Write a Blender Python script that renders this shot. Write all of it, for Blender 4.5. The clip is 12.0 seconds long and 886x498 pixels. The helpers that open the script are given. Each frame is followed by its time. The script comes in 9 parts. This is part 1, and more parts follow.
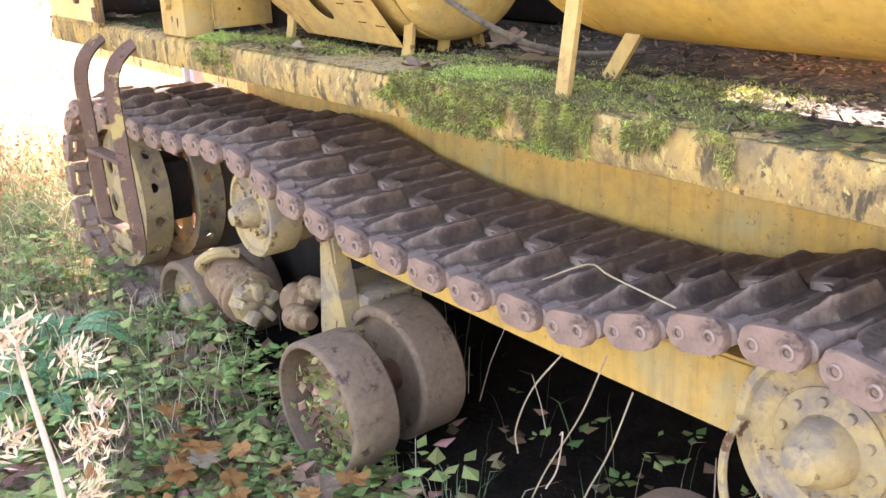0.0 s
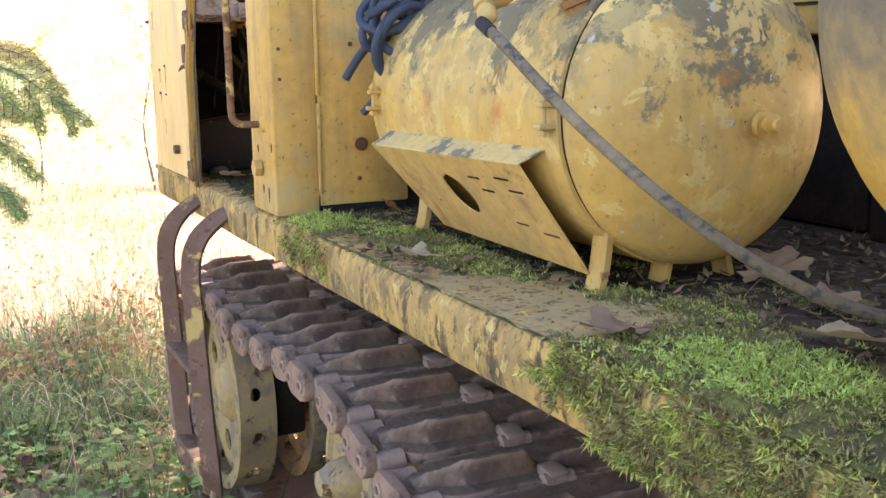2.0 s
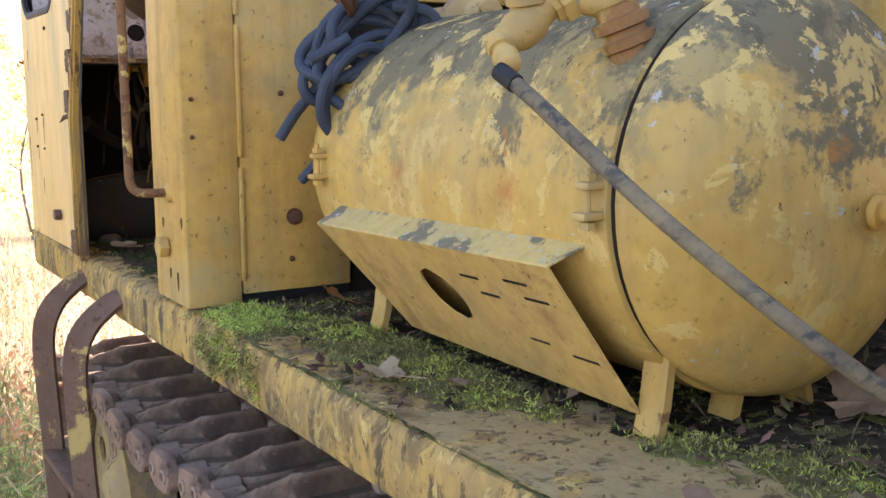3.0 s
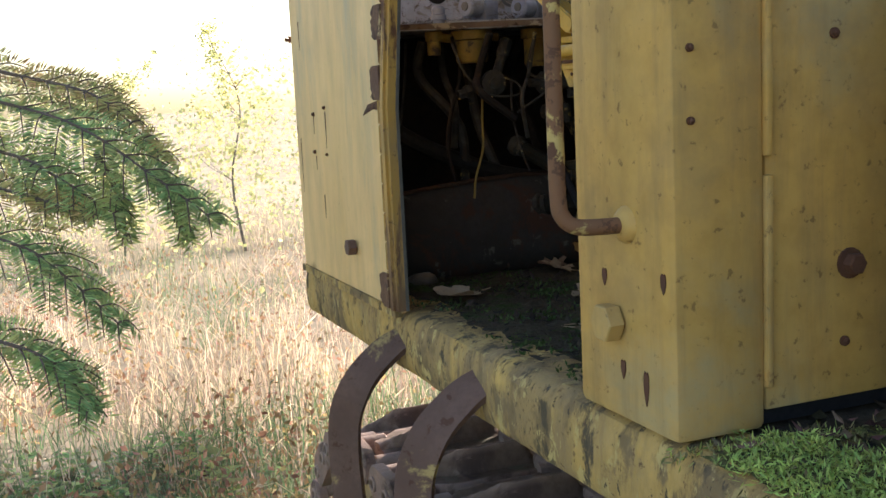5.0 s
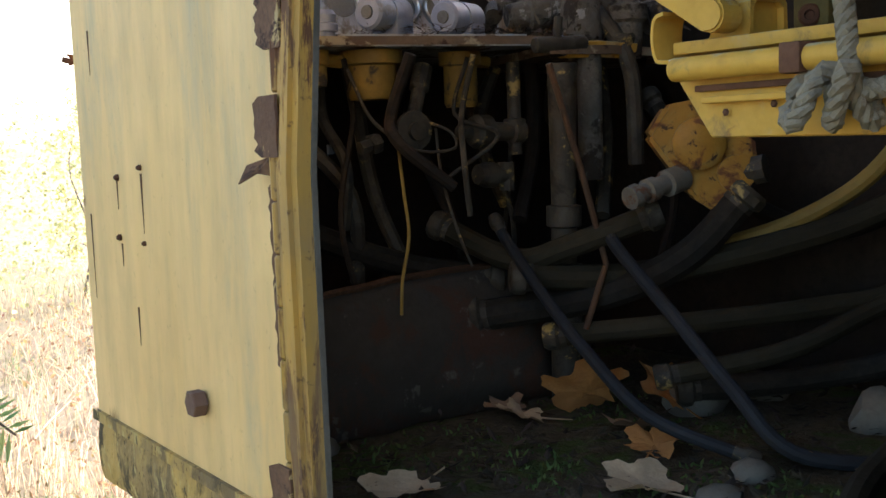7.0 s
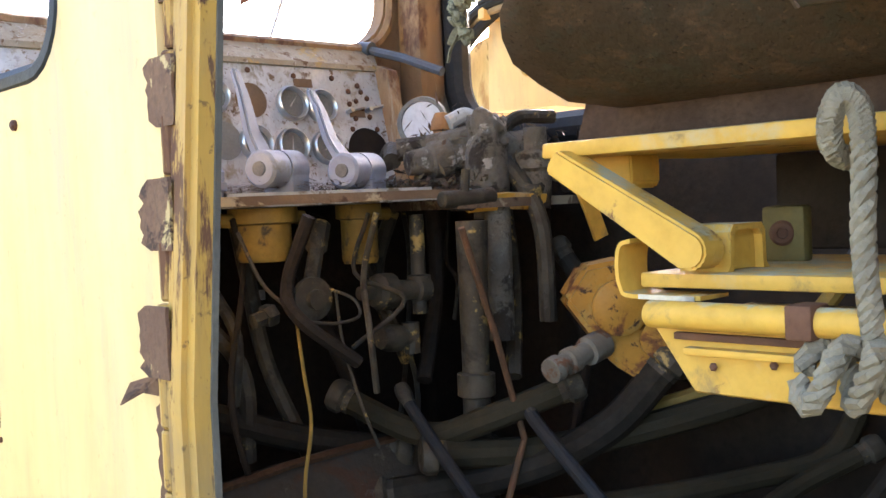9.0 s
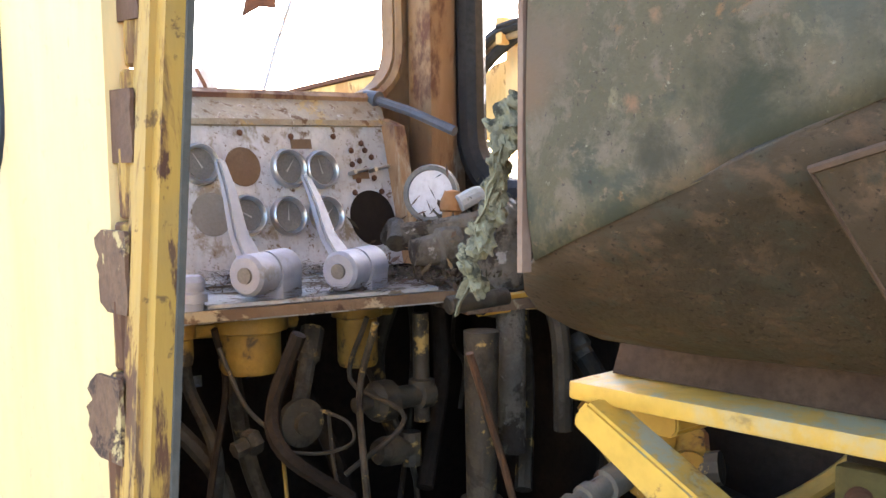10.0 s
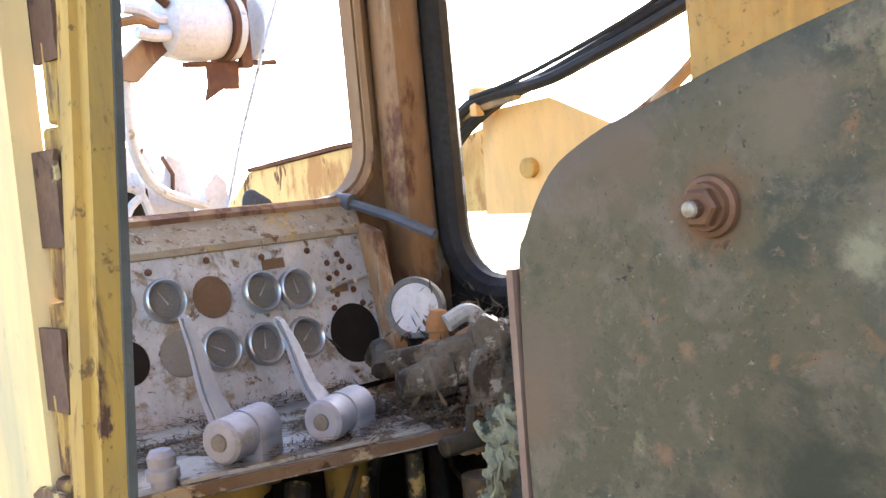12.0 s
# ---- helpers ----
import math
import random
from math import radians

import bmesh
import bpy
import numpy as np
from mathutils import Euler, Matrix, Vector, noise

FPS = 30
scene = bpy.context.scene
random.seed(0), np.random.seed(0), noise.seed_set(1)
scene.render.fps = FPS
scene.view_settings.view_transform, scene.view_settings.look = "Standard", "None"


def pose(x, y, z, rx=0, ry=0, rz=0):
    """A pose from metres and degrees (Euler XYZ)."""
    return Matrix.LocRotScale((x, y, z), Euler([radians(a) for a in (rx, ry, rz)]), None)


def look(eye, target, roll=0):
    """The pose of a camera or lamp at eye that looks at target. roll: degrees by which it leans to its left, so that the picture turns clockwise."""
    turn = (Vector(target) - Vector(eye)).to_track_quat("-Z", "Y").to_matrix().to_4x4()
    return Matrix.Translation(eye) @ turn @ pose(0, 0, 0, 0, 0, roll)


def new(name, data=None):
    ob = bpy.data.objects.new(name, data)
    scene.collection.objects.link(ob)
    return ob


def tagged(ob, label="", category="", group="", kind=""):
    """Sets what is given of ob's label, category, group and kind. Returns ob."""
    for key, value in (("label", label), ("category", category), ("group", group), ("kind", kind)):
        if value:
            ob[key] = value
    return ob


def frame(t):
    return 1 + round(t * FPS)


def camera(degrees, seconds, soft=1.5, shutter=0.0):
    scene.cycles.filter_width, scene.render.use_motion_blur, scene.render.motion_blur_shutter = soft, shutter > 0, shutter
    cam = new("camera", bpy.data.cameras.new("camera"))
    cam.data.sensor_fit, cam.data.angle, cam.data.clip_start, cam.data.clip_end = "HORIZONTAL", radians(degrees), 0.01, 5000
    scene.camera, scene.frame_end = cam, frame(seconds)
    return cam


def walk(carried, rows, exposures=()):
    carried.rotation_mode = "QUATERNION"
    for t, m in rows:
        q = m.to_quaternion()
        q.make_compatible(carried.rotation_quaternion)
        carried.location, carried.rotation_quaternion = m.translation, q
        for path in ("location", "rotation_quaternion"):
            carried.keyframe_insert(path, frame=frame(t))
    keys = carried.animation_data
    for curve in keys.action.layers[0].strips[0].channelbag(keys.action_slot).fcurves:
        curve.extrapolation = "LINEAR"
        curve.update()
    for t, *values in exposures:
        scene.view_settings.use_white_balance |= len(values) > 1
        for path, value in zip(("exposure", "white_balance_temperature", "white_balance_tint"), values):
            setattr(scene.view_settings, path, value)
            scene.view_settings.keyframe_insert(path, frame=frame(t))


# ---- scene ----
cam = camera(45.5, 12.0)
PATH = [
    (0, (-1.505, 0.441, 1.707), (-0.383, 1.975, 1.083), -2.5),
    (0.5, (-1.286, 0.628, 1.727), (-0.248, 2.231, 1.134), -5.0),
    (1, (-1.109, 0.912, 1.733), (-0.052, 2.566, 1.351), -4.9),
    (1.5, (-0.931, 1.227, 1.74), (0.013, 2.957, 1.399), -2.5),
    (2, (-0.718, 1.532, 1.678), (0.128, 3.306, 1.311), -0.9),
    (2.5, (-0.601, 1.769, 1.689), (0.262, 3.554, 1.422), -0.2),
    (3, (-0.614, 2.036, 1.698), (0.421, 3.722, 1.406), -0.4),
    (3.5, (-0.698, 2.203, 1.704), (0.351, 3.887, 1.454), -1.7),
    (3.7, (-0.697, 2.27, 1.698), (0.273, 3.995, 1.414), -2.4),
    (5.3, (-0.575, 3.269, 1.652), (0.147, 5.113, 1.373), -2.8),
    (5.5, (-0.613, 3.365, 1.668), (0.199, 5.174, 1.41), -2.0),
    (6, (-0.603, 3.519, 1.666), (0.309, 5.281, 1.413), -1.4),
    (6.5, (-0.493, 3.718, 1.638), (0.452, 5.472, 1.468), -2.4),
    (7, (-0.462, 3.9, 1.666), (0.692, 5.52, 1.459), -2.2),
    (7.5, (-0.448, 4.013, 1.725), (0.85, 5.526, 1.564), -2.7),
    (7.7, (-0.439, 4.025, 1.737), (0.887, 5.516, 1.595), -2.5),
    (9.3, (-0.402, 4.038, 1.815), (0.967, 5.493, 1.73), -2.8),
    (9.5, (-0.382, 4.055, 1.848), (0.984, 5.509, 1.703), -4.0),
    (10, (-0.311, 4.135, 1.951), (1.033, 5.606, 1.781), -1.0),
    (10.5, (-0.25, 4.193, 2.032), (1.082, 5.674, 1.852), -2.2),
    (11, (-0.218, 4.212, 2.079), (1.105, 5.685, 1.796), -7.1),
    (11.5, (-0.214, 4.222, 2.079), (1.104, 5.683, 1.719), -7.0),
    (12, (-0.239, 4.202, 2.064), (1.128, 5.656, 1.932), -5.2),
]
walk(cam, [(t, look(eye, target, roll)) for t, eye, target, roll in PATH],
     [(0, 3.45, 7000, 32), (0.5, 3.55, 7000, 32), (1.5, 3.02, 6800, 28), (2.5, 2.66, 6800, 27), (3.0, 2.50, 6800, 27), (3.5, 2.50, 6800, 27), (3.7, 2.45, 6800, 27), (5.3, 1.6, 6050, 14), (6.7, 1.7, 6150, 14), (7.5, 2.95, 5900, 15), (9.3, 3.36, 6050, 18), (10.0, 3.42, 5950, 18), (10.5, 3.28, 5900, 18), (11.5, 3.05, 5850, 17), (12, 3.1, 5850, 17)])

# ---- world and light ----
world = bpy.data.worlds.new("world")
scene.world = world
world.use_nodes = True
wn = world.node_tree.nodes
sky = wn.new("ShaderNodeTexSky")
sky.sky_type = "NISHITA"
sky.sun_disc = False
SUN_DIR = Vector((0.885, 0.465, 0.325)).normalized()
sky.sun_elevation = math.asin(SUN_DIR.z)
sky.sun_rotation = math.atan2(SUN_DIR.x, SUN_DIR.y)
sky.dust_density = 2.0
world.node_tree.links.new(sky.outputs[0], wn["Background"].inputs[0])
wn["Background"].inputs[1].default_value = 0.15
sun = new("sun", bpy.data.lights.new("sun", "SUN"))
sun.data.energy, sun.data.angle, sun.data.color = 5.0, radians(0.6), (1.0, 0.93, 0.82)
sun.matrix_world = look((30 * SUN_DIR.x, 30 * SUN_DIR.y, 30 * SUN_DIR.z), (0, 0, 0))


# ---- mesh helpers ----
def thing(name, label, category, at=(0, 0, 0), group="", kind=""):
    ob = new(name)
    ob.location = at
    ob.empty_display_size = 0.05
    return tagged(ob, label, category, group, kind)


def to_mesh(name, bm, material, smooth=True):
    me = bpy.data.meshes.new(name)
    bmesh.ops.recalc_face_normals(bm, faces=bm.faces)
    for f in bm.faces:
        f.smooth = smooth
    bm.to_mesh(me)
    bm.free()
    for m in material if isinstance(material, (list, tuple)) else [material]:
        me.materials.append(m)
    if smooth:
        me.set_sharp_from_angle(angle=radians(35))
    return me


def part(name, bm, material, parent=None, label="", smooth=True):
    """A mesh in world places, as one object under a thing or under a part."""
    ob = new(name, bm if isinstance(bm, bpy.types.Mesh) else to_mesh(name, bm, material, smooth))
    if parent is not None:
        ob.parent = parent
        up = parent
        shift = Matrix.Identity(4)
        while up is not None:
            shift = up.matrix_parent_inverse @ up.matrix_basis @ shift
            up = up.parent
        ob.matrix_parent_inverse = shift.inverted()
    return tagged(ob, label)


def solo(name, bm, material, label, category, group="", kind="", smooth=True):
    return tagged(part(name, bm, material, None, "", smooth), label, category, group, kind)


def box(bm, lo, hi, bevel=0.0, seg=2, m=None):
    """A box from corner to corner."""
    c = [(a + b) / 2 for a, b in zip(lo, hi)]
    s = [abs(b - a) for a, b in zip(lo, hi)]
    mat4 = Matrix.Translation(c) @ Matrix.Diagonal((*s, 1))
    got = bmesh.ops.create_cube(bm, size=1, matrix=mat4)["verts"]
    if bevel:
        edges = list({e for v in got for e in v.link_edges})
        r = bmesh.ops.bevel(bm, geom=edges, offset=bevel, segments=seg, affect="EDGES", profile=0.5)
        got = list({v for f in r["faces"] for v in f.verts} | {v for v in got if v.is_valid})
    if m is not None:
        bmesh.ops.transform(bm, matrix=m, verts=got)
    return got


def axis_frame(p0, p1):
    d = Vector(p1) - Vector(p0)
    return Matrix.Translation(p0) @ d.to_track_quat("Z", "Y").to_matrix().to_4x4(), d.length


def lathe(bm, p0, p1, profile, seg=24):
    """Turns a profile of (distance along the axis, radius) round the axis from p0 towards p1."""
    m, _ = axis_frame(p0, p1)
    rings = []
    for h, r in profile:
        if r < 1e-5:
            rings.append([bm.verts.new(m @ Vector((0, 0, h)))])
        else:
            rings.append([bm.verts.new(m @ Vector((r * math.cos(2 * math.pi * k / seg), r * math.sin(2 * math.pi * k / seg), h))) for k in range(seg)])
    for a, b in zip(rings, rings[1:]):
        if len(a) == 1 and len(b) == 1:
            continue
        for k in range(seg):
            k2 = (k + 1) % seg
            if len(a) == 1:
                bm.faces.new((a[0], b[k], b[k2]))
            elif len(b) == 1:
                bm.faces.new((a[k], b[0], a[k2]))
            else:
                bm.faces.new((a[k], b[k], b[k2], a[k2]))
    if tuple(profile[0]) == tuple(profile[-1]):
        for v, w in zip(rings[0], rings[-1]):
            v.co = w.co
        bmesh.ops.remove_doubles(bm, verts=rings[0] + rings[-1], dist=1e-6)
        return
    for ring in (rings[0], rings[-1]):
        if len(ring) > 2:
            bm.faces.new(ring)


def cyl(bm, p0, p1, r, seg=16, r2=None, chamfer=0.0):
    n = (Vector(p1) - Vector(p0)).length
    r2 = r if r2 is None else r2
    c = min(chamfer, n * 0.4)
    prof = [(0, r), (n, r2)] if not c else [(0, r - c), (c, r), (n - c, r2), (n, r2 - c)]
    lathe(bm, p0, p1, prof, seg)


def curve_points(pts, steps=6, closed=False):
    """A smooth line through points."""
    p = [Vector(q) for q in pts]
    n = len(p)
    out = []
    for i in range(n if closed else n - 1):
        a = p[(i - 1) % n] if closed or i > 0 else p[0] * 2 - p[1]
        b, c = p[i], p[(i + 1) % n]
        d = p[(i + 2) % n] if closed or i + 2 < n else c * 2 - b
        for k in range(steps):
            t = k / steps
            out.append(0.5 * (2 * b + (c - a) * t + (2 * a - 5 * b + 4 * c - d) * t * t + (3 * b - a - 3 * c + d) * t ** 3))
    if not closed:
        out.append(p[-1])
    return out


def tube(bm, pts, r, seg=8, closed=False, taper=None):
    """A round bar along a line of points."""
    pts = [Vector(q) for q in pts]
    n = len(pts)
    up = None
    rings = []
    for i in range(n):
        a = pts[i - 1] if i or closed else pts[0]
        b = pts[(i + 1) % n] if i + 1 < n or closed else pts[-1]
        d = (b - a).normalized()
        if up is None:
            up = d.orthogonal().normalized()
        up = (up - d * up.dot(d)).normalized()
        side = d.cross(up)
        rr = r if taper is None else r * (1 + (taper - 1) * i / (n - 1))
        rings.append([bm.verts.new(pts[i] + rr * (up * math.cos(2 * math.pi * k / seg) + side * math.sin(2 * math.pi * k / seg))) for k in range(seg)])
    pairs = list(zip(rings, rings[1:])) + ([(rings[-1], rings[0])] if closed else [])
    for a, b in pairs:
        for k in range(seg):
            bm.faces.new((a[k], a[(k + 1) % seg], b[(k + 1) % seg], b[k]))
    if not closed:
        bm.faces.new(rings[0][::-1])
        bm.faces.new(rings[-1])


def strip(bm, pts, width, thick, side=(1, 0, 0)):
    """A flat bar along a line of points, its width along side."""
    pts = [Vector(q) for q in pts]
    side = Vector(side).normalized()
    rows = []
    for i, q in enumerate(pts):
        d = (pts[min(i + 1, len(pts) - 1)] - pts[max(i - 1, 0)]).normalized()
        s = (side - d * side.dot(d)).normalized()
        n = d.cross(s)
        rows.append([bm.verts.new(q + s * a * width / 2 + n * b * thick / 2) for a, b in ((-1, -1), (1, -1), (1, 1), (-1, 1))])
    for a, b in zip(rows, rows[1:]):
        for k in range(4):
            bm.faces.new((a[k], a[(k + 1) % 4], b[(k + 1) % 4], b[k]))
    bm.faces.new(rows[0][::-1])
    bm.faces.new(rows[-1])


def slab(bm, outline, normal_shift):
    """A flat outline of places, given a thickness along a vector."""
    sh = Vector(normal_shift)
    a = [bm.verts.new(Vector(q)) for q in outline]
    b = [bm.verts.new(Vector(q) + sh) for q in outline]
    bm.faces.new(a[::-1])
    bm.faces.new(b)
    n = len(a)
    for k in range(n):
        bm.faces.new((a[k], a[(k + 1) % n], b[(k + 1) % n], b[k]))


def holed(bm, outer, inner, shift):
    """A plate with one opening: both outlines have the same number of places."""
    sh = Vector(shift)
    n = len(outer)
    r = [[bm.verts.new(Vector(q) + s) for q in ring] for ring in (outer, inner) for s in (Vector(), sh)]
    oa, ob_, ia, ib = r
    for k in range(n):
        j = (k + 1) % n
        bm.faces.new((oa[k], oa[j], ia[j], ia[k]))
        bm.faces.new((ob_[j], ob_[k], ib[k], ib[j]))
        bm.faces.new((oa[j], oa[k], ob_[k], ob_[j]))
        bm.faces.new((ia[k], ia[j], ib[j], ib[k]))


def round_rect(w, h, r, seg=6):
    """Outline of a rounded rectangle round (0, 0), from the right-hand bottom corner on."""
    out = []
    for cx, cy, a0 in ((w / 2 - r, -h / 2 + r, -90), (w / 2 - r, h / 2 - r, 0), (-w / 2 + r, h / 2 - r, 90), (-w / 2 + r, -h / 2 + r, 180)):
        for k in range(seg + 1):
            a = radians(a0 + 90 * k / seg)
            out.append((cx + r * math.cos(a), cy + r * math.sin(a)))
    return out


def hexbolt(bm, at, axis, r=0.012, h=0.01, washer=1.5):
    a = Vector(axis).normalized()
    p = Vector(at)
    if washer:
        cyl(bm, p, p + a * 0.003, r * washer, 14)
    cyl(bm, p + a * 0.002, p + a * (0.003 + h), r, 6, chamfer=0.0015)


# ---- materials ----
def mat(name, base, other=None, scale=6.0, rough=0.6, metal=0.0, bump=0.15, bump_scale=60.0, layers=(), spec=0.2, stretch=(1, 1, 1), island=0.0, thin=0.0, grime=0.0, spots=()):
    """A surface of two mottled colours; layers of (colour, scale, from, to, roughness, kind) lie over it where a noise passes from .. to."""
    m = bpy.data.materials.new(name)
    m.use_nodes = True
    nt = m.node_tree
    b = nt.nodes["Principled BSDF"]
    L = nt.links.new
    tc = nt.nodes.new("ShaderNodeTexCoord")
    mp = nt.nodes.new("ShaderNodeMapping")
    mp.inputs["Scale"].default_value = stretch
    L(tc.outputs["Object"], mp.inputs[0])
    pos = mp.outputs[0]

    def noise_at(sc, detail=5.0, dist=0.0, rg=0.6):
        n = nt.nodes.new("ShaderNodeTexNoise")
        n.inputs["Scale"].default_value, n.inputs["Detail"].default_value = sc, detail
        n.inputs["Distortion"].default_value, n.inputs["Roughness"].default_value = dist, rg
        L(pos, n.inputs["Vector"])
        return n.outputs["Fac"]

    def ramp(fac, a, c):
        r = nt.nodes.new("ShaderNodeMapRange")
        r.interpolation_type = "SMOOTHSTEP"
        r.inputs["From Min"].default_value, r.inputs["From Max"].default_value = a, c
        L(fac, r.inputs["Value"])
        return r.outputs["Result"]

    def mix(fac, a, c):
        x = nt.nodes.new("ShaderNodeMix")
        x.data_type = "RGBA"
        L(fac, x.inputs["Factor"])
        for v, s in ((a, x.inputs["A"]), (c, x.inputs["B"])):
            if isinstance(v, tuple):
                s.default_value = (*v, 1)
            else:
                L(v, s)
        return x.outputs["Result"]

    def mixf(fac, a, c):
        x = nt.nodes.new("ShaderNodeMix")
        L(fac, x.inputs["Factor"])
        for v, s in ((a, x.inputs["A"]), (c, x.inputs["B"])):
            if isinstance(v, (int, float)):
                s.default_value = v
            else:
                L(v, s)
        return x.outputs["Result"]

    other = other or tuple(v * 0.8 for v in base)
    col = mix(ramp(noise_at(scale, 6), 0.35, 0.65), base, other)
    fine = noise_at(scale * 9, 4)
    col = mix(ramp(fine, 0.3, 0.9), col, tuple(v * 0.72 for v in base))
    ro = rough
    for lay in layers:
        c, sc, lo, hi, rr = lay[:5]
        kind = lay[5] if len(lay) > 5 else ""
        lo2, hi2 = 0.5 + (lo - 0.5) * 0.72, 0.5 + (hi - 0.5) * 0.72
        f = ramp(noise_at(sc, 8, 0.3, 0.68), lo2, hi2)
        if kind in ("up", "top"):
            g = nt.nodes.new("ShaderNodeNewGeometry")
            sx = nt.nodes.new("ShaderNodeSeparateXYZ")
            L(g.outputs["Normal"], sx.inputs[0])
            mu = nt.nodes.new("ShaderNodeMath")
            mu.operation = "MULTIPLY_ADD"
            L(sx.outputs["Z"], mu.inputs[0])
            mu.inputs[1].default_value = 0.28 if kind == "up" else 0.8
            L(noise_at(sc, 13, 0.25, 0.78), mu.inputs[2])
            f = ramp(mu.outputs[0], lo, hi)
        if kind == "z":
            sx = nt.nodes.new("ShaderNodeSeparateXYZ")
            L(tc.outputs["Object"], sx.inputs[0])
            mu = nt.nodes.new("ShaderNodeMath")
            mu.operation = "MULTIPLY_ADD"
            L(noise_at(sc, 13, 0.2, 0.74), mu.inputs[0])
            amp = lay[6] if len(lay) > 6 else 0.8
            mu.inputs[1].default_value = amp
            L(sx.outputs["Z"], mu.inputs[2])
            f = ramp(mu.outputs[0], lo + amp / 2, hi + amp / 2)
        if kind == "edge":
            g = nt.nodes.new("ShaderNodeNewGeometry")
            mu = nt.nodes.new("ShaderNodeMath")
            mu.operation = "MULTIPLY"
            L(f, mu.inputs[0])
            L(ramp(g.outputs["Pointiness"], 0.51, 0.6), mu.inputs[1])
            f = mu.outputs[0]
        col = mix(f, col, c)
        ro = mixf(f, ro, rr)
    for at, size, tone in spots:
        vm = nt.nodes.new("ShaderNodeVectorMath")
        vm.operation = "DISTANCE"
        L(tc.outputs["Object"], vm.inputs[0])
        vm.inputs[1].default_value = at
        mu = nt.nodes.new("ShaderNodeMath")
        mu.operation = "MULTIPLY_ADD"
        L(noise_at(0.9 / size, 10, 0.3, 0.75), mu.inputs[0])
        mu.inputs[1].default_value = size * 2.4
        L(vm.outputs["Value"], mu.inputs[2])
        f = ramp(mu.outputs[0], size * 2.3, size * 1.3)
        col = mix(f, col, tone)
        ro = mixf(f, ro, 0.85)
    if grime:
        mp2 = nt.nodes.new("ShaderNodeMapping")
        mp2.inputs["Scale"].default_value = (1, 1, 0.10)
        L(tc.outputs["Object"], mp2.inputs[0])
        for vec, sc, lo, hi, tone, amount in ((mp2.outputs[0], 22, 0.46, 0.66, (0.20, 0.14, 0.075), 0.45), (tc.outputs["Object"], 5.5, 0.45, 0.70, (0.24, 0.17, 0.085), 0.55), (tc.outputs["Object"], 70, 0.60, 0.68, (0.10, 0.055, 0.03), 0.8), (tc.outputs["Object"], 19, 0.69, 0.73, (0.09, 0.045, 0.028), 0.8)):
            n = nt.nodes.new("ShaderNodeTexNoise")
            n.inputs["Scale"].default_value, n.inputs["Detail"].default_value, n.inputs["Roughness"].default_value = sc, 6, 0.66
            L(vec, n.inputs["Vector"])
            mu = nt.nodes.new("ShaderNodeMath")
            mu.operation = "MULTIPLY"
            mu.inputs[1].default_value = amount * grime
            L(ramp(n.outputs["Fac"], lo, hi), mu.inputs[0])
            col = mix(mu.outputs[0], col, tone)
            ro = mixf(mu.outputs[0], ro, 0.85)
    if island:
        g = nt.nodes.new("ShaderNodeNewGeometry")
        hs = nt.nodes.new("ShaderNodeHueSaturation")
        r = nt.nodes.new("ShaderNodeMapRange")
        r.inputs["To Min"].default_value, r.inputs["To Max"].default_value = 1 - island, 1 + island
        L(g.outputs["Random Per Island"], r.inputs["Value"])
        L(r.outputs["Result"], hs.inputs["Value"])
        r2 = nt.nodes.new("ShaderNodeMapRange")
        r2.inputs["To Min"].default_value, r2.inputs["To Max"].default_value = 0.5 - island * 0.08, 0.5 + island * 0.06
        wn_ = nt.nodes.new("ShaderNodeTexWhiteNoise")
        wn_.noise_dimensions = "1D"
        L(g.outputs["Random Per Island"], wn_.inputs["W"])
        L(wn_.outputs["Value"], r2.inputs["Value"])
        L(r2.outputs["Result"], hs.inputs["Hue"])
        L(col, hs.inputs["Color"])
        col = hs.outputs[0]
    L(col, b.inputs["Base Color"])
    if isinstance(ro, float):
        b.inputs["Roughness"].default_value = ro
    else:
        L(ro, b.inputs["Roughness"])
    b.inputs["Metallic"].default_value = metal
    if thin:
        tl = nt.nodes.new("ShaderNodeBsdfTranslucent")
        L(col, tl.inputs["Color"])
        ms = nt.nodes.new("ShaderNodeMixShader")
        ms.inputs[0].default_value = thin
        L(b.outputs[0], ms.inputs[1])
        L(tl.outputs[0], ms.inputs[2])
        L(ms.outputs[0], nt.nodes["Material Output"].inputs[0])
    b.inputs["Specular IOR Level"].default_value = spec
    if bump:
        bp = nt.nodes.new("ShaderNodeBump")
        bp.inputs["Strength"].default_value, bp.inputs["Distance"].default_value = bump, 0.01
        L(noise_at(bump_scale, 6), bp.inputs["Height"])
        L(bp.outputs[0], b.inputs["Normal"])
    return m


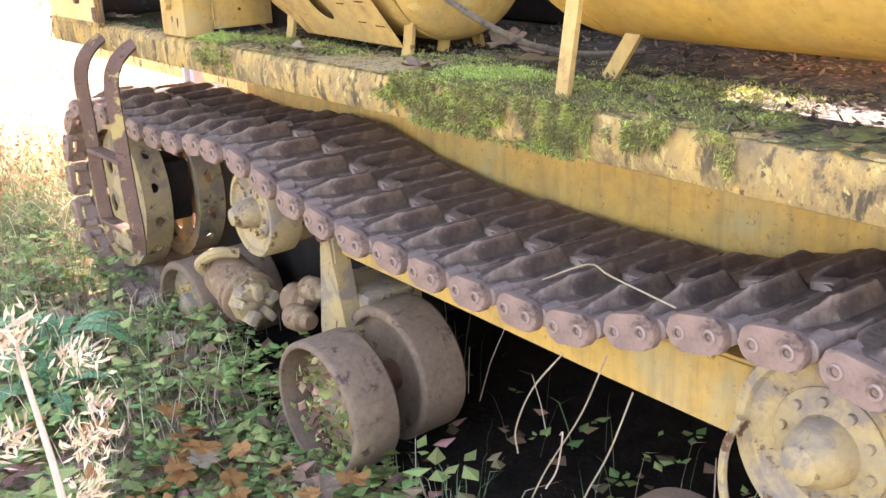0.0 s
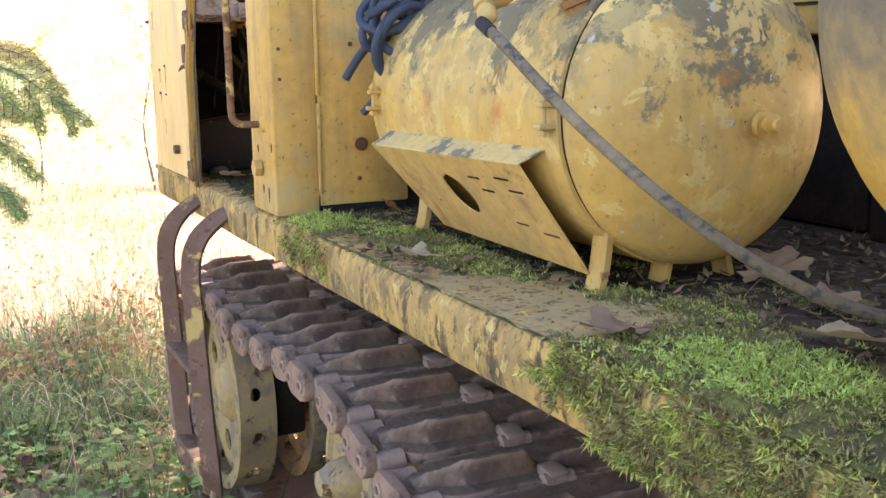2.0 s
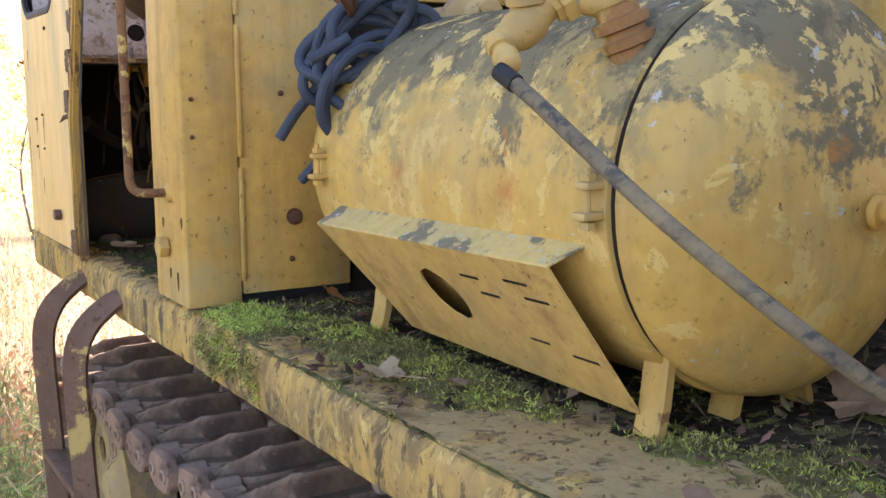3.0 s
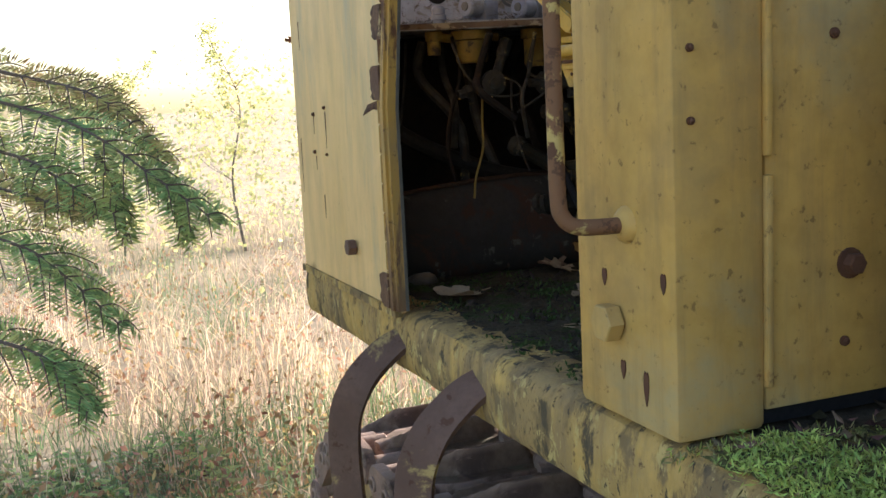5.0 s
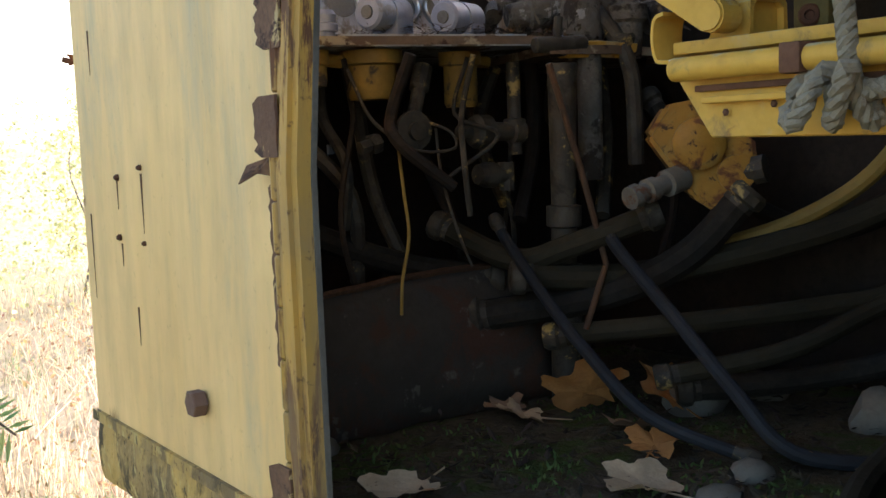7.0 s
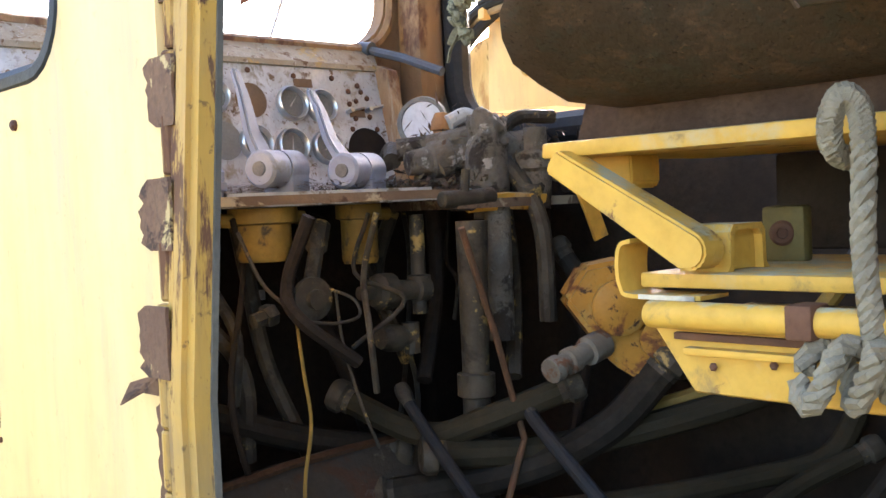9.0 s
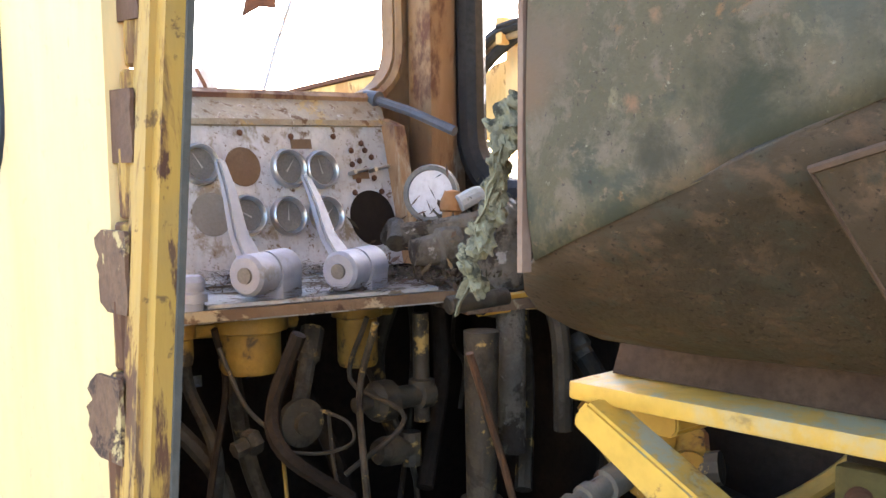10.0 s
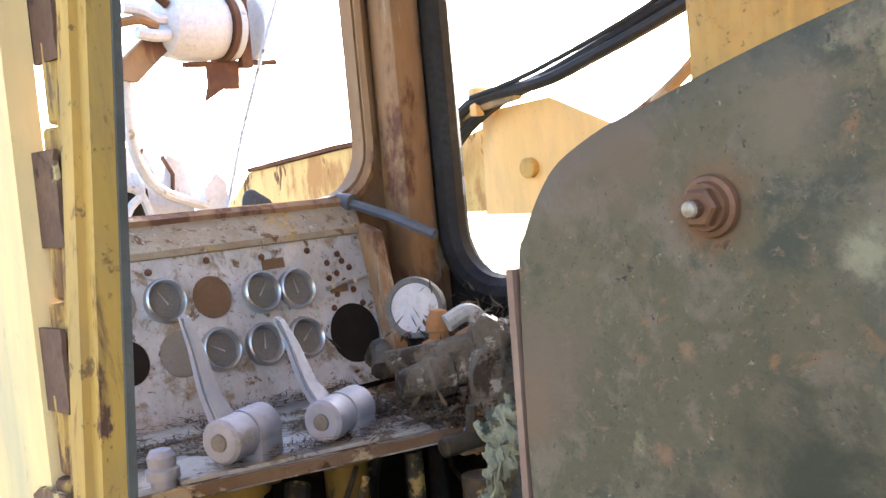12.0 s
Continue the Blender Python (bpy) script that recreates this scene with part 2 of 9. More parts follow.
RUST = (0.10, 0.045, 0.025)
YEL = (0.60, 0.35, 0.085)
M = {}
M["yellow"] = mat("yellow_paint", YEL, (0.50, 0.32, 0.095), 3, 0.5, grime=0.7, bump=0.06, bump_scale=40,
                  layers=[((0.42, 0.33, 0.16), 2.2, 0.5, 0.75, 0.7), ((0.20, 0.10, 0.04), 16, 0.72, 0.80, 0.85), (RUST, 45, 0.74, 0.80, 0.9)])
M["cream"] = mat("faded_cream_yellow_paint", (0.78, 0.525, 0.225), (0.71, 0.455, 0.165), 2.5, 0.5, grime=0.18, spots=[((0.0, 4.815, 1.31), 0.035, (0.14, 0.075, 0.04)), ((0.0, 5.36, 1.285), 0.025, (0.30, 0.17, 0.07)), ((0.0, 5.43, 1.6), 0.012, (0.20, 0.10, 0.05)), ((0.0, 4.84, 1.66), 0.010, (0.22, 0.11, 0.05))], bump=0.05, bump_scale=30, stretch=(1, 1, 0.25),
                 layers=[((0.47, 0.38, 0.22), 4, 0.55, 0.8, 0.7), ((0.22, 0.11, 0.05), 30, 0.755, 0.79, 0.9)])
M["edge"] = mat("chipped_deck_paint", (0.55, 0.35, 0.095), (0.46, 0.30, 0.10), 7, 0.7, bump=0.7, bump_scale=34, grime=1.0, stretch=(1, 1, 0.6),
                layers=[((0.33, 0.22, 0.085), 6, 0.40, 0.62, 0.9), ((0.20, 0.135, 0.06), 13, 0.48, 0.64, 0.9), ((0.085, 0.066, 0.038), 17, 0.54, 0.66, 0.95), ((0.50, 0.37, 0.13), 32, 0.58, 0.66, 0.7), ((0.05, 0.042, 0.028), 60, 0.64, 0.72, 0.95)])
M["tread"] = mat("dirty_tread_plate", (0.052, 0.043, 0.030), (0.078, 0.064, 0.043), 7, 0.9, bump=0.6, bump_scale=70,
                 spec=0.08, layers=[((0.025, 0.022, 0.015), 6, 0.45, 0.7, 0.95), ((0.12, 0.10, 0.065), 30, 0.6, 0.72, 0.95)])
M["track"] = mat("rusty_track_steel", (0.165, 0.108, 0.074), (0.20, 0.135, 0.095), 8, 0.85, 0.0, bump=0.35, bump_scale=55,
                 layers=[((0.10, 0.066, 0.052), 7, 0.5, 0.7, 0.9), ((0.29, 0.205, 0.15), 16, 0.60, 0.8, 0.9), ((0.165, 0.135, 0.09), 9, 0.80, 0.92, 0.9, "up"), ((0.085, 0.065, 0.04), 30, 0.86, 0.96, 0.7, "up"), ((0.34, 0.235, 0.18), 14, 0.30, 0.55, 0.75, "edge")])
M["rust"] = mat("rust", (0.13, 0.06, 0.032), (0.08, 0.038, 0.024), 18, 0.85, bump=0.3)
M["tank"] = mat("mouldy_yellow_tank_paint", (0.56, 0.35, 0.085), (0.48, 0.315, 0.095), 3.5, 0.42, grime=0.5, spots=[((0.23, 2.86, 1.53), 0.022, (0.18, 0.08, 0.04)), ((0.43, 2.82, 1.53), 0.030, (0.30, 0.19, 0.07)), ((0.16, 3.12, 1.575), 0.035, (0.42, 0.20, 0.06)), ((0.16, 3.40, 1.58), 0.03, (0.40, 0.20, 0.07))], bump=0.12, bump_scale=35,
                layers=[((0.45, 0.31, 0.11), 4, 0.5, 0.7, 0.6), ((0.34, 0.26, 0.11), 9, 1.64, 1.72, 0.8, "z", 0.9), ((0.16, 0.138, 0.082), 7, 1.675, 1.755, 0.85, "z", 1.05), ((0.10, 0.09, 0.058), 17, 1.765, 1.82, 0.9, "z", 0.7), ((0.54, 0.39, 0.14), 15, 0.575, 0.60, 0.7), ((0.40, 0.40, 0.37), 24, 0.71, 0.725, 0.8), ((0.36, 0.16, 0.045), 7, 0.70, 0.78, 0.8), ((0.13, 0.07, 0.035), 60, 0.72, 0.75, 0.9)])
# Near-black steel; on cab walls and gaps its colour stands in for shade.
M["dark"] = mat("dark_steel_shade", (0.020, 0.016, 0.013), (0.032, 0.024, 0.018), 9, 0.8, bump=0.3, spec=0.1)
M["soil"] = mat("soil", (0.06, 0.045, 0.03), (0.09, 0.07, 0.045), 3, 0.95, bump=0.8, bump_scale=25)
M["field"] = mat("dry_field", (0.42, 0.33, 0.21), (0.32, 0.25, 0.15), 0.7, 0.95, bump=0.9, bump_scale=12)
M["panel_grey"] = mat("grey_instrument_panel", (0.50, 0.52, 0.56), (0.41, 0.42, 0.43), 9, 0.55, grime=0.5, bump=0.08,
                      layers=[((0.24, 0.21, 0.16), 26, 0.52, 0.7, 0.85), ((0.13, 0.09, 0.06), 55, 0.62, 0.7, 0.85), ((0.14, 0.08, 0.045), 150, 0.66, 0.72, 0.85), ((0.5, 0.5, 0.5), 10, 0.6, 0.75, 0.5)])
# Last three spots: dark green tone, deepened for shade where the sheet turns under.
M["olive"] = mat("olive_grey_seat_steel", (0.102, 0.076, 0.040), (0.078, 0.061, 0.034), 16, 0.65,
                 spots=[((0.03, 4.43, 2.075), 0.040, (0.125, 0.082, 0.050)), ((0.03, 4.445, 2.0), 0.028, (0.115, 0.077, 0.048)), ((0.03, 4.30, 2.02), 0.045, (0.070, 0.064, 0.046)), ((0.03, 4.372, 2.049), 0.017, (0.15, 0.070, 0.032)), ((0.03, 4.452, 1.98), 0.020, (0.13, 0.078, 0.045)), ((0.03, 4.396, 1.972), 0.005, (0.18, 0.095, 0.05)), ((0.03, 4.325, 2.035), 0.010, (0.19, 0.155, 0.09)), ((0.03, 4.355, 1.95), 0.014, (0.15, 0.085, 0.05)), ((0.03, 4.405, 2.068), 0.022, (0.115, 0.075, 0.045)), ((0.03, 4.345, 2.075), 0.020, (0.125, 0.090, 0.055)), ((0.03, 4.385, 2.005), 0.004, (0.17, 0.10, 0.055)), ((0.03, 4.345, 1.968), 0.034, (0.040, 0.036, 0.021)), ((0.03, 4.28, 1.955), 0.05, (0.046, 0.040, 0.024)), ((0.03, 4.385, 1.952), 0.018, (0.05, 0.040, 0.024))], spec=0.14, bump=0.10, bump_scale=300,
                 layers=[((0.118, 0.080, 0.047), 9, 0.50, 0.70, 0.55), ((0.050, 0.046, 0.029), 13, 0.50, 0.66, 0.7), ((0.15, 0.115, 0.062), 24, 0.62, 0.74, 0.6), ((0.16, 0.082, 0.036), 34, 0.66, 0.76, 0.7), ((0.122, 0.088, 0.056), 45, 0.50, 0.72, 0.55), ((0.135, 0.085, 0.050), 150, 0.60, 0.78, 0.55), ((0.17, 0.14, 0.09), 240, 0.68, 0.78, 0.5), ((0.055, 0.038, 0.028), 520, 0.62, 0.74, 0.6), ((0.20, 0.10, 0.05), 210, 0.74, 0.80, 0.7), ((0.045, 0.030, 0.022), 110, 0.70, 0.75, 0.9)])
M["cabrust"] = mat("rust_streaked_cab_paint", (0.29, 0.185, 0.10), (0.20, 0.12, 0.07), 6, 0.7, bump=0.3, stretch=(1, 1, 0.35),
                   layers=[((0.11, 0.055, 0.038), 9, 0.5, 0.64, 0.9), ((0.34, 0.29, 0.22), 12, 0.58, 0.70, 0.7), ((0.38, 0.22, 0.08), 5, 0.62, 0.74, 0.7)])
M["rubber"] = mat("black_rubber", (0.018, 0.018, 0.02), (0.03, 0.03, 0.032), 12, 0.55, bump=0.1)
M["bowlpaint"] = mat("dirty_ochre_bowl_paint", (0.28, 0.175, 0.035), (0.19, 0.12, 0.032), 16, 0.6, bump=0.2, layers=[((0.06, 0.045, 0.03), 20, 0.52, 0.66, 0.85)])

# ---- undercarriage ----
M["hubpaint"] = mat("worn_hub_paint", (0.44, 0.31, 0.13), (0.33, 0.25, 0.15), 9, 0.6, bump=0.2,
                    layers=[((0.23, 0.18, 0.13), 7, 0.48, 0.65, 0.8), ((0.12, 0.06, 0.03), 16, 0.6, 0.7, 0.9)])
under = thing("excavator_undercarriage", "rusty yellow crawler undercarriage with loose running wheels", "undercarriage", (0.3, 3.0, 0.0))
bm = bmesh.new()
slab(bm, [(0.2, 0.2, 0.78), (0.2, 3.35, 0.74), (0.2, 3.35, 0.60), (0.2, 2.2, 0.585), (0.2, 0.2, 0.56)], (0.26, 0, 0))
bmesh.ops.bevel(bm, geom=list(bm.edges), offset=0.008, segments=2, affect="EDGES")
part("track_frame", bm, M["yellow"], under, "yellow box-section track frame with rust")
for y in (1.58, 1.86):
    bm = bmesh.new()
    box(bm, (0.19, y - 0.07, 0.74), (0.30, y + 0.07, 0.775), 0.006)
    part("guide_block", bm, M["yellow"], under)
bm = bmesh.new()
box(bm, (0.72, -1.2, 0.62), (2.1, 5.0, 1.178), 0.012)
box(bm, (0.712, -1.2, 1.10), (0.72, 4.98, 1.115))
part("chassis", bm, M["yellow"], under, "yellow painted chassis side with cracked paint")
bm = bmesh.new()
box(bm, (1.75, -0.8, 0.04), (2.25, 5.6, 0.86), 0.03)
part("far_track", bm, M["track"], under, "rusty track on the far side")
# Unseen frame, added near-black to block the bright field behind.
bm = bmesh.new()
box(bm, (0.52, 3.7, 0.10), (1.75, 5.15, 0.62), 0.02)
part("front_block", bm, M["dark"], under, "near-black box added to block the bright field behind the idler")
# Near-black filler, its colour holding the shade between the idler wheels.
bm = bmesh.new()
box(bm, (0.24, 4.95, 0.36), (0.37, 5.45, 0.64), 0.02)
part("idler_gap_fill", bm, M["dark"], under)
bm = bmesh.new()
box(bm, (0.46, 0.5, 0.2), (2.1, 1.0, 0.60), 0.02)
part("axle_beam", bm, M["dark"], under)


def ring_wheel(name, c, axis, r, w, rim, mt, label="", hub=True, disc=None, deep=0.42):
    """A wheel: tyre band, recessed disc and hub; c is the middle of its outer face, axis points inwards."""
    a = Vector(axis).normalized()
    c = Vector(c)
    bm = bmesh.new()
    b = 0.014
    lathe(bm, c, c + a, [(w * 0.9, r - rim), (0.004, r - rim), (0.0, r - rim + 0.006), (0.0, r - b), (b * 0.5, r - 0.003), (b, r), (w - b, r), (w - 0.003, r - b * 0.6), (w, r - b), (w, r - rim), (w * 0.9, r - rim)], 40)
    band = part(name, bm, mt, under, label)
    bm = bmesh.new()
    lathe(bm, c + a * (w * deep), c + a * 2, [(0, 0), (0, r - rim + 0.003), (0.02, r - rim + 0.003), (0.02, 0)], 40)
    part("wheel_disc", bm, disc or M["yellow"], band)
    if hub:
        bm = bmesh.new()
        h = c + a * (w * deep)
        lathe(bm, h, h - a, [(0, r * 0.5), (0.012, r * 0.48), (0.014, r * 0.3), (0.04, r * 0.27), (0.055, r * 0.16), (0.06, 0)], 24)
        part("hub", bm, disc or M["yellow"], band)
        side = a.orthogonal().normalized()
        for k in range(8):
            q = side.copy()
            q.rotate(Matrix.Rotation(2 * math.pi * k / 8, 3, a))
            bm = bmesh.new()
            hexbolt(bm, h - a * 0.010 + q * r * 0.4, -a, 0.011, 0.01, 1.3)
            part("bolt", bm, M["yellow"], band)
    return band


skew = (math.cos(radians(2)), math.sin(radians(2)), 0.02)
M["roller"] = mat("worn_brown_roller_steel", (0.185, 0.122, 0.078), (0.21, 0.142, 0.09), 6, 0.7, 0.0, bump=0.25, bump_scale=50,
                  layers=[((0.28, 0.19, 0.11), 4, 0.5, 0.8, 0.7), ((0.07, 0.045, 0.035), 12, 0.6, 0.75, 0.85)])
ring_wheel("road_wheel", (-0.07, 3.13, 0.195), skew, 0.228, 0.18, 0.022, M["roller"], "worn brown steel running wheel with leaves caught in its rim", disc=M["hubpaint"], deep=0.62)
ring_wheel("road_wheel", (0.225, 3.18, 0.215), skew, 0.235, 0.18, 0.035, M["roller"], "worn brown steel running wheel", disc=M["roller"], deep=0.22, hub=False)
bm = bmesh.new()
cyl(bm, (0.03, 3.14, 0.195), (0.40, 3.2, 0.21), 0.055, 16)
cyl(bm, (0.09, 3.15, 0.19), (0.19, 3.17, 0.195), 0.10, 16, chamfer=0.02)
part("wheel_axle", bm, M["rust"], under)
ring_wheel("road_wheel", (0.04, 4.42, 0.14), (1, 0.08, 0), 0.20, 0.15, 0.03, M["roller"], "brown steel running wheel half sunk in leaves", disc=M["hubpaint"])
ring_wheel("road_wheel", (0.30, 4.44, 0.14), (1, 0.08, 0), 0.20, 0.13, 0.03, M["roller"])
# drive motor lying between the wheels
bm = bmesh.new()
p0, p1 = Vector((0.13, 4.16, 0.36)), Vector((0.11, 3.82, 0.30))
d = (p1 - p0).normalized()
lathe(bm, p0, p1, [(0, 0.0), (0.0, 0.06), (0.015, 0.085), (0.04, 0.095), (0.19, 0.1), (0.2, 0.108), (0.215, 0.108), (0.22, 0.1), (0.235, 0.1), (0.24, 0.108), (0.26, 0.108), (0.265, 0.095)], 28)
M["motor"] = mat("dusty_motor_rust", (0.27, 0.17, 0.095), (0.20, 0.125, 0.075), 10, 0.85, bump=0.35, layers=[((0.36, 0.27, 0.15), 7, 0.5, 0.7, 0.7), ((0.10, 0.06, 0.035), 18, 0.6, 0.72, 0.9)])
motor = part("drive_motor", bm, M["motor"], under, "rusty cylindrical drive motor with ribbed bands")
bm = bmesh.new()
lathe(bm, p0 + d * 0.265, p1 + d, [(0, 0.092), (0.02, 0.09), (0.05, 0.078), (0.06, 0.0)], 8)
for k in range(5):
    a = radians(72 * k + 20)
    o = Vector((math.cos(a), 0, math.sin(a))) * 0.052
    box(bm, (-0.03, -0.06, -0.017), (0.03, 0.03, 0.017), 0.006, m=Matrix.Translation(p0 + d * 0.30 + o) @ Matrix.Rotation(-a, 4, "Y"))
part("end_cap", bm, M["hubpaint"], motor, "faceted yellow end cap")
bm = bmesh.new()
tube(bm, curve_points([(0.06, 4.14, 0.36), (0.02, 4.12, 0.42), (0.06, 4.05, 0.47), (0.14, 4.02, 0.46)]), 0.022, 8)
part("motor_clamp", bm, M["hubpaint"], motor)
bm = bmesh.new()
for q, s in (((0.2, 3.75, 0.34), 0.06), ((0.22, 3.66, 0.40), 0.045), ((0.16, 3.68, 0.30), 0.05)):
    lathe(bm, q, (q[0] + 0.02, q[1] - 0.1, q[2]), [(0, 0), (0, s * 0.8), (0.015, s), (0.08, s), (0.09, s * 0.7), (0.12, s * 0.6), (0.12, 0)], 14)
part("hose_coupling", bm, M["motor"], under)
bm = bmesh.new()
slab(bm, [(0.19, 3.47, 0.70), (0.19, 3.41, 0.70), (0.19, 3.39, 0.55), (0.19, 3.33, 0.32), (0.19, 3.28, 0.08), (0.19, 3.50, 0.06), (0.19, 3.52, 0.30), (0.19, 3.475, 0.45), (0.19, 3.485, 0.58)], (0.07, 0, 0))
bmesh.ops.bevel(bm, geom=list(bm.edges), offset=0.012, segments=2, affect="EDGES")
bracket = part("hanger_bracket", bm, M["hubpaint"], under, "yellow cast hanger bracket")
bm = bmesh.new()
cyl(bm, (0.17, 3.44, 0.66), (0.28, 3.44, 0.66), 0.03, 14)
part("pin", bm, M["rust"], bracket)
bm = bmesh.new()
box(bm, (0.26, 3.3, 0.05), (0.5, 3.6, 0.45), 0.03)
part("gear_case", bm, M["hubpaint"], under)
# carrier wheels that hold up the chain
for cx, cy, cz, r in ((0.10, 1.455, 0.688, 0.200), (0.10, 3.80, 0.672, 0.158)):
    bm = bmesh.new()
    lathe(bm, (cx, cy, cz), (cx + 1, cy, cz), [(0.10, 0), (0.06, 0.03), (0.012, r * 0.86), (0, r * 0.9), (0.0, r), (0.012, r + 0.006), (0.12, r + 0.004), (0.13, r - 0.02), (0.2, r - 0.02), (0.2, 0)], 44)
    cw = part("carrier_wheel", bm, M["hubpaint"], under, "dished carrier wheel with bolted yellow hub")
    bm = bmesh.new()
    lathe(bm, (cx + 0.045, cy, cz), (cx - 1, cy, cz), [(0, r * 0.62), (0.022, r * 0.62), (0.028, r * 0.58), (0.03, r * 0.36), (0.05, r * 0.34), (0.085, r * 0.30), (0.104, r * 0.22), (0.118, r * 0.19), (0.124, r * 0.10), (0.125, 0)], 36)
    part("hub", bm, M["hubpaint"], cw, "yellow bolted hub cap")
    for k in range(10):
        a = 2 * math.pi * k / 10 + 0.2
        bm = bmesh.new()
        hexbolt(bm, (cx + 0.02, cy + r * 0.5 * math.cos(a), cz + r * 0.5 * math.sin(a)), (-1, 0, 0), 0.0105, 0.011, 1.3)
        part("bolt", bm, M["hubpaint"], cw)
    bm = bmesh.new()
    cyl(bm, (cx + 0.1, cy, cz), (0.42, cy, cz), 0.05, 14)
    part("spindle", bm, M["dark"], cw)
bm = bmesh.new()
tube(bm, curve_points([(0.085, 1.63, 0.70), (0.08, 1.66, 0.62), (0.075, 1.655, 0.52), (0.07, 1.60, 0.40)]), 0.010, 8)
part("wheel_guard", bm, M["hubpaint"], under, "bent yellow guard bar")
ring_wheel("road_wheel", (0.02, 1.78, 0.20), (1, 0.05, 0), 0.22, 0.16, 0.03, M["roller"], hub=True)

# front idler: two wheels with holes in their webs
IC = Vector((0, 5.25, 0.465))
for k, x in enumerate((0.17, 0.43)):
    r = 0.355
    bm = bmesh.new()
    pieces, around = 14, 2 * math.pi / 14
    for j in range(pieces):
        mid_a = around * (j + 0.5)
        outer, inner, deep = [], [], []
        for q in range(24):
            t, side_ = q % 6 / 6, q // 6
            u, v = ((t * 2 - 1, -1), (1, t * 2 - 1), (1 - t * 2, 1), (-1, 1 - t * 2))[side_]
            ang = math.atan2(v, u)
            hu, hv = 0.30 * math.cos(ang), 0.34 * math.sin(ang)
            for ring, (a_, b_), rr in ((outer, (u, v), r), (inner, (hu, hv), r), (deep, (hu, hv), r - 0.02)):
                aa = mid_a + a_ * around / 2
                ring.append(bm.verts.new((x + 0.01 + b_ * 0.06, IC.y + rr * math.cos(aa), IC.z + rr * math.sin(aa))))
        for q in range(24):
            w_ = (q + 1) % 24
            bm.faces.new((outer[q], outer[w_], inner[w_], inner[q]))
            bm.faces.new((inner[q], inner[w_], deep[w_], deep[q]))
    for xe in (x - 0.05, x + 0.07):
        lathe(bm, (xe - 0.001, IC.y, IC.z), (1, IC.y, IC.z), [(0, r - 0.05), (0, r), (0.008, r), (0.008, r - 0.05), (0, r - 0.05)], 56)
    bmesh.ops.remove_doubles(bm, verts=bm.verts, dist=1e-5)
    band = part("idler_wheel", bm, M["hubpaint"], under, "beige and rusty idler wheel with holes round its rim")
    n, hr, mid = 7, 0.042, 0.215
    bm = bmesh.new()
    for j in range(n):
        a0, a1 = 2 * math.pi * j / n, 2 * math.pi * (j + 1) / n
        am = (a0 + a1) / 2
        outer, inner = [], []
        for q in range(24):
            t = q / 24
            if t < 0.25:
                rr, aa = r - 0.045, a0 + (a1 - a0) * t * 4
            elif t < 0.5:
                rr, aa = (r - 0.045) + (0.12 - r + 0.045) * (t - 0.25) * 4, a1
            elif t < 0.75:
                rr, aa = 0.12, a1 - (a1 - a0) * (t - 0.5) * 4
            else:
                rr, aa = 0.12 + (r - 0.045 - 0.12) * (t - 0.75) * 4, a0
            p = Vector((0, rr * math.cos(aa), rr * math.sin(aa)))
            c = Vector((0, mid * math.cos(am), mid * math.sin(am)))
            v = (p - c).normalized() * hr
            outer.append(p + IC + Vector((x, 0, 0)))
            inner.append(c + v + IC + Vector((x, 0, 0)))
        holed(bm, outer, inner, (0.012, 0, 0))
    bmesh.ops.remove_doubles(bm, verts=bm.verts, dist=1e-5)
    part("web", bm, M["hubpaint"], band, "web plate with round holes", smooth=False)
    bm = bmesh.new()
    lathe(bm, (x - 0.04, IC.y, IC.z), (1, IC.y, IC.z), [(0, 0), (0, 0.07), (0.02, 0.10), (0.05, 0.125), (0.09, 0.125), (0.09, 0)], 28)
    part("hub", bm, M["hubpaint"], band)

# ---- chain ----
chain = thing("crawler_track", "rusty brown crawler track chain sagging over its wheels", "track", (0.3, 3.0, 0.0))
TOP = [(-0.6, 0.85), (0.6, 0.86), (1.2, 0.885), (1.48, 0.912), (1.74, 0.868), (1.93, 0.809), (2.12, 0.766), (2.31, 0.760), (2.6, 0.762), (2.88, 0.764), (3.08, 0.775), (3.27, 0.796), (3.48, 0.825), (3.65, 0.868), (3.82, 0.898), (3.97, 0.902), (4.15, 0.884), (4.35, 0.868), (4.62, 0.868), (4.95, 0.885), (5.25, 0.895)]
line = curve_points([(0, y, z) for y, z in TOP], 14)
RI = 0.895 - IC.z
line += [IC + RI * Vector((0, math.sin(a), math.cos(a))) for a in [radians(q) for q in range(4, 182, 4)]]
line += [Vector((0, 5.25 - 0.05 * k, 2 * IC.z - 0.895 - 0.004 * k)) for k in range(1, 14)]
PITCH = 0.185
marks, run, due = [], 0.0, 0.005
for a, b in zip(line, line[1:]):
    n = (b - a).length
    while due <= run + n:
        marks.append(a.lerp(b, (due - run) / n))
        due += PITCH
    run += n


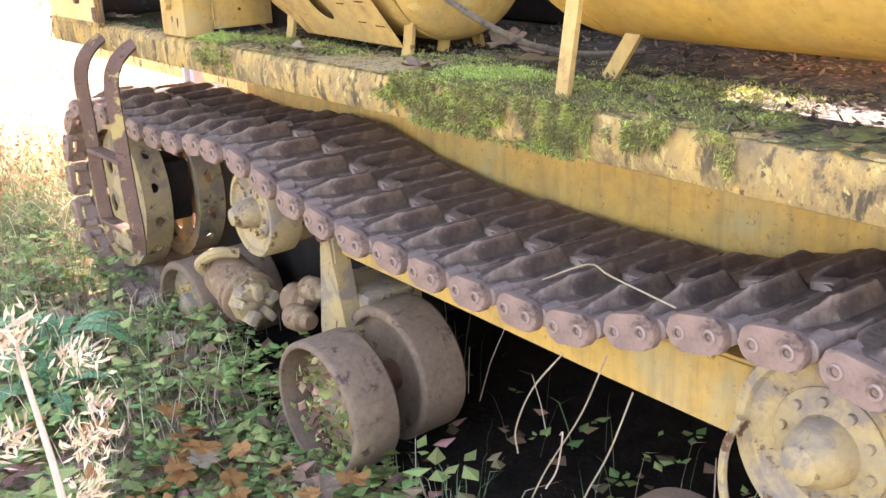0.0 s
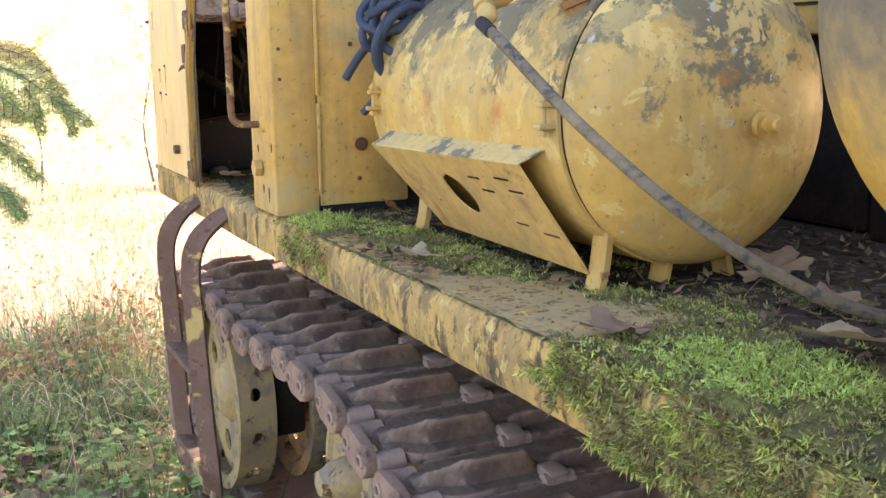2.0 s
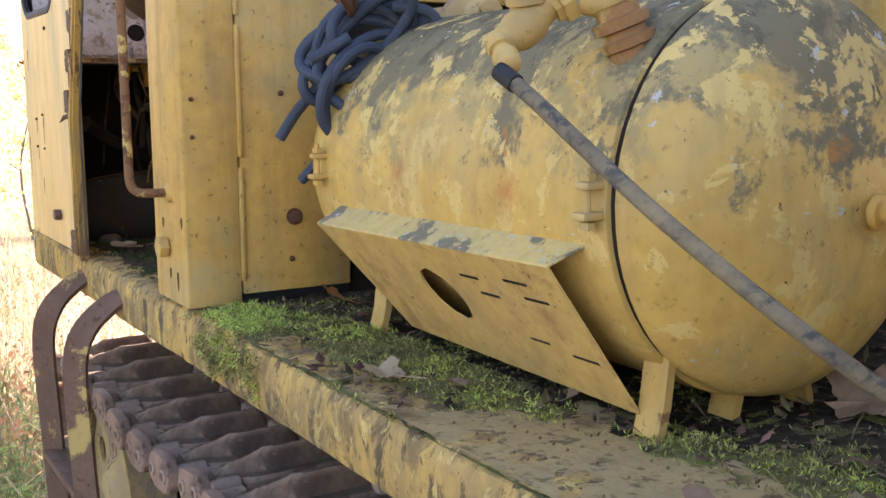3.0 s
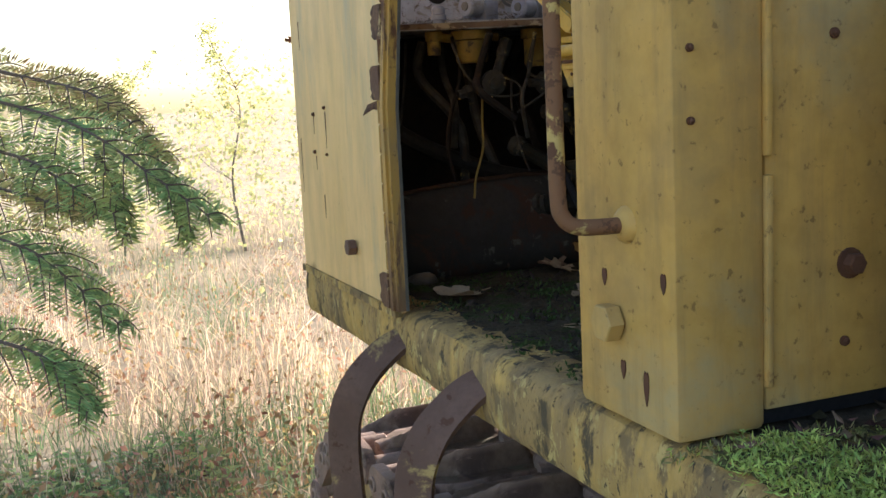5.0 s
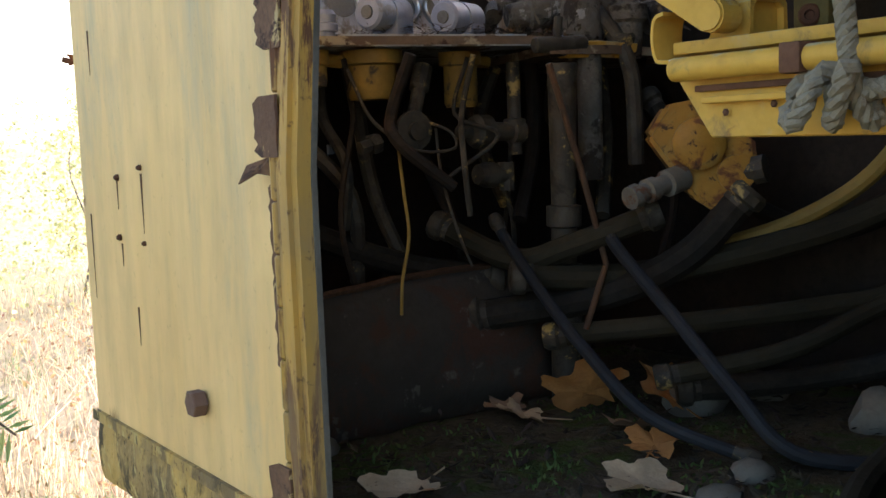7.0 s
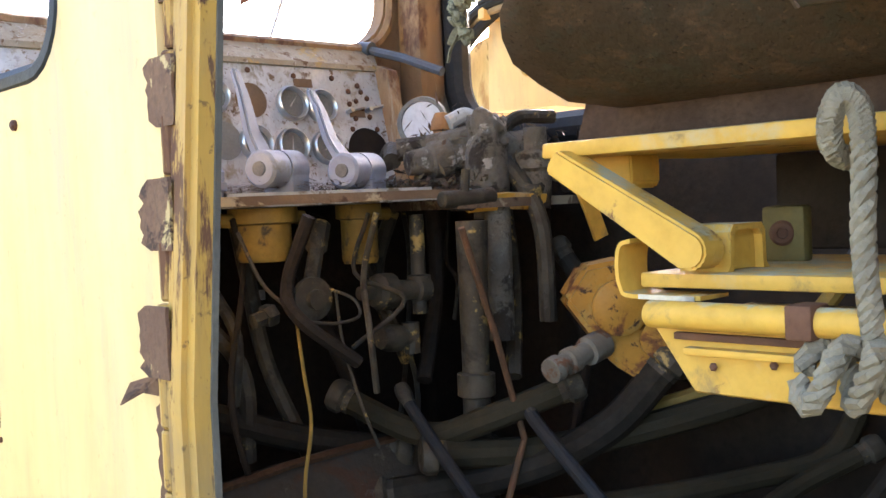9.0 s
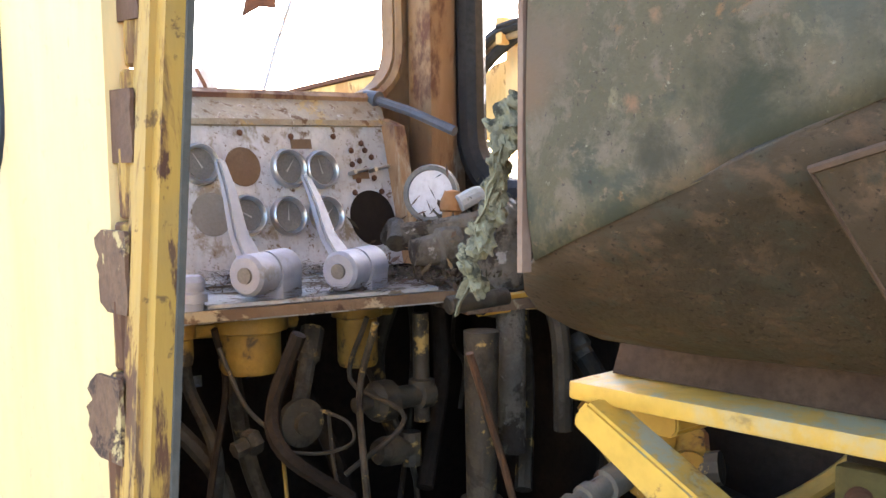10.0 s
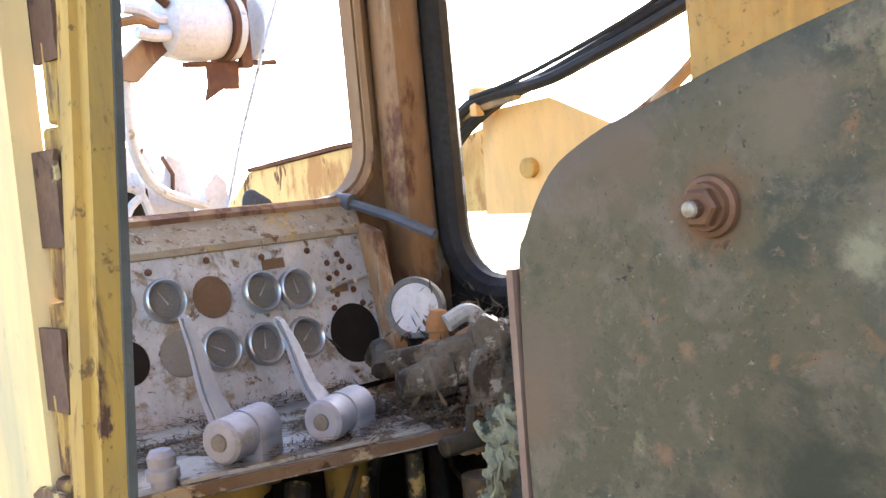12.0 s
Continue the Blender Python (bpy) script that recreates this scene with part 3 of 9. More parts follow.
def cleat_height(x, y):
    """Relief of a shoe: a leaning cleat, steep on one side and sloping on the other, broken at the middle joint."""
    def ease(a, b, v):
        t = min(1.0, max(0.0, (v - a) / (b - a)))
        return t * t * (3 - 2 * t)
    tall = 0.047 * min(1.0, max(0.0, (x - 0.06) / 0.12)) - 0.040 * ease(0.315, 0.345, x) + 0.020 * ease(0.375, 0.42, x) - 0.024 * ease(0.60, 0.655, x)
    crest = -0.032 + 0.034 * ease(0.20, 0.07, x)
    t = y - crest
    if t < 0:
        f = 1 - ease(0.003, 0.017, -t)
    else:
        f = 0.82 * (1 - ease(0.005, 0.032, t)) + 0.18 * max(0.0, 1 - t / 0.10)
    edge = ease(0.094, 0.080, abs(y))
    return tall * f * (0.25 + 0.75 * edge) + (0.0022 if x < 0.34 else 0.006) * noise.fractal(Vector((x * 30, y * 30, 2)), 1.0, 2.0, 3)


bm = bmesh.new()
ACROSS = [-0.089, -0.078, -0.066, -0.056, -0.050, -0.045, -0.040, -0.036, -0.031, -0.025, -0.019, -0.012, -0.004, 0.006, 0.02, 0.036, 0.054, 0.072, 0.085]
NX, NY = 36, len(ACROSS) - 1
top_, low_ = [], []
for i in range(NX + 1):
    x = 0.075 + 0.605 * i / NX
    neck = 0.46 + 0.54 * min(1.0, max(0.0, (x - 0.085) / 0.065)) ** 0.8
    ys = [y * neck - 0.010 * (1 - neck) for y in ACROSS]
    top_.append([bm.verts.new((x, y, cleat_height(x, y))) for y in ys])
    low_.append([bm.verts.new((x, y, -0.024)) for y in (ys[0], ys[-1])])
for i in range(NX):
    for j in range(NY):
        bm.faces.new((top_[i][j], top_[i + 1][j], top_[i + 1][j + 1], top_[i][j + 1]))
    bm.faces.new((low_[i][0], low_[i + 1][0], top_[i + 1][0], top_[i][0]))
    bm.faces.new((top_[i][NY], top_[i + 1][NY], low_[i + 1][1], low_[i][1]))
    bm.faces.new((low_[i][1], low_[i + 1][1], low_[i + 1][0], low_[i][0]))
bm.faces.new([low_[0][0]] + top_[0] + [low_[0][1]])
bm.faces.new(([low_[NX][0]] + top_[NX] + [low_[NX][1]])[::-1])
box(bm, (0.335, -0.105, -0.03), (0.385, -0.045, 0.018), 0.008)
cyl(bm, (0.325, -0.092, -0.004), (0.395, -0.092, -0.004), 0.018, 10)
box(bm, (0.18, -0.09, -0.075), (0.24, 0.09, -0.02), 0.01)
box(bm, (0.47, -0.09, -0.075), (0.53, 0.09, -0.02), 0.01)
shoe_mesh = to_mesh("shoe", bm, M["track"])
bm = bmesh.new()
cyl(bm, (0.045, 0, -0.02), (0.11, 0, -0.02), 0.026, 14, chamfer=0.003)
bushing_mesh = to_mesh("bushing", bm, M["track"])
bm = bmesh.new()
slab(bm, [(0.02, a, b - 0.02) for a, b in round_rect(0.146, 0.080, 0.037, 7)], (0.024, 0, 0))
bmesh.ops.bevel(bm, geom=[e for e in bm.edges if abs(e.verts[0].co.x - e.verts[1].co.x) < 1e-6 and e.verts[0].co.x < 0.03], offset=0.004, segments=1, affect="EDGES")
M["link"] = mat("pinkish_brown_link_steel", (0.30, 0.19, 0.14), (0.23, 0.15, 0.11), 14, 0.7, bump=0.35, layers=[((0.10, 0.065, 0.05), 9, 0.55, 0.72, 0.85)])
link_mesh = to_mesh("end_link", bm, M["link"])
bm = bmesh.new()
lathe(bm, (0.030, 0, 0), (0, 0, 0), [(0, 0.016), (0.014, 0.016), (0.016, 0.013), (0.014, 0.008), (0.004, 0.007), (0.004, 0)], 14)
pin_mesh = to_mesh("pin", bm, M["track"])
for k in range(len(marks) - 1):
    a, b = marks[k], marks[k + 1]
    mid = (a + b) / 2
    if mid.z > 0.6 and mid.y < 0.2:
        continue
    d = (b - a).normalized()
    n = Vector((1, 0, 0)).cross(d)
    jit = random.uniform(-0.008, 0.008)
    m = Matrix(((1, 0, 0, jit), (0, d.y, n.y, mid.y), (0, d.z, n.z, mid.z + 0.02), (0, 0, 0, 1))) @ Matrix.Rotation(radians(random.uniform(-3, 3)), 4, "X")
    sh = part("shoe", shoe_mesh, None, chain)
    sh.matrix_basis = m
    ln = part("end_link", link_mesh, None, sh)
    ln.matrix_parent_inverse = Matrix.Identity(4)
    for y in (-0.039, 0.039):
        pn = part("pin", pin_mesh, None, sh)
        pn.matrix_parent_inverse = Matrix.Identity(4)
        pn.matrix_basis = Matrix.Translation((0, y, -0.02))
        bu = part("bushing", bushing_mesh, None, sh)
        bu.matrix_parent_inverse = Matrix.Identity(4)
        bu.matrix_basis = Matrix.Translation((0, y * 1.5, 0))

# ---- ladder ----
ladder = thing("boarding_ladder", "rusty bent steel boarding ladder with flaked yellow paint", "ladder", (-0.08, 4.63, 0.25))
M["ladder"] = mat("rusty_flaked_bar", (0.17, 0.10, 0.07), (0.13, 0.075, 0.052), 10, 0.75, bump=0.25, layers=[((0.40, 0.28, 0.10), 4, 0.58, 0.66, 0.6), ((0.10, 0.05, 0.03), 30, 0.6, 0.7, 0.8)])
for y, ty in ((4.82, 4.80), (4.47, 4.46)):
    bm = bmesh.new()
    strip(bm, curve_points([(0.03, ty, 1.25), (-0.03, ty, 1.22), (-0.085, ty, 1.165), (-0.105, y, 1.08), (-0.10, y, 0.9), (-0.09, y, 0.65), (-0.08, y, 0.48), (-0.068, y - 0.05 if y > 4.6 else y + 0.05, 0.385)], 5), 0.058, 0.012, (-0.72, 0.69, 0))
    part("rail", bm, M["ladder"], ladder)
for z, x in ((0.78, -0.095), (0.47, -0.08)):
    bm = bmesh.new()
    box(bm, (x - 0.03, 4.47, z - 0.006), (x + 0.03, 4.82, z + 0.012), 0.003)
    part("rung", bm, M["ladder"], ladder)
bm = bmesh.new()
box(bm, (-0.078, 4.50, 0.375), (-0.062, 4.79, 0.455), 0.004)
part("foot_bar", bm, M["hubpaint"], ladder, "pale yellow foot plate")

# ---- deck ----
deck = thing("excavator_deck", "yellow steel tread-plate deck with moss, dirt and chipped edge paint", "deck", (1.0, 2.5, 1.18))
Y0, Y1 = -1.2, 5.44


def rough_lip(y0, y1, step):
    """The rounded, lumpy outer edge of the deck."""
    bm = bmesh.new()
    prof = [(0.05, 1.182), (0.018, 1.181), (0.006, 1.186), (0.001, 1.20), (0.0, 1.225), (0.0, 1.25), (0.002, 1.27), (0.008, 1.284), (0.02, 1.291), (0.05, 1.292), (0.09, 1.292)]
    rows = []
    n = int((y1 - y0) / step)
    for i in range(n + 1):
        y = y0 + (y1 - y0) * i / n
        row = []
        for j, (x, z) in enumerate(prof):
            nv = noise.fractal(Vector((x * 40, y * 14, z * 40)), 1.0, 2.0, 3)
            big = noise.noise(Vector((0, y * 3.1, z * 5)))
            amp = 0.0 if j in (0, len(prof) - 1) else 1.0
            row.append(bm.verts.new((x - amp * (0.004 * nv + 0.003 * big), y, z + amp * 0.003 * nv * (1 if j > 5 else 0.4))))
        rows.append(row)
    for a, b in zip(rows, rows[1:]):
        for k in range(len(prof) - 1):
            bm.faces.new((a[k], b[k], b[k + 1], a[k + 1]))
    bm.faces.new(rows[0])
    bm.faces.new(rows[-1][::-1])
    return bm


part("deck_edge", rough_lip(Y0, Y1, 0.012), M["edge"], deck, "chipped yellow deck edge with dark algae")
bm = bmesh.new()
box(bm, (0.05, Y0, 1.181), (2.6, Y1, 1.2902), 0.0)
part("deck_plate", bm, M["tread"], deck, "dark dirty tread plate")
bm = bmesh.new()
box(bm, (2.4, Y0, 1.0), (2.6, Y1, 1.181))
part("side_member", bm, M["yellow"], deck)
for y in (5.02, 5.35):
    bm = bmesh.new()
    box(bm, (0.725, y, 1.10), (2.38, y + 0.06, 1.18), 0.004)
    part("cross_member", bm, M["yellow"], deck)
# bare worn patch with raised tread marks
M["bare"] = mat("worn_yellow_tread", (0.40, 0.29, 0.13), (0.33, 0.25, 0.13), 8, 0.75, bump=0.3,
                layers=[((0.16, 0.115, 0.06), 34, 0.54, 0.68, 0.9), ((0.18, 0.11, 0.05), 9, 0.55, 0.8, 0.9)], spec=0.08)
bm = bmesh.new()
grid = []
for i in range(120):
    row = []
    for j in range(42):
        y = 2.55 + 0.72 * i / 119
        x = 0.012 + 0.27 * j / 41
        row.append(bm.verts.new((x, y, 1.2925 + 0.001 * noise.noise(Vector((x * 30, y * 30, 0))))))
    grid.append(row)
for i in range(119):
    for j in range(41):
        c = Vector(((grid[i][j].co.x - 0.03) / 0.22, (grid[i][j].co.y - 2.86) / 0.33, 0))
        if c.length + 0.35 * noise.noise(Vector((grid[i][j].co.x * 14, grid[i][j].co.y * 14, 3))) < 1.0:
            bm.faces.new((grid[i][j], grid[i + 1][j], grid[i + 1][j + 1], grid[i][j + 1]))
bmesh.ops.delete(bm, geom=[v for v in bm.verts if not v.link_faces], context="VERTS")
part("worn_patch", bm, M["bare"], deck, "bare worn yellow tread plate")
M["treadmark"] = mat("worn_tread_mark", (0.16, 0.115, 0.055), (0.27, 0.19, 0.09), 30, 0.9, bump=0.3, spec=0.05)
bm = bmesh.new()
for i in range(30):
    for j in range(9):
        x, y = 0.03 + j * 0.028, 2.55 + i * 0.026 + (0.013 if j % 2 else 0)
        if Vector(((x - 0.03) / 0.2, (y - 2.86) / 0.28, 0)).length > 1 or noise.noise(Vector((x * 40, y * 40, 5))) < -0.12:
            continue
        a = radians(45 if j % 2 else -45)
        vs = [bm.verts.new((x + 0.007 * math.cos(a + q) * (1 if k % 2 == 0 else 0.35), y + 0.007 * math.sin(a + q) * (1 if k % 2 == 0 else 0.35), 1.2925)) for k, q in enumerate((0, math.pi / 2, math.pi, 3 * math.pi / 2))]
        top = bm.verts.new((x, y, 1.2952))
        for k in range(4):
            bm.faces.new((vs[k], vs[(k + 1) % 4], top))
tagged(part("tread_relief", bm, M["treadmark"], deck, "raised dark tread marks"), kind="stuff")

# ---- pressure tanks ----


def dome(r, depth, n=9):
    return [(depth * (1 - math.cos(math.pi / 2 * k / n)), r * math.sin(math.pi / 2 * k / n)) for k in range(n + 1)]


tank = thing("pressure_tank", "yellow cylindrical pressure tank with grey mould and a domed end", "tank", (0.40, 3.2, 1.29))
TC = (0.40, 1.575)
bm = bmesh.new()
lathe(bm, (TC[0], 2.80, TC[1]), (TC[0], 9, TC[1]), dome(0.25, 0.112, 12) + [(0.1195, 0.25)], 56)
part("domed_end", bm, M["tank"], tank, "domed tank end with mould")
bm = bmesh.new()
lathe(bm, (TC[0], 2.93, TC[1]), (TC[0], 9, TC[1]), [(0, 0.2), (0.0, 0.252), (0.001, 0.254), (0.02, 0.2555), (0.74, 0.2555), (0.745, 0.251), (0.75, 0.2485)] + [(0.75 + 0.19 - a, b * 0.994) for a, b in dome(0.25, 0.19, 8)[::-1]], 56)
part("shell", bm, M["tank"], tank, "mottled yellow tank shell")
bm = bmesh.new()
lathe(bm, (TC[0], 2.9235, TC[1]), (TC[0], 9, TC[1]), [(0, 0.2), (0, 0.247), (0.008, 0.247), (0.008, 0.2)], 56)
part("seam_gap", bm, M["dark"], tank, "dark seam between the shell halves")
for y in (2.945, 3.65):
    bm = bmesh.new()
    x = TC[0] - 0.262
    for dz, dx in ((0.022, 0.0), (-0.012, -0.004)):
        box(bm, (x - 0.016 + dx, y - 0.012, TC[1] + dz - 0.006), (x + 0.02 + dx, y + 0.012, TC[1] + dz + 0.003), 0.003)
    cyl(bm, (x - 0.006, y, TC[1] - 0.03), (x - 0.006, y, TC[1] + 0.04), 0.004, 8)
    cyl(bm, (x - 0.006, y, TC[1] + 0.026), (x - 0.006, y, TC[1] + 0.034), 0.009, 6)
    cyl(bm, (x - 0.006, y, TC[1] - 0.028), (x - 0.006, y, TC[1] - 0.020), 0.009, 6)
    part("band_clamp", bm, M["yellow"], tank, "bolted band clamp")
for x, y in ((0.225, 2.94), (0.36, 2.95), (0.225, 3.62), (0.50, 2.95)):
    bm = bmesh.new()
    d = TC[0] - x
    zt = TC[1] - math.sqrt(0.2555 ** 2 - d * d) + 0.02
    strip(bm, [(x, y, 1.291), (x + 0.01 * (1 if d > 0 else -1), y, 1.33), (x + 0.02 * (1 if d > 0 else -1), y, zt)], 0.012, 0.042, (1, 0, 0))
    part("leg", bm, M["yellow"], tank)
# drain fitting on the dome
bm = bmesh.new()
q = Vector((0.430, 2.815, 1.560))
lathe(bm, q, q + Vector((0.12, -1, 0)), [(0, 0.0), (0, 0.027), (0.012, 0.026), (0.014, 0.015), (0.018, 0.015), (0.018, 0.021), (0.028, 0.021), (0.029, 0.012), (0.034, 0.013), (0.044, 0.018), (0.048, 0.010), (0.055, 0.010), (0.056, 0)], 12)
part("drain_fitting", bm, M["yellow"], tank, "yellow drain fitting")
# pipe outlet with valve
bm = bmesh.new()
base, tee = Vector((0.220, 2.972, 1.737)), Vector((0.195, 2.985, 1.808))
lathe(bm, base, tee, [(0, 0.0), (0, 0.026), (0.012, 0.025), (0.014, 0.032), (0.024, 0.034), (0.026, 0.026), (0.034, 0.025), (0.036, 0.033), (0.048, 0.034), (0.050, 0.026), (0.070, 0.025), (0.070, 0)], 18)
M["orustpaint"] = mat("orange_rusty_brass", (0.30, 0.15, 0.06), (0.24, 0.13, 0.06), 20, 0.7, bump=0.2, layers=[((0.40, 0.28, 0.10), 9, 0.55, 0.7, 0.6)])
part("outlet", bm, M["orustpaint"], tank, "rusty threaded outlet")
valve = thing("air_valve", "yellow painted brass valve assembly on the tank outlet", "valve", tuple(base))
nut, body, nip = Vector((0.150, 3.030, 1.800)), Vector((0.120, 3.040, 1.772)), Vector((0.074, 3.035, 1.750))
bm = bmesh.new()
lathe(bm, tee - (tee - base).normalized() * 0.012, tee + (tee - base), [(0, 0.028), (0.006, 0.031), (0.016, 0.031), (0.024, 0.026), (0.042, 0.024), (0.050, 0.018), (0.050, 0)], 16)
lathe(bm, tee + (tee - nut) * 0.4, nut, [(0, 0), (0.0, 0.020), (0.02, 0.026), (0.045, 0.024), (0.06, 0.018)], 16)
part("elbow", bm, M["yellow"], valve)
bm = bmesh.new()
lathe(bm, nut + (tee - nut).normalized() * 0.02, body, [(0, 0), (0.0, 0.021), (0.003, 0.023), (0.013, 0.023), (0.016, 0.021), (0.016, 0.015), (0.024, 0.015)], 6)
part("nut", bm, M["yellow"], valve)
bm = bmesh.new()
lathe(bm, nut.lerp(body, 0.25), nip, [(0, 0.014), (0.012, 0.016), (0.026, 0.023), (0.05, 0.024), (0.066, 0.018), (0.082, 0.013), (0.09, 0)], 16)
part("valve_body", bm, M["yellow"], valve)
bm = bmesh.new()
up = Vector((-0.22, -0.10, 0.90))
lathe(bm, body + up.normalized() * 0.008, body + up, [(0, 0.019), (0.018, 0.019), (0.020, 0.023), (0.030, 0.023), (0.031, 0.020), (0.033, 0.020), (0.034, 0.023), (0.042, 0.022), (0.044, 0.017), (0.047, 0.017), (0.047, 0)], 16)
part("bonnet", bm, M["yellow"], valve)
bm = bmesh.new()
lathe(bm, nip + (body - nip).normalized() * 0.022, nip, [(0, 0), (0, 0.017), (0.003, 0.019), (0.011, 0.019), (0.013, 0.012), (0.022, 0.012), (0.024, 0.015), (0.032, 0.012), (0.032, 0)], 6)
lathe(bm, nip + Vector((0.004, 0.006, 0.008)), Vector((0.062, 2.99, 1.718)), [(0, 0), (0, 0.014), (0.012, 0.016), (0.022, 0.016), (0.023, 0.012), (0.032, 0.012), (0.033, 0.016), (0.05, 0.015), (0.055, 0.011), (0.06, 0)], 12)
part("hose_nipple", bm, M["yellow"], valve)
hose = thing("air_hose", "dirty braided rubber air hose hanging from the tank valve", "hose", (0.1, 2.8, 1.3))
bm = bmesh.new()
pts = curve_points([(0.055, 3.005, 1.722), (0.062, 2.95, 1.69), (0.07, 2.88, 1.645), (0.085, 2.79, 1.585), (0.11, 2.70, 1.525), (0.145, 2.625, 1.47), (0.22, 2.565, 1.405), (0.33, 2.52, 1.345), (0.46, 2.46, 1.312), (0.62, 2.40, 1.306)], 8)
tube(bm, pts, 0.0088, 12)
M["hose_grey"] = mat("dusty_rubber_hose", (0.18, 0.145, 0.095), (0.12, 0.098, 0.068), 10, 0.8, bump=0.4, bump_scale=90, layers=[((0.06, 0.06, 0.058), 45, 0.50, 0.66, 0.9), ((0.27, 0.21, 0.12), 5, 0.5, 0.8, 0.9)])
part("hose_line", bm, M["hose_grey"], hose)
bm = bmesh.new()
cyl(bm, pts[0], pts[4], 0.0108, 12)
part("hose_ferrule", bm, M["rubber"], hose)
# guard plate in front of the tank
guard = thing("guard_plate", "bent yellow sheet-metal guard with a round hole and slots", "guard", (0.17, 3.3, 1.3))
P = {"tl": Vector((0.111, 3.61, 1.487)), "tr": Vector((0.111, 2.99, 1.499)), "br": Vector((0.225, 2.955, 1.315)), "bl": Vector((0.225, 3.50, 1.322))}


def on_plate(u, v):
    """u from tl to tr, v from top to bottom."""
    return P["tl"].lerp(P["tr"], u).lerp(P["bl"].lerp(P["br"], u), v)


nrm = (P["tr"] - P["tl"]).cross(P["bl"] - P["tl"]).normalized() * 0.003
bm = bmesh.new()
outer, inner = [], []
for k in range(32):
    t = k / 32 * 4
    s, f = int(t), t % 1
    u, v = ((f, 0), (1, f), (1 - f, 1), (0, 1 - f))[s]
    outer.append(on_plate(u, v))
    d = Vector(((u - 0.5) * 0.62, (v - 0.42) * 0.19))
    d = Vector((d.x, d.y)).normalized()
    inner.append(on_plate(0.46 + d.x * 0.075, 0.44 + d.y * 0.215))
holed(bm, outer, inner, nrm)
M["guard"] = mat("stained_guard_paint", (0.56, 0.36, 0.11), (0.47, 0.32, 0.12), 5, 0.5, grime=0.6, bump=0.06, layers=[((0.34, 0.20, 0.07), 6, 0.58, 0.72, 0.7), (RUST, 40, 0.71, 0.76, 0.9)])
face = part("face", bm, M["guard"], guard, smooth=False)
for u, v, w in ((0.62, 0.20, 0.07), (0.66, 0.32, 0.07), (0.80, 0.16, 0.08), (0.84, 0.27, 0.08), (0.74, 0.62, 0.07), (0.88, 0.66, 0.085)):
    bm = bmesh.new()
    a, b = on_plate(u, v), on_plate(u + w, v)
    side = (P["bl"] - P["tl"]).normalized()
    slab(bm, [a - nrm * 0.35, b - nrm * 0.35, b + side * 0.004 - nrm * 0.35, a + side * 0.004 - nrm * 0.35], nrm * 1.7)
    part("slot", bm, M["dark"], face, smooth=False)
bm = bmesh.new()
t0, t1 = Vector((0.175, 3.60, 1.527)), Vector((0.178, 2.955, 1.54))
slab(bm, [P["tl"], P["tr"], t1, t0], (0, 0, 0.003))
M["guardtop"] = mat("mouldy_guard_top", (0.54, 0.40, 0.15), (0.42, 0.34, 0.17), 7, 0.7, bump=0.15, layers=[((0.17, 0.15, 0.10), 14, 0.54, 0.60, 0.85), ((0.40, 0.39, 0.33), 44, 0.62, 0.68, 0.8)])
part("top_flange", bm, M["guardtop"], guard, "mouldy top flange", smooth=False)

# the larger tank
big = thing("pressure_tank", "large yellow pressure tank, dark grime above and bright paint below", "tank", (0.42, 1.2, 1.29))
# Fourth spot paints a sunlit stripe on the side; the others are paint blotches.
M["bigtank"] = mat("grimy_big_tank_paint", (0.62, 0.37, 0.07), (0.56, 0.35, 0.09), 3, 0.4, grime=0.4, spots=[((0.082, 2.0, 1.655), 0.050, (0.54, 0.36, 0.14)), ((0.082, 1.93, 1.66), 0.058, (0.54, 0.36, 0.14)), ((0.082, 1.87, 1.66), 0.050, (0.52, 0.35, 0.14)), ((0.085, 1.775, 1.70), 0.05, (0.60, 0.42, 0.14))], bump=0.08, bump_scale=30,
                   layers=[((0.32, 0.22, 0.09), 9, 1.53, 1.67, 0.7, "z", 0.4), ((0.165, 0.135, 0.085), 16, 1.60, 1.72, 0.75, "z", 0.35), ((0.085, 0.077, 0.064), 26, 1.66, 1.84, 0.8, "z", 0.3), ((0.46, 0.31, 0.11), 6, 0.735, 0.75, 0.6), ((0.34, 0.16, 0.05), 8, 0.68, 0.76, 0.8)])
BC = (0.42, 1.725)
bm = bmesh.new()
lathe(bm, (BC[0], 2.52, BC[1]), (BC[0], -9, BC[1]), dome(0.345, 0.30, 12) + [(2.6, 0.345), (2.6, 0.0)], 64)
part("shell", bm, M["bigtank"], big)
bm = bmesh.new()
lathe(bm, (BC[0], 2.205, BC[1]), (BC[0], -9, BC[1]), [(0, 0.33), (0, 0.3475), (0.012, 0.3475), (0.012, 0.33)], 64)
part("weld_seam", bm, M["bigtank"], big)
for x0, x1, y in ((0.058, 0.092, 2.115), (0.30, 0.30, 2.215), (0.058, 0.092, 0.5), (0.60, 0.55, 1.65)):
    bm = bmesh.new()
    zt = 1.545 if x1 < 0.2 else 1.415
    strip(bm, [(x0, y, 1.291), (x1, y - (0.012 if x1 < 0.2 else 0.09), zt)], 0.014, 0.038, (1, 0, 0))
    part("leg", bm, M["guard"], big)
bm = bmesh.new()
q = Vector((0.088, 2.135, 1.69))
ax = Vector((-0.98, 0.18, -0.06)).normalized()
lathe(bm, q - ax * 0.03, q + ax, [(0, 0), (0, 0.044), (0.042, 0.042), (0.045, 0.039), (0.047, 0.032), (0.055, 0.032), (0.057, 0.026), (0.064, 0.022), (0.064, 0)], 24)
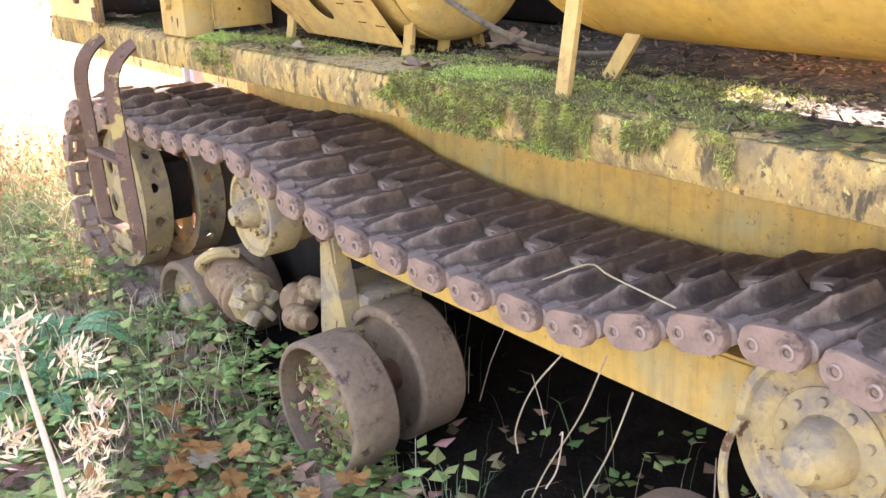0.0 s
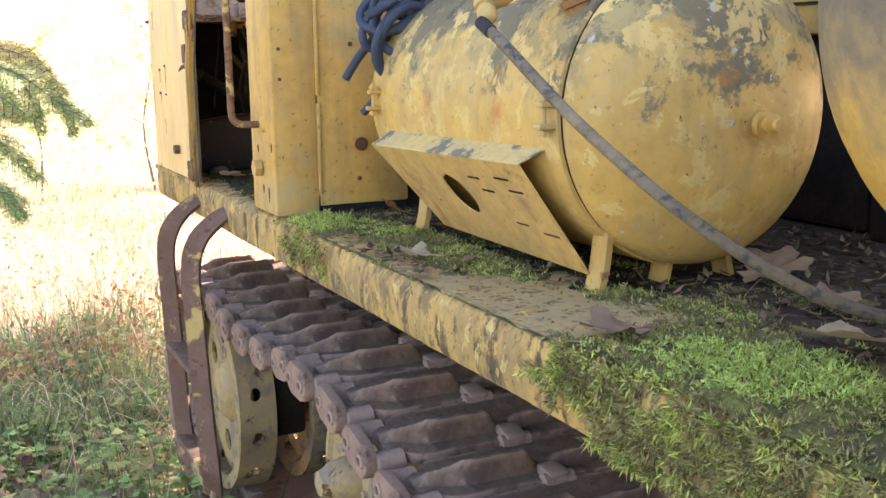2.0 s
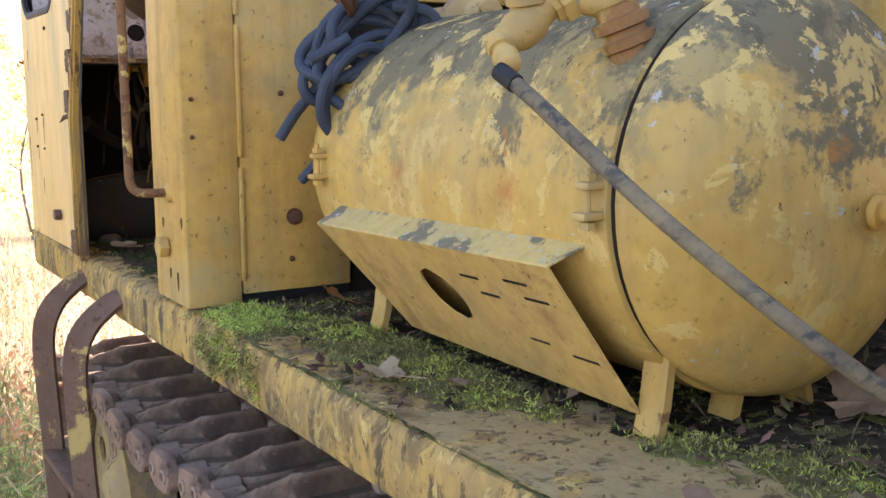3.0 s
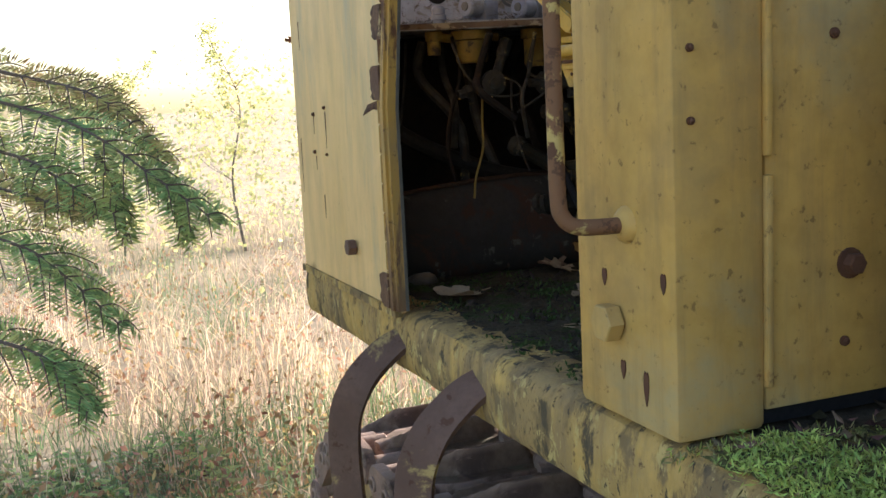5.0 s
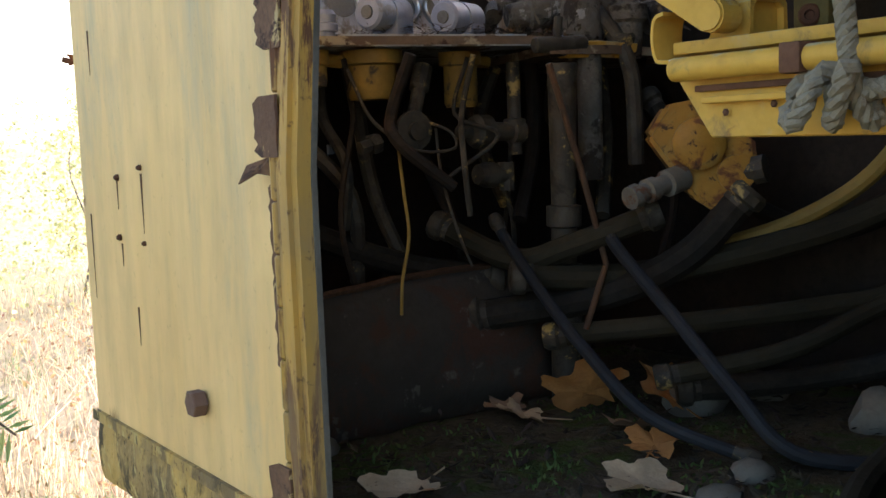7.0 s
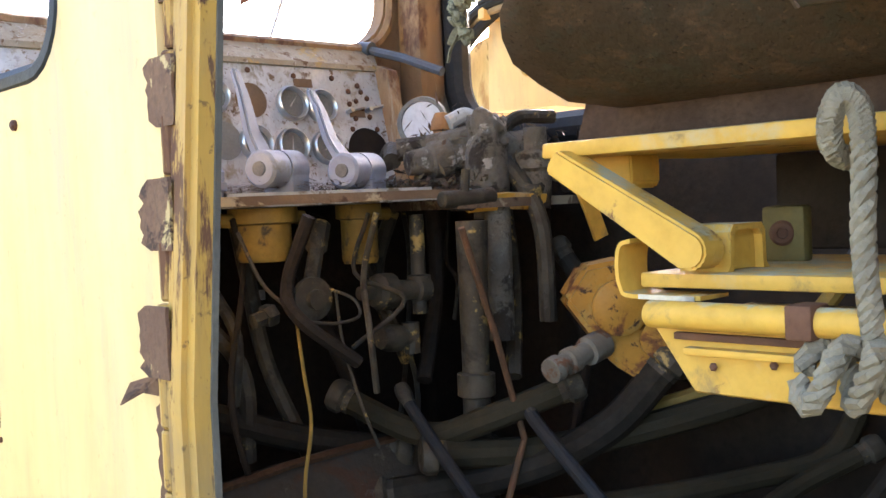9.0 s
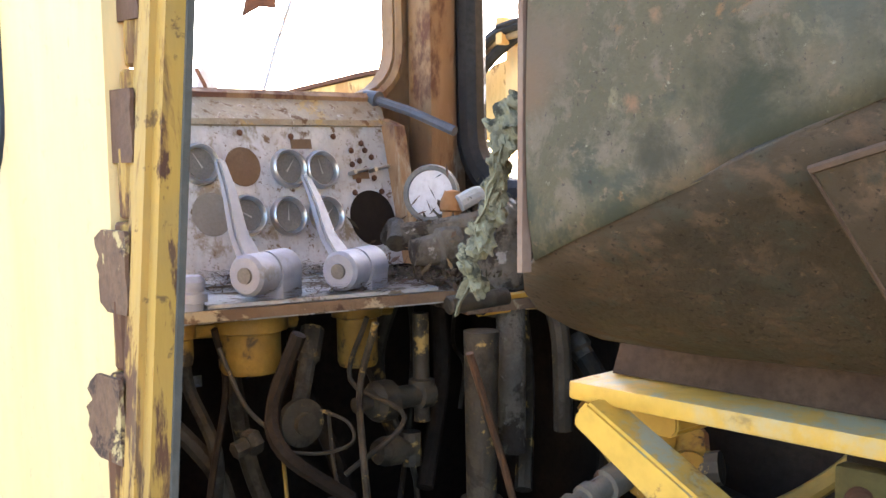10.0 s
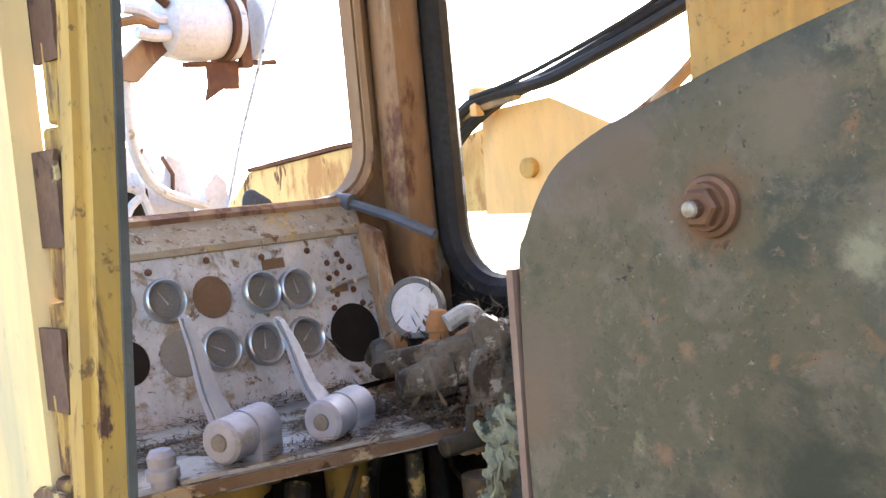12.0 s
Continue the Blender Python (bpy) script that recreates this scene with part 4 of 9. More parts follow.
box(bm, (-0.017, -0.017, 0), (0.017, 0.017, 0.03), 0.003, m=axis_frame(q + ax * 0.034, q + ax * 2)[0])
M["plug"] = mat("dark_rusty_plug", (0.10, 0.08, 0.06), (0.30, 0.20, 0.08), 9, 0.75, bump=0.25)
part("drain_plug", bm, M["plug"], big, "dark square-headed plug in a stepped boss")

# ---- cab ----
cab = thing("excavator_cab", "weathered yellow excavator cab with an open doorway and missing door", "cab", (0.4, 4.7, 1.29))
bm = bmesh.new()
box(bm, (0.0, 3.955, 1.2945), (0.11, 4.155, 2.75), 0.009)
post = part("door_post", bm, M["yellow"], cab, "yellow folded-sheet door post")
bm = bmesh.new()
box(bm, (0.1125, 3.96, 1.313), (0.345, 3.985, 2.75), 0.004)
part("rear_panel", bm, M["yellow"], cab, "yellow rear cab panel")
# Black strip painted in for the shaded gap under the rear panel.
bm = bmesh.new()
box(bm, (0.1125, 3.975, 1.2935), (0.345, 4.1, 1.314))
part("sill_gap_shade", bm, M["rubber"], cab)
bm = bmesh.new()
z = 1.34
while z < 2.7:
    n = random.uniform(0.10, 0.26)
    box(bm, (0.1075, 3.950, z), (0.1165, 3.96, z + n), 0.003)
    z += n + random.uniform(0.006, 0.02)
part("seam_bead", bm, M["yellow"], cab, "broken weld seam")
for x, z, r in ((0.222, 1.459, 0.012), (0.215, 1.375, 0.004), (0.20, 1.70, 0.004), (0.02, 1.69, 0.003), (0.02, 1.62, 0.003)):
    bm = bmesh.new()
    hexbolt(bm, (x, 3.96 if x > 0.11 else 3.955, z), (0, -1, 0), r, r, 1.4)
    part("bolt", bm, M["rust"], cab)
bm = bmesh.new()
hexbolt(bm, (0.0, 4.068, 1.404), (-1, 0, 0), 0.0215, 0.018, 0)
part("bolt", bm, M["yellow"], cab, "large painted hex bolt")
for z, y, h in ((1.452, 4.09, 0.018), (1.355, 4.055, 0.02), (1.345, 4.01, 0.035), (1.46, 3.975, 0.02)):
    bm = bmesh.new()
    slab(bm, [(-0.0012, y + 0.005 * math.cos(a), z + h * 0.5 * math.sin(a) * (1 + 0.3 * math.sin(3 * a))) for a in [2 * math.pi * k / 12 for k in range(12)]], (0.001, 0, 0))
    part("rust_spot", bm, M["rust"], cab)
bm = bmesh.new()
tube(bm, curve_points([(0.002, 4.045, 1.512), (-0.03, 4.048, 1.512), (-0.055, 4.053, 1.514), (-0.067, 4.058, 1.524), (-0.071, 4.06, 1.545), (-0.071, 4.061, 1.62), (-0.071, 4.061, 1.9), (-0.071, 4.061, 2.1), (-0.065, 4.058, 2.135), (-0.04, 4.05, 2.15), (0.002, 4.045, 2.15)], 5), 0.0088, 12)
M["handle"] = mat("chipped_handle_paint", (0.50, 0.35, 0.11), (0.44, 0.31, 0.11), 8, 0.5, bump=0.1, layers=[((0.19, 0.095, 0.045), 16, 0.40, 0.46, 0.8), ((0.11, 0.055, 0.03), 40, 0.56, 0.64, 0.85)])
part("grab_handle", bm, M["handle"], cab, "chipped yellow grab handle")
for z in (1.512, 2.15):
    bm = bmesh.new()
    lathe(bm, (0.001, 4.044, z), (-1, 4.044, z), [(0, 0.0), (0, 0.021), (0.006, 0.018), (0.010, 0.012), (0.010, 0)], 16)
    part("handle_boss", bm, M["yellow"], cab)
# jamb with its hinge
def lean_in(z):
    """The doorway's front edge leans into the cab above the sill."""
    return 0.08 * max(0.0, z - 1.64)


bm = bmesh.new()
slab(bm, [(-0.019, 4.742, 1.30), (-0.019, 4.742, 1.64), (lean_in(2.75) - 0.019, 4.742, 2.75), (lean_in(2.75) - 0.002, 4.742, 2.75), (-0.002, 4.742, 1.64), (-0.002, 4.742, 1.30)], (0, 0.041, 0))
M["greyseal"] = mat("grey_door_seal", (0.12, 0.105, 0.08), (0.08, 0.07, 0.055), 14, 0.8, bump=0.3)
M["jamb"] = mat("ochre_jamb_paint", (0.52, 0.295, 0.055), (0.42, 0.23, 0.05), 5, 0.5, grime=0.9, spots=[((0.0, 4.765, 1.30), 0.06, (0.11, 0.05, 0.028)), ((0.0, 4.76, 1.40), 0.02, (0.13, 0.06, 0.03))], bump=0.12, stretch=(1, 1, 0.2), layers=[((0.26, 0.15, 0.05), 18, 0.54, 0.74, 0.7), ((0.16, 0.075, 0.03), 11, 0.55, 0.63, 0.85), ((0.12, 0.055, 0.028), 22, 0.58, 0.66, 0.9), (RUST, 50, 0.61, 0.68, 0.9)])
part("jamb", bm, M["jamb"], cab, "ochre door jamb with rust streaks")
bm = bmesh.new()
slab(bm, [(-0.024, 4.753, 1.30), (-0.024, 4.753, 1.64), (lean_in(2.75) - 0.024, 4.753, 2.75), (lean_in(2.75) - 0.018, 4.753, 2.75), (-0.018, 4.753, 1.64), (-0.018, 4.753, 1.30)], (0, 0.015, 0))
part("jamb_rib", bm, M["jamb"], cab)
bm = bmesh.new()
slab(bm, [(-0.004, 4.783, 1.30), (-0.004, 4.783, 1.64), (lean_in(2.75) - 0.004, 4.783, 2.75), (lean_in(2.75) + 0.006, 4.783, 2.75), (0.006, 4.783, 1.64), (0.006, 4.783, 1.30)], (0, 0.0205, 0))
part("hinge_backing", bm, M["jamb"], cab)
bm = bmesh.new()
slab(bm, [(lean_in(2.75) - 0.005, 4.7395, 2.75), (lean_in(2.75), 4.7395, 2.75), (0.0, 4.7395, 1.64), (0.0, 4.7395, 1.30), (-0.005, 4.7395, 1.30), (-0.005, 4.7395, 1.64)], (0, 0.0025, 0))
part("seal_strip", bm, M["greyseal"], cab)
M["hinge_dark"] = mat("brown_rusted_hinge", (0.125, 0.064, 0.038), (0.17, 0.092, 0.05), 16, 0.8, bump=0.25, layers=[((0.42, 0.29, 0.12), 16, 0.66, 0.70, 0.6), ((0.06, 0.035, 0.025), 30, 0.58, 0.68, 0.9)])
z = 1.315
while z < 2.7:
    h = 0.050
    bm = bmesh.new()
    lathe(bm, (lean_in(z) - 0.010, 4.792, z), (lean_in(z) - 0.010, 4.792, z + 1), [(0, 0.0), (0, 0.008), (0.002, 0.0095), (h - 0.004, 0.0095), (h - 0.002, 0.008), (h - 0.002, 0)], 10)
    part("hinge_knuckle", bm, M["jamb"], cab)
    z += h
random.seed(17)
for z0, z1, y0, y1 in ((1.30, 1.36, 4.782, 4.826), (1.446, 1.632, 4.802, 4.829), (1.655, 1.712, 4.774, 4.822), (1.755, 1.812, 4.774, 4.824), (1.853, 1.908, 4.774, 4.820), (1.952, 2.0, 4.774, 4.818), (2.045, 2.10, 4.774, 4.822), (2.15, 2.2, 4.774, 4.82), (2.25, 2.42, 4.80, 4.822), (2.47, 2.6, 4.774, 4.82)):
    bm = bmesh.new()
    n = max(6, int((z1 - z0) / 0.006))
    far = [(lean_in(z0) - 0.022 if y0 < 4.79 else -0.006, y1 - 0.003 + 0.010 * noise.noise(Vector((j * 0.75, z0 * 9, 1))) - (0.012 if j in (0, n) else 0), z0 + (z1 - z0) * j / n) for j in range(n + 1)]
    near = [(lean_in(z0) - 0.022 if y0 < 4.79 else -0.006, y0 + 0.003 * noise.noise(Vector((j * 0.7, z0 * 5, 6))), z0 + (z1 - z0) * j / n) for j in range(n + 1)]
    slab(bm, near + far[::-1], (0.003, 0, 0))
    part("hinge_leaf", bm, M["hinge_dark"], cab, "torn rusty brown hinge leaf", smooth=False)
bm = bmesh.new()
slab(bm, [(-0.006, 4.80, 1.662), (-0.010, 4.815, 1.655), (-0.022, 4.838, 1.648), (-0.030, 4.842, 1.630), (-0.018, 4.826, 1.640), (-0.006, 4.805, 1.636)], (0.002, 0, 0))
part("hinge_tear", bm, M["hinge_dark"], cab, "bent torn corner of the hinge", smooth=False)
# side panel with its window
zc, yc, wh, ww = 2.235, 5.19, 0.62, 0.40
bm = bmesh.new()
cor = [(5.431, 1.283), (5.431, 2.75), (4.803, 2.75), (4.803, 1.283)]
outer = [(0.0, *cor[i // 7]) for i in range(28)]
inner = [(0.0, yc + a, zc + b) for a, b in round_rect(ww, wh, 0.07)]
holed(bm, outer, inner, (0.018, 0, 0))
part("side_panel", bm, M["cream"], cab, "faded cream-yellow cab side panel with rust streaks", smooth=False)
bm = bmesh.new()
tube(bm, [(0.009, yc + a, zc + b) for a, b in round_rect(ww, wh, 0.07)], 0.013, 8, closed=True)
part("window_seal", bm, M["rubber"], cab, "black rubber window seal")
for y, z, r, h in ((5.03, 1.377, 0.016, 0.016), (5.276, 1.632, 0.0035, 0.003), (5.281, 1.553, 0.0035, 0.003), (5.19, 1.645, 0.003, 0.003), (5.10, 1.88, 0.0045, 0.002), (5.19, 1.55, 0.0025, 0.002)):
    bm = bmesh.new()
    hexbolt(bm, (0.0, y, z), (-1, 0, 0), r, h, 1.25 if r < 0.01 else 0)
    part("bolt", bm, M["rust"] if r < 0.01 else M["ladder"], cab)
for y, z, h in ((5.281, 1.61, 0.04), (5.276, 1.53, 0.03), (5.19, 1.60, 0.075), (5.40, 1.52, 0.12), (5.36, 1.80, 0.06), (5.23, 1.44, 0.05)):
    bm = bmesh.new()
    w = random.uniform(0.0015, 0.003)
    slab(bm, [(-0.0008, y + w, z + h / 2), (-0.0008, y, z - h / 2), (-0.0008, y - w, z + h / 2)], (0.0006, 0, 0))
    part("rust_streak", bm, M["rust"], cab)
bm = bmesh.new()
slab(bm, [(-0.006, 4.80, 1.293), (-0.006, 5.442, 1.293), (-0.006, 5.442, 1.278), (-0.006, 4.80, 1.278)], (0.012, 0, 0))
part("sill_strip", bm, M["edge"], cab)
# lamp bracket that shows past the front corner
bm = bmesh.new()
tube(bm, curve_points([(0.02, 5.434, 1.795), (0.008, 5.446, 1.795), (-0.010, 5.45, 1.799)], 4), 0.004, 6)
slab(bm, [(0.012, 5.446, 1.812), (0.006, 5.446, 1.805), (-0.004, 5.446, 1.807), (0.002, 5.446, 1.798), (-0.003, 5.446, 1.790), (0.010, 5.446, 1.793), (0.018, 5.446, 1.770), (0.008, 5.446, 1.765), (0.014, 5.446, 1.750), (0.024, 5.446, 1.742), (0.024, 5.446, 1.80)], (0, 0.003, 0))
part("lamp_bracket", bm, M["rust"], cab, "rusty torn lamp bracket")
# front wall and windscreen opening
# Bulkhead kept near-black to carry the shade below the panel.
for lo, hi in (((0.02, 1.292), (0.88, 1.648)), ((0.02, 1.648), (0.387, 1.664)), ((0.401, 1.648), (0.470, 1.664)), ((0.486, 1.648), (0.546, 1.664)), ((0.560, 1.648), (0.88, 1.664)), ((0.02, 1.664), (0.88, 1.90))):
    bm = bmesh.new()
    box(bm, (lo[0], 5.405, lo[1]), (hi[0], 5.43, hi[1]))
    part("front_wall", bm, M["dark"], cab, "front bulkhead with shade put into its near-black colour", smooth=False)
wx0, wx1, wz0, wz1 = 0.05, 0.752, 2.052, 2.70
cx, cz = (wx0 + wx1) / 2, (wz0 + wz1) / 2
cor = [(0.88, 1.90), (0.88, 2.75), (0.0185, 2.75), (0.0185, 1.90)]
bm = bmesh.new()
holed(bm, [(cor[i // 7][0], 5.432, cor[i // 7][1]) for i in range(28)], [(cx + a, 5.432, cz + b) for a, b in round_rect(wx1 - wx0, wz1 - wz0, 0.075)], (0, -0.027, 0))
part("windscreen_frame", bm, M["cabrust"], cab, "rusty brown windscreen frame with no glass", smooth=False)
bm = bmesh.new()
tube(bm, [(cx + a, 5.40, cz + b) for a, b in round_rect(wx1 - wx0 + 0.02, wz1 - wz0 + 0.02, 0.08)], 0.009, 6, closed=True)
part("frame_lip", bm, M["cabrust"], cab)
bm = bmesh.new()
box(bm, (0.775, 5.345, 1.80), (0.835, 5.404, 2.75), 0.012)
box(bm, (0.832, 5.355, 1.80), (0.858, 5.404, 2.75), 0.006)
part("corner_pillar", bm, M["cabrust"], cab, "rust-streaked cab corner pillar")
# Lower pillar split off and painted near-black for the shade below the panel.
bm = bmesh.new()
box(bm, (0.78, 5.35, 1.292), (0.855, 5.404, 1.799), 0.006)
part("pillar_shade", bm, M["dark"], cab)
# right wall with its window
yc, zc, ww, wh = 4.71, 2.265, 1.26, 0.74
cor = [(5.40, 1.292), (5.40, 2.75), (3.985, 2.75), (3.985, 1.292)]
# Inner wall painted near-black to hold the shade inside the cab.
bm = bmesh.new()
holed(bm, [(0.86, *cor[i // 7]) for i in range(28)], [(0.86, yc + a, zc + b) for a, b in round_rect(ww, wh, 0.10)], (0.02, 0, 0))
part("inner_wall", bm, M["dark"], cab, "inner cab wall with shade put into its near-black colour", smooth=False)
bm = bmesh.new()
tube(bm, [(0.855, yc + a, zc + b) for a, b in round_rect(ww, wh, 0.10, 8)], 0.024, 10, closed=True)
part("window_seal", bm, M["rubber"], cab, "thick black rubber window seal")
# Back wall near-black as well, shade in its colour.
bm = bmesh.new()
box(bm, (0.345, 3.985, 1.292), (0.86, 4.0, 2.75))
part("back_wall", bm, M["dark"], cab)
bm = bmesh.new()
box(bm, (-0.02, 3.94, 2.75), (0.9, 5.45, 2.79), 0.01)
part("roof", bm, M["yellow"], cab)
bm = bmesh.new()
tube(bm, [(0.704, 5.389, 2.041), (0.716, 5.32, 2.02), (0.730, 5.245, 1.99)], 0.0075, 8)
cyl(bm, (0.70, 5.41, 2.044), (0.705, 5.385, 2.04), 0.014, 12)
M["rod"] = mat("blue_grey_rod", (0.095, 0.10, 0.115), (0.07, 0.073, 0.082), 20, 0.5, bump=0.1)
part("wiper_rod", bm, M["rod"], cab, "blue-grey wiper rod")
# sloping panel ledge
bm = bmesh.new()
slab(bm, [(0.02, 5.404, 2.048), (0.72, 5.404, 2.048), (0.69, 5.352, 2.004), (0.02, 5.352, 2.004)], (0, 0.004, -0.008))
M["ledge"] = mat("dusty_rust_spotted_ledge", (0.33, 0.29, 0.22), (0.25, 0.22, 0.17), 30, 0.7, grime=0.8, bump=0.2, layers=[((0.12, 0.07, 0.04), 45, 0.56, 0.66, 0.9), ((0.38, 0.27, 0.11), 14, 0.58, 0.7, 0.7), ((0.42, 0.40, 0.36), 70, 0.62, 0.7, 0.7)])
part("panel_ledge", bm, M["ledge"], cab)
bm = bmesh.new()
slab(bm, [(0.684, 5.36, 2.012), (0.684, 5.325, 2.0), (0.684, 5.285, 1.80), (0.684, 5.36, 1.80)], (0.02, 0, 0))
part("panel_cheek", bm, M["cabrust"], cab)

# ---- instrument panel ----
dash = thing("instrument_panel", "grey steel instrument panel with rust specks and empty gauge holes", "instrument panel", (0.36, 5.33, 1.8))


def on_dash(x, z, out=0.0):
    """A place on the sloping panel; out: metres towards the seat."""
    return Vector((x, 5.312 + (z - 1.81) * 0.225, z)) + Vector((0, -0.976, 0.22)) * out


DN = Vector((0, -0.976, 0.22))
bm = bmesh.new()
slab(bm, [on_dash(0.02, 2.004), on_dash(0.684, 2.004), on_dash(0.684, 1.80), on_dash(0.02, 1.80)], -DN * 0.004)
part("panel_plate", bm, M["panel_grey"], dash, smooth=False)
bm = bmesh.new()
slab(bm, [on_dash(0.02, 2.008, 0.004), on_dash(0.684, 2.008, 0.004), on_dash(0.684, 2.0, 0.004), on_dash(0.02, 2.0, 0.004)], -DN * 0.004)
part("panel_rim", bm, M["ledge"], dash)
M["chrome"] = mat("dull_chrome", (0.55, 0.55, 0.55), (0.42, 0.41, 0.40), 25, 0.32, 0.9, bump=0.05)
M["dial"] = mat("faded_dial", (0.13, 0.13, 0.125), (0.17, 0.168, 0.16), 40, 0.6, bump=0.05, spec=0.25)
M["browndisc"] = mat("brown_board", (0.16, 0.105, 0.065), (0.13, 0.085, 0.05), 25, 0.8, bump=0.15)
M["greydisc"] = mat("grey_board", (0.235, 0.22, 0.19), (0.2, 0.19, 0.165), 25, 0.8, bump=0.15)
M["hole"] = mat("dark_opening", (0.012, 0.009, 0.008), (0.02, 0.014, 0.01), 9, 0.9, bump=0.0)
M["needle"] = mat("white_needle", (0.4, 0.4, 0.38), None, 9, 0.5, bump=0.0)
for k, (x, z, tilt) in enumerate(((0.372, 1.949, 30), (0.506, 1.941, -40), (0.560, 1.938, 10), (0.431, 1.881, 60), (0.494, 1.877, -10), (0.557, 1.875, -50))):
    g = thing("pressure_gauge", "round gauge with dull chrome bezel and faded grey dial", "gauge", tuple(on_dash(x, z)), "gauges of the panel")
    c = on_dash(x, z)
    bm = bmesh.new()
    lathe(bm, c, c + DN, [(0, 0.0205), (0.0, 0.0265), (0.006, 0.0275), (0.010, 0.0265), (0.012, 0.0245), (0.008, 0.0215), (0, 0.0205)], 36)
    part("bezel", bm, M["chrome"], g)
    bm = bmesh.new()
    lathe(bm, c, c + DN, [(0, 0.0), (0, 0.0225), (0.004, 0.0225), (0.004, 0.0)], 36)
    part("dial", bm, M["dial"], g)
    bm = bmesh.new()
    a = radians(tilt + 90)
    v = Vector((math.cos(a), 0.22 * math.sin(a), 0.976 * math.sin(a)))
    s = v.cross(DN)
    slab(bm, [c + DN * 0.0045 - v * 0.006 + s * 0.0012, c + DN * 0.0045 - v * 0.006 - s * 0.0012, c + DN * 0.0045 + v * 0.016], DN * 0.0008)
    part("needle", bm, M["needle"], g)
for x, z, r, key, nm in ((0.437, 1.945, 0.0265, "browndisc", "blanking_disc"), (0.381, 1.885, 0.0285, "greydisc", "blanking_disc"), (0.312, 1.886, 0.0265, "hole", "gauge_hole"), (0.310, 1.953, 0.0265, "greydisc", "blanking_disc"), (0.640, 1.868, 0.0405, "hole", "gauge_hole")):
    bm = bmesh.new()
    c = on_dash(x, z, 0.0012 if key != "hole" else 0.0006)
    lathe(bm, c, c + DN, [(0, 0), (0, r), (0.0006, r), (0.0006, 0)], 32)
    part(nm, bm, M[key], dash, "brown blanking disc" if key == "browndisc" else "")
for x, z in ((0.36, 1.985), (0.44, 1.99), (0.52, 1.985), (0.592, 1.985), (0.62, 1.965), (0.632, 1.95), (0.618, 1.945), (0.645, 1.965), (0.655, 1.955), (0.642, 1.938), (0.625, 1.922), (0.654, 1.925), (0.615, 1.905), (0.664, 1.905), (0.64, 1.975), (0.30, 1.99)):
    bm = bmesh.new()
    c = on_dash(x, z)
    lathe(bm, c, c + DN, [(0, 0), (0, 0.0042), (0.002, 0.0045), (0.004, 0.003), (0.004, 0)], 8)
    part("screw", bm, M["rust"], dash)
for x, z in ((0.612, 1.932), (0.650, 1.935)):
    bm = bmesh.new()
    c = on_dash(x, z)
    cyl(bm, c, c + DN * 0.014, 0.0035, 8)
    cyl(bm, c + DN * 0.010, c + DN * 0.016 + Vector((0.022, 0, 0.004)), 0.0028, 6)
    part("toggle_switch", bm, M["chrome"], dash)
for x, z, w, h in ((0.518, 1.968, 0.034, 0.013), (0.615, 1.924, 0.03, 0.012)):
    bm = bmesh.new()
    slab(bm, [on_dash(x, z, 0.001), on_dash(x + w, z, 0.001), on_dash(x + w, z + h, 0.001), on_dash(x, z + h, 0.001)], DN * 0.0008)
    part("label_plate", bm, M["browndisc"], dash)

# ---- shelf with levers ----
shelf = thing("control_shelf", "grey flaking control shelf with a rusty front edge", "shelf", (0.3, 5.15, 1.79))


def shelf_front(x):
    return 5.142 - 0.26 * x


bm = bmesh.new()
slab(bm, [(0.02, shelf_front(0.02), 1.788), (0.515, shelf_front(0.515), 1.788), (0.56, 5.14, 1.788), (0.62, 5.33, 1.788), (0.02, 5.33, 1.788)], (0, 0, 0.012))
M["edgerust"] = mat("rusty_dirty_shelf_edge", (0.17, 0.12, 0.08), (0.12, 0.08, 0.055), 12, 0.8, bump=0.3, layers=[((0.34, 0.29, 0.20), 16, 0.56, 0.64, 0.8), ((0.06, 0.035, 0.025), 22, 0.58, 0.68, 0.9)])
M["shelf"] = mat("flaking_grey_shelf", (0.37, 0.39, 0.40), (0.26, 0.27, 0.26), 14, 0.65, bump=0.3, layers=[((0.10, 0.075, 0.05), 16, 0.48, 0.6, 0.9), ((0.42, 0.43, 0.43), 14, 0.62, 0.7, 0.5)])
part("shelf_plate", bm, M["shelf"], shelf, smooth=False)
bm = bmesh.new()
slab(bm, [(0.02, shelf_front(0.02) - 0.002, 1.790), (0.52, shelf_front(0.52) - 0.002, 1.790), (0.52, shelf_front(0.52) - 0.002, 1.801), (0.02, shelf_front(0.02) - 0.002, 1.801)], (0, 0.006, 0))
part("front_edge", bm, M["edgerust"], shelf, "rusty front edge")
bm = bmesh.new()
slab(bm, [(0.235, 5.092, 1.801), (0.495, 5.026, 1.801), (0.52, 5.10, 1.801), (0.26, 5.19, 1.801)], (0, 0, 0.004))
M["pale"] = mat("pale_flaked_plate", (0.40, 0.42, 0.43), (0.30, 0.30, 0.285), 18, 0.5, bump=0.25, layers=[((0.14, 0.12, 0.09), 22, 0.52, 0.62, 0.9)])
part("lever_plate", bm, M["pale"], shelf)
bm = bmesh.new()
slab(bm, [(0.24, 5.262, 1.8035), (0.43, 5.235, 1.8035), (0.435, 5.285, 1.806), (0.25, 5.305, 1.807)], (0, 0, 0.003))
part("pale_strip", bm, M["pale"], shelf, "pale flaking strip along the panel foot")
M["alu"] = mat("cast_aluminium", (0.31, 0.34, 0.43), (0.25, 0.275, 0.34), 9, 0.55, 0.2, bump=0.08, layers=[((0.22, 0.22, 0.23), 14, 0.6, 0.72, 0.6)])
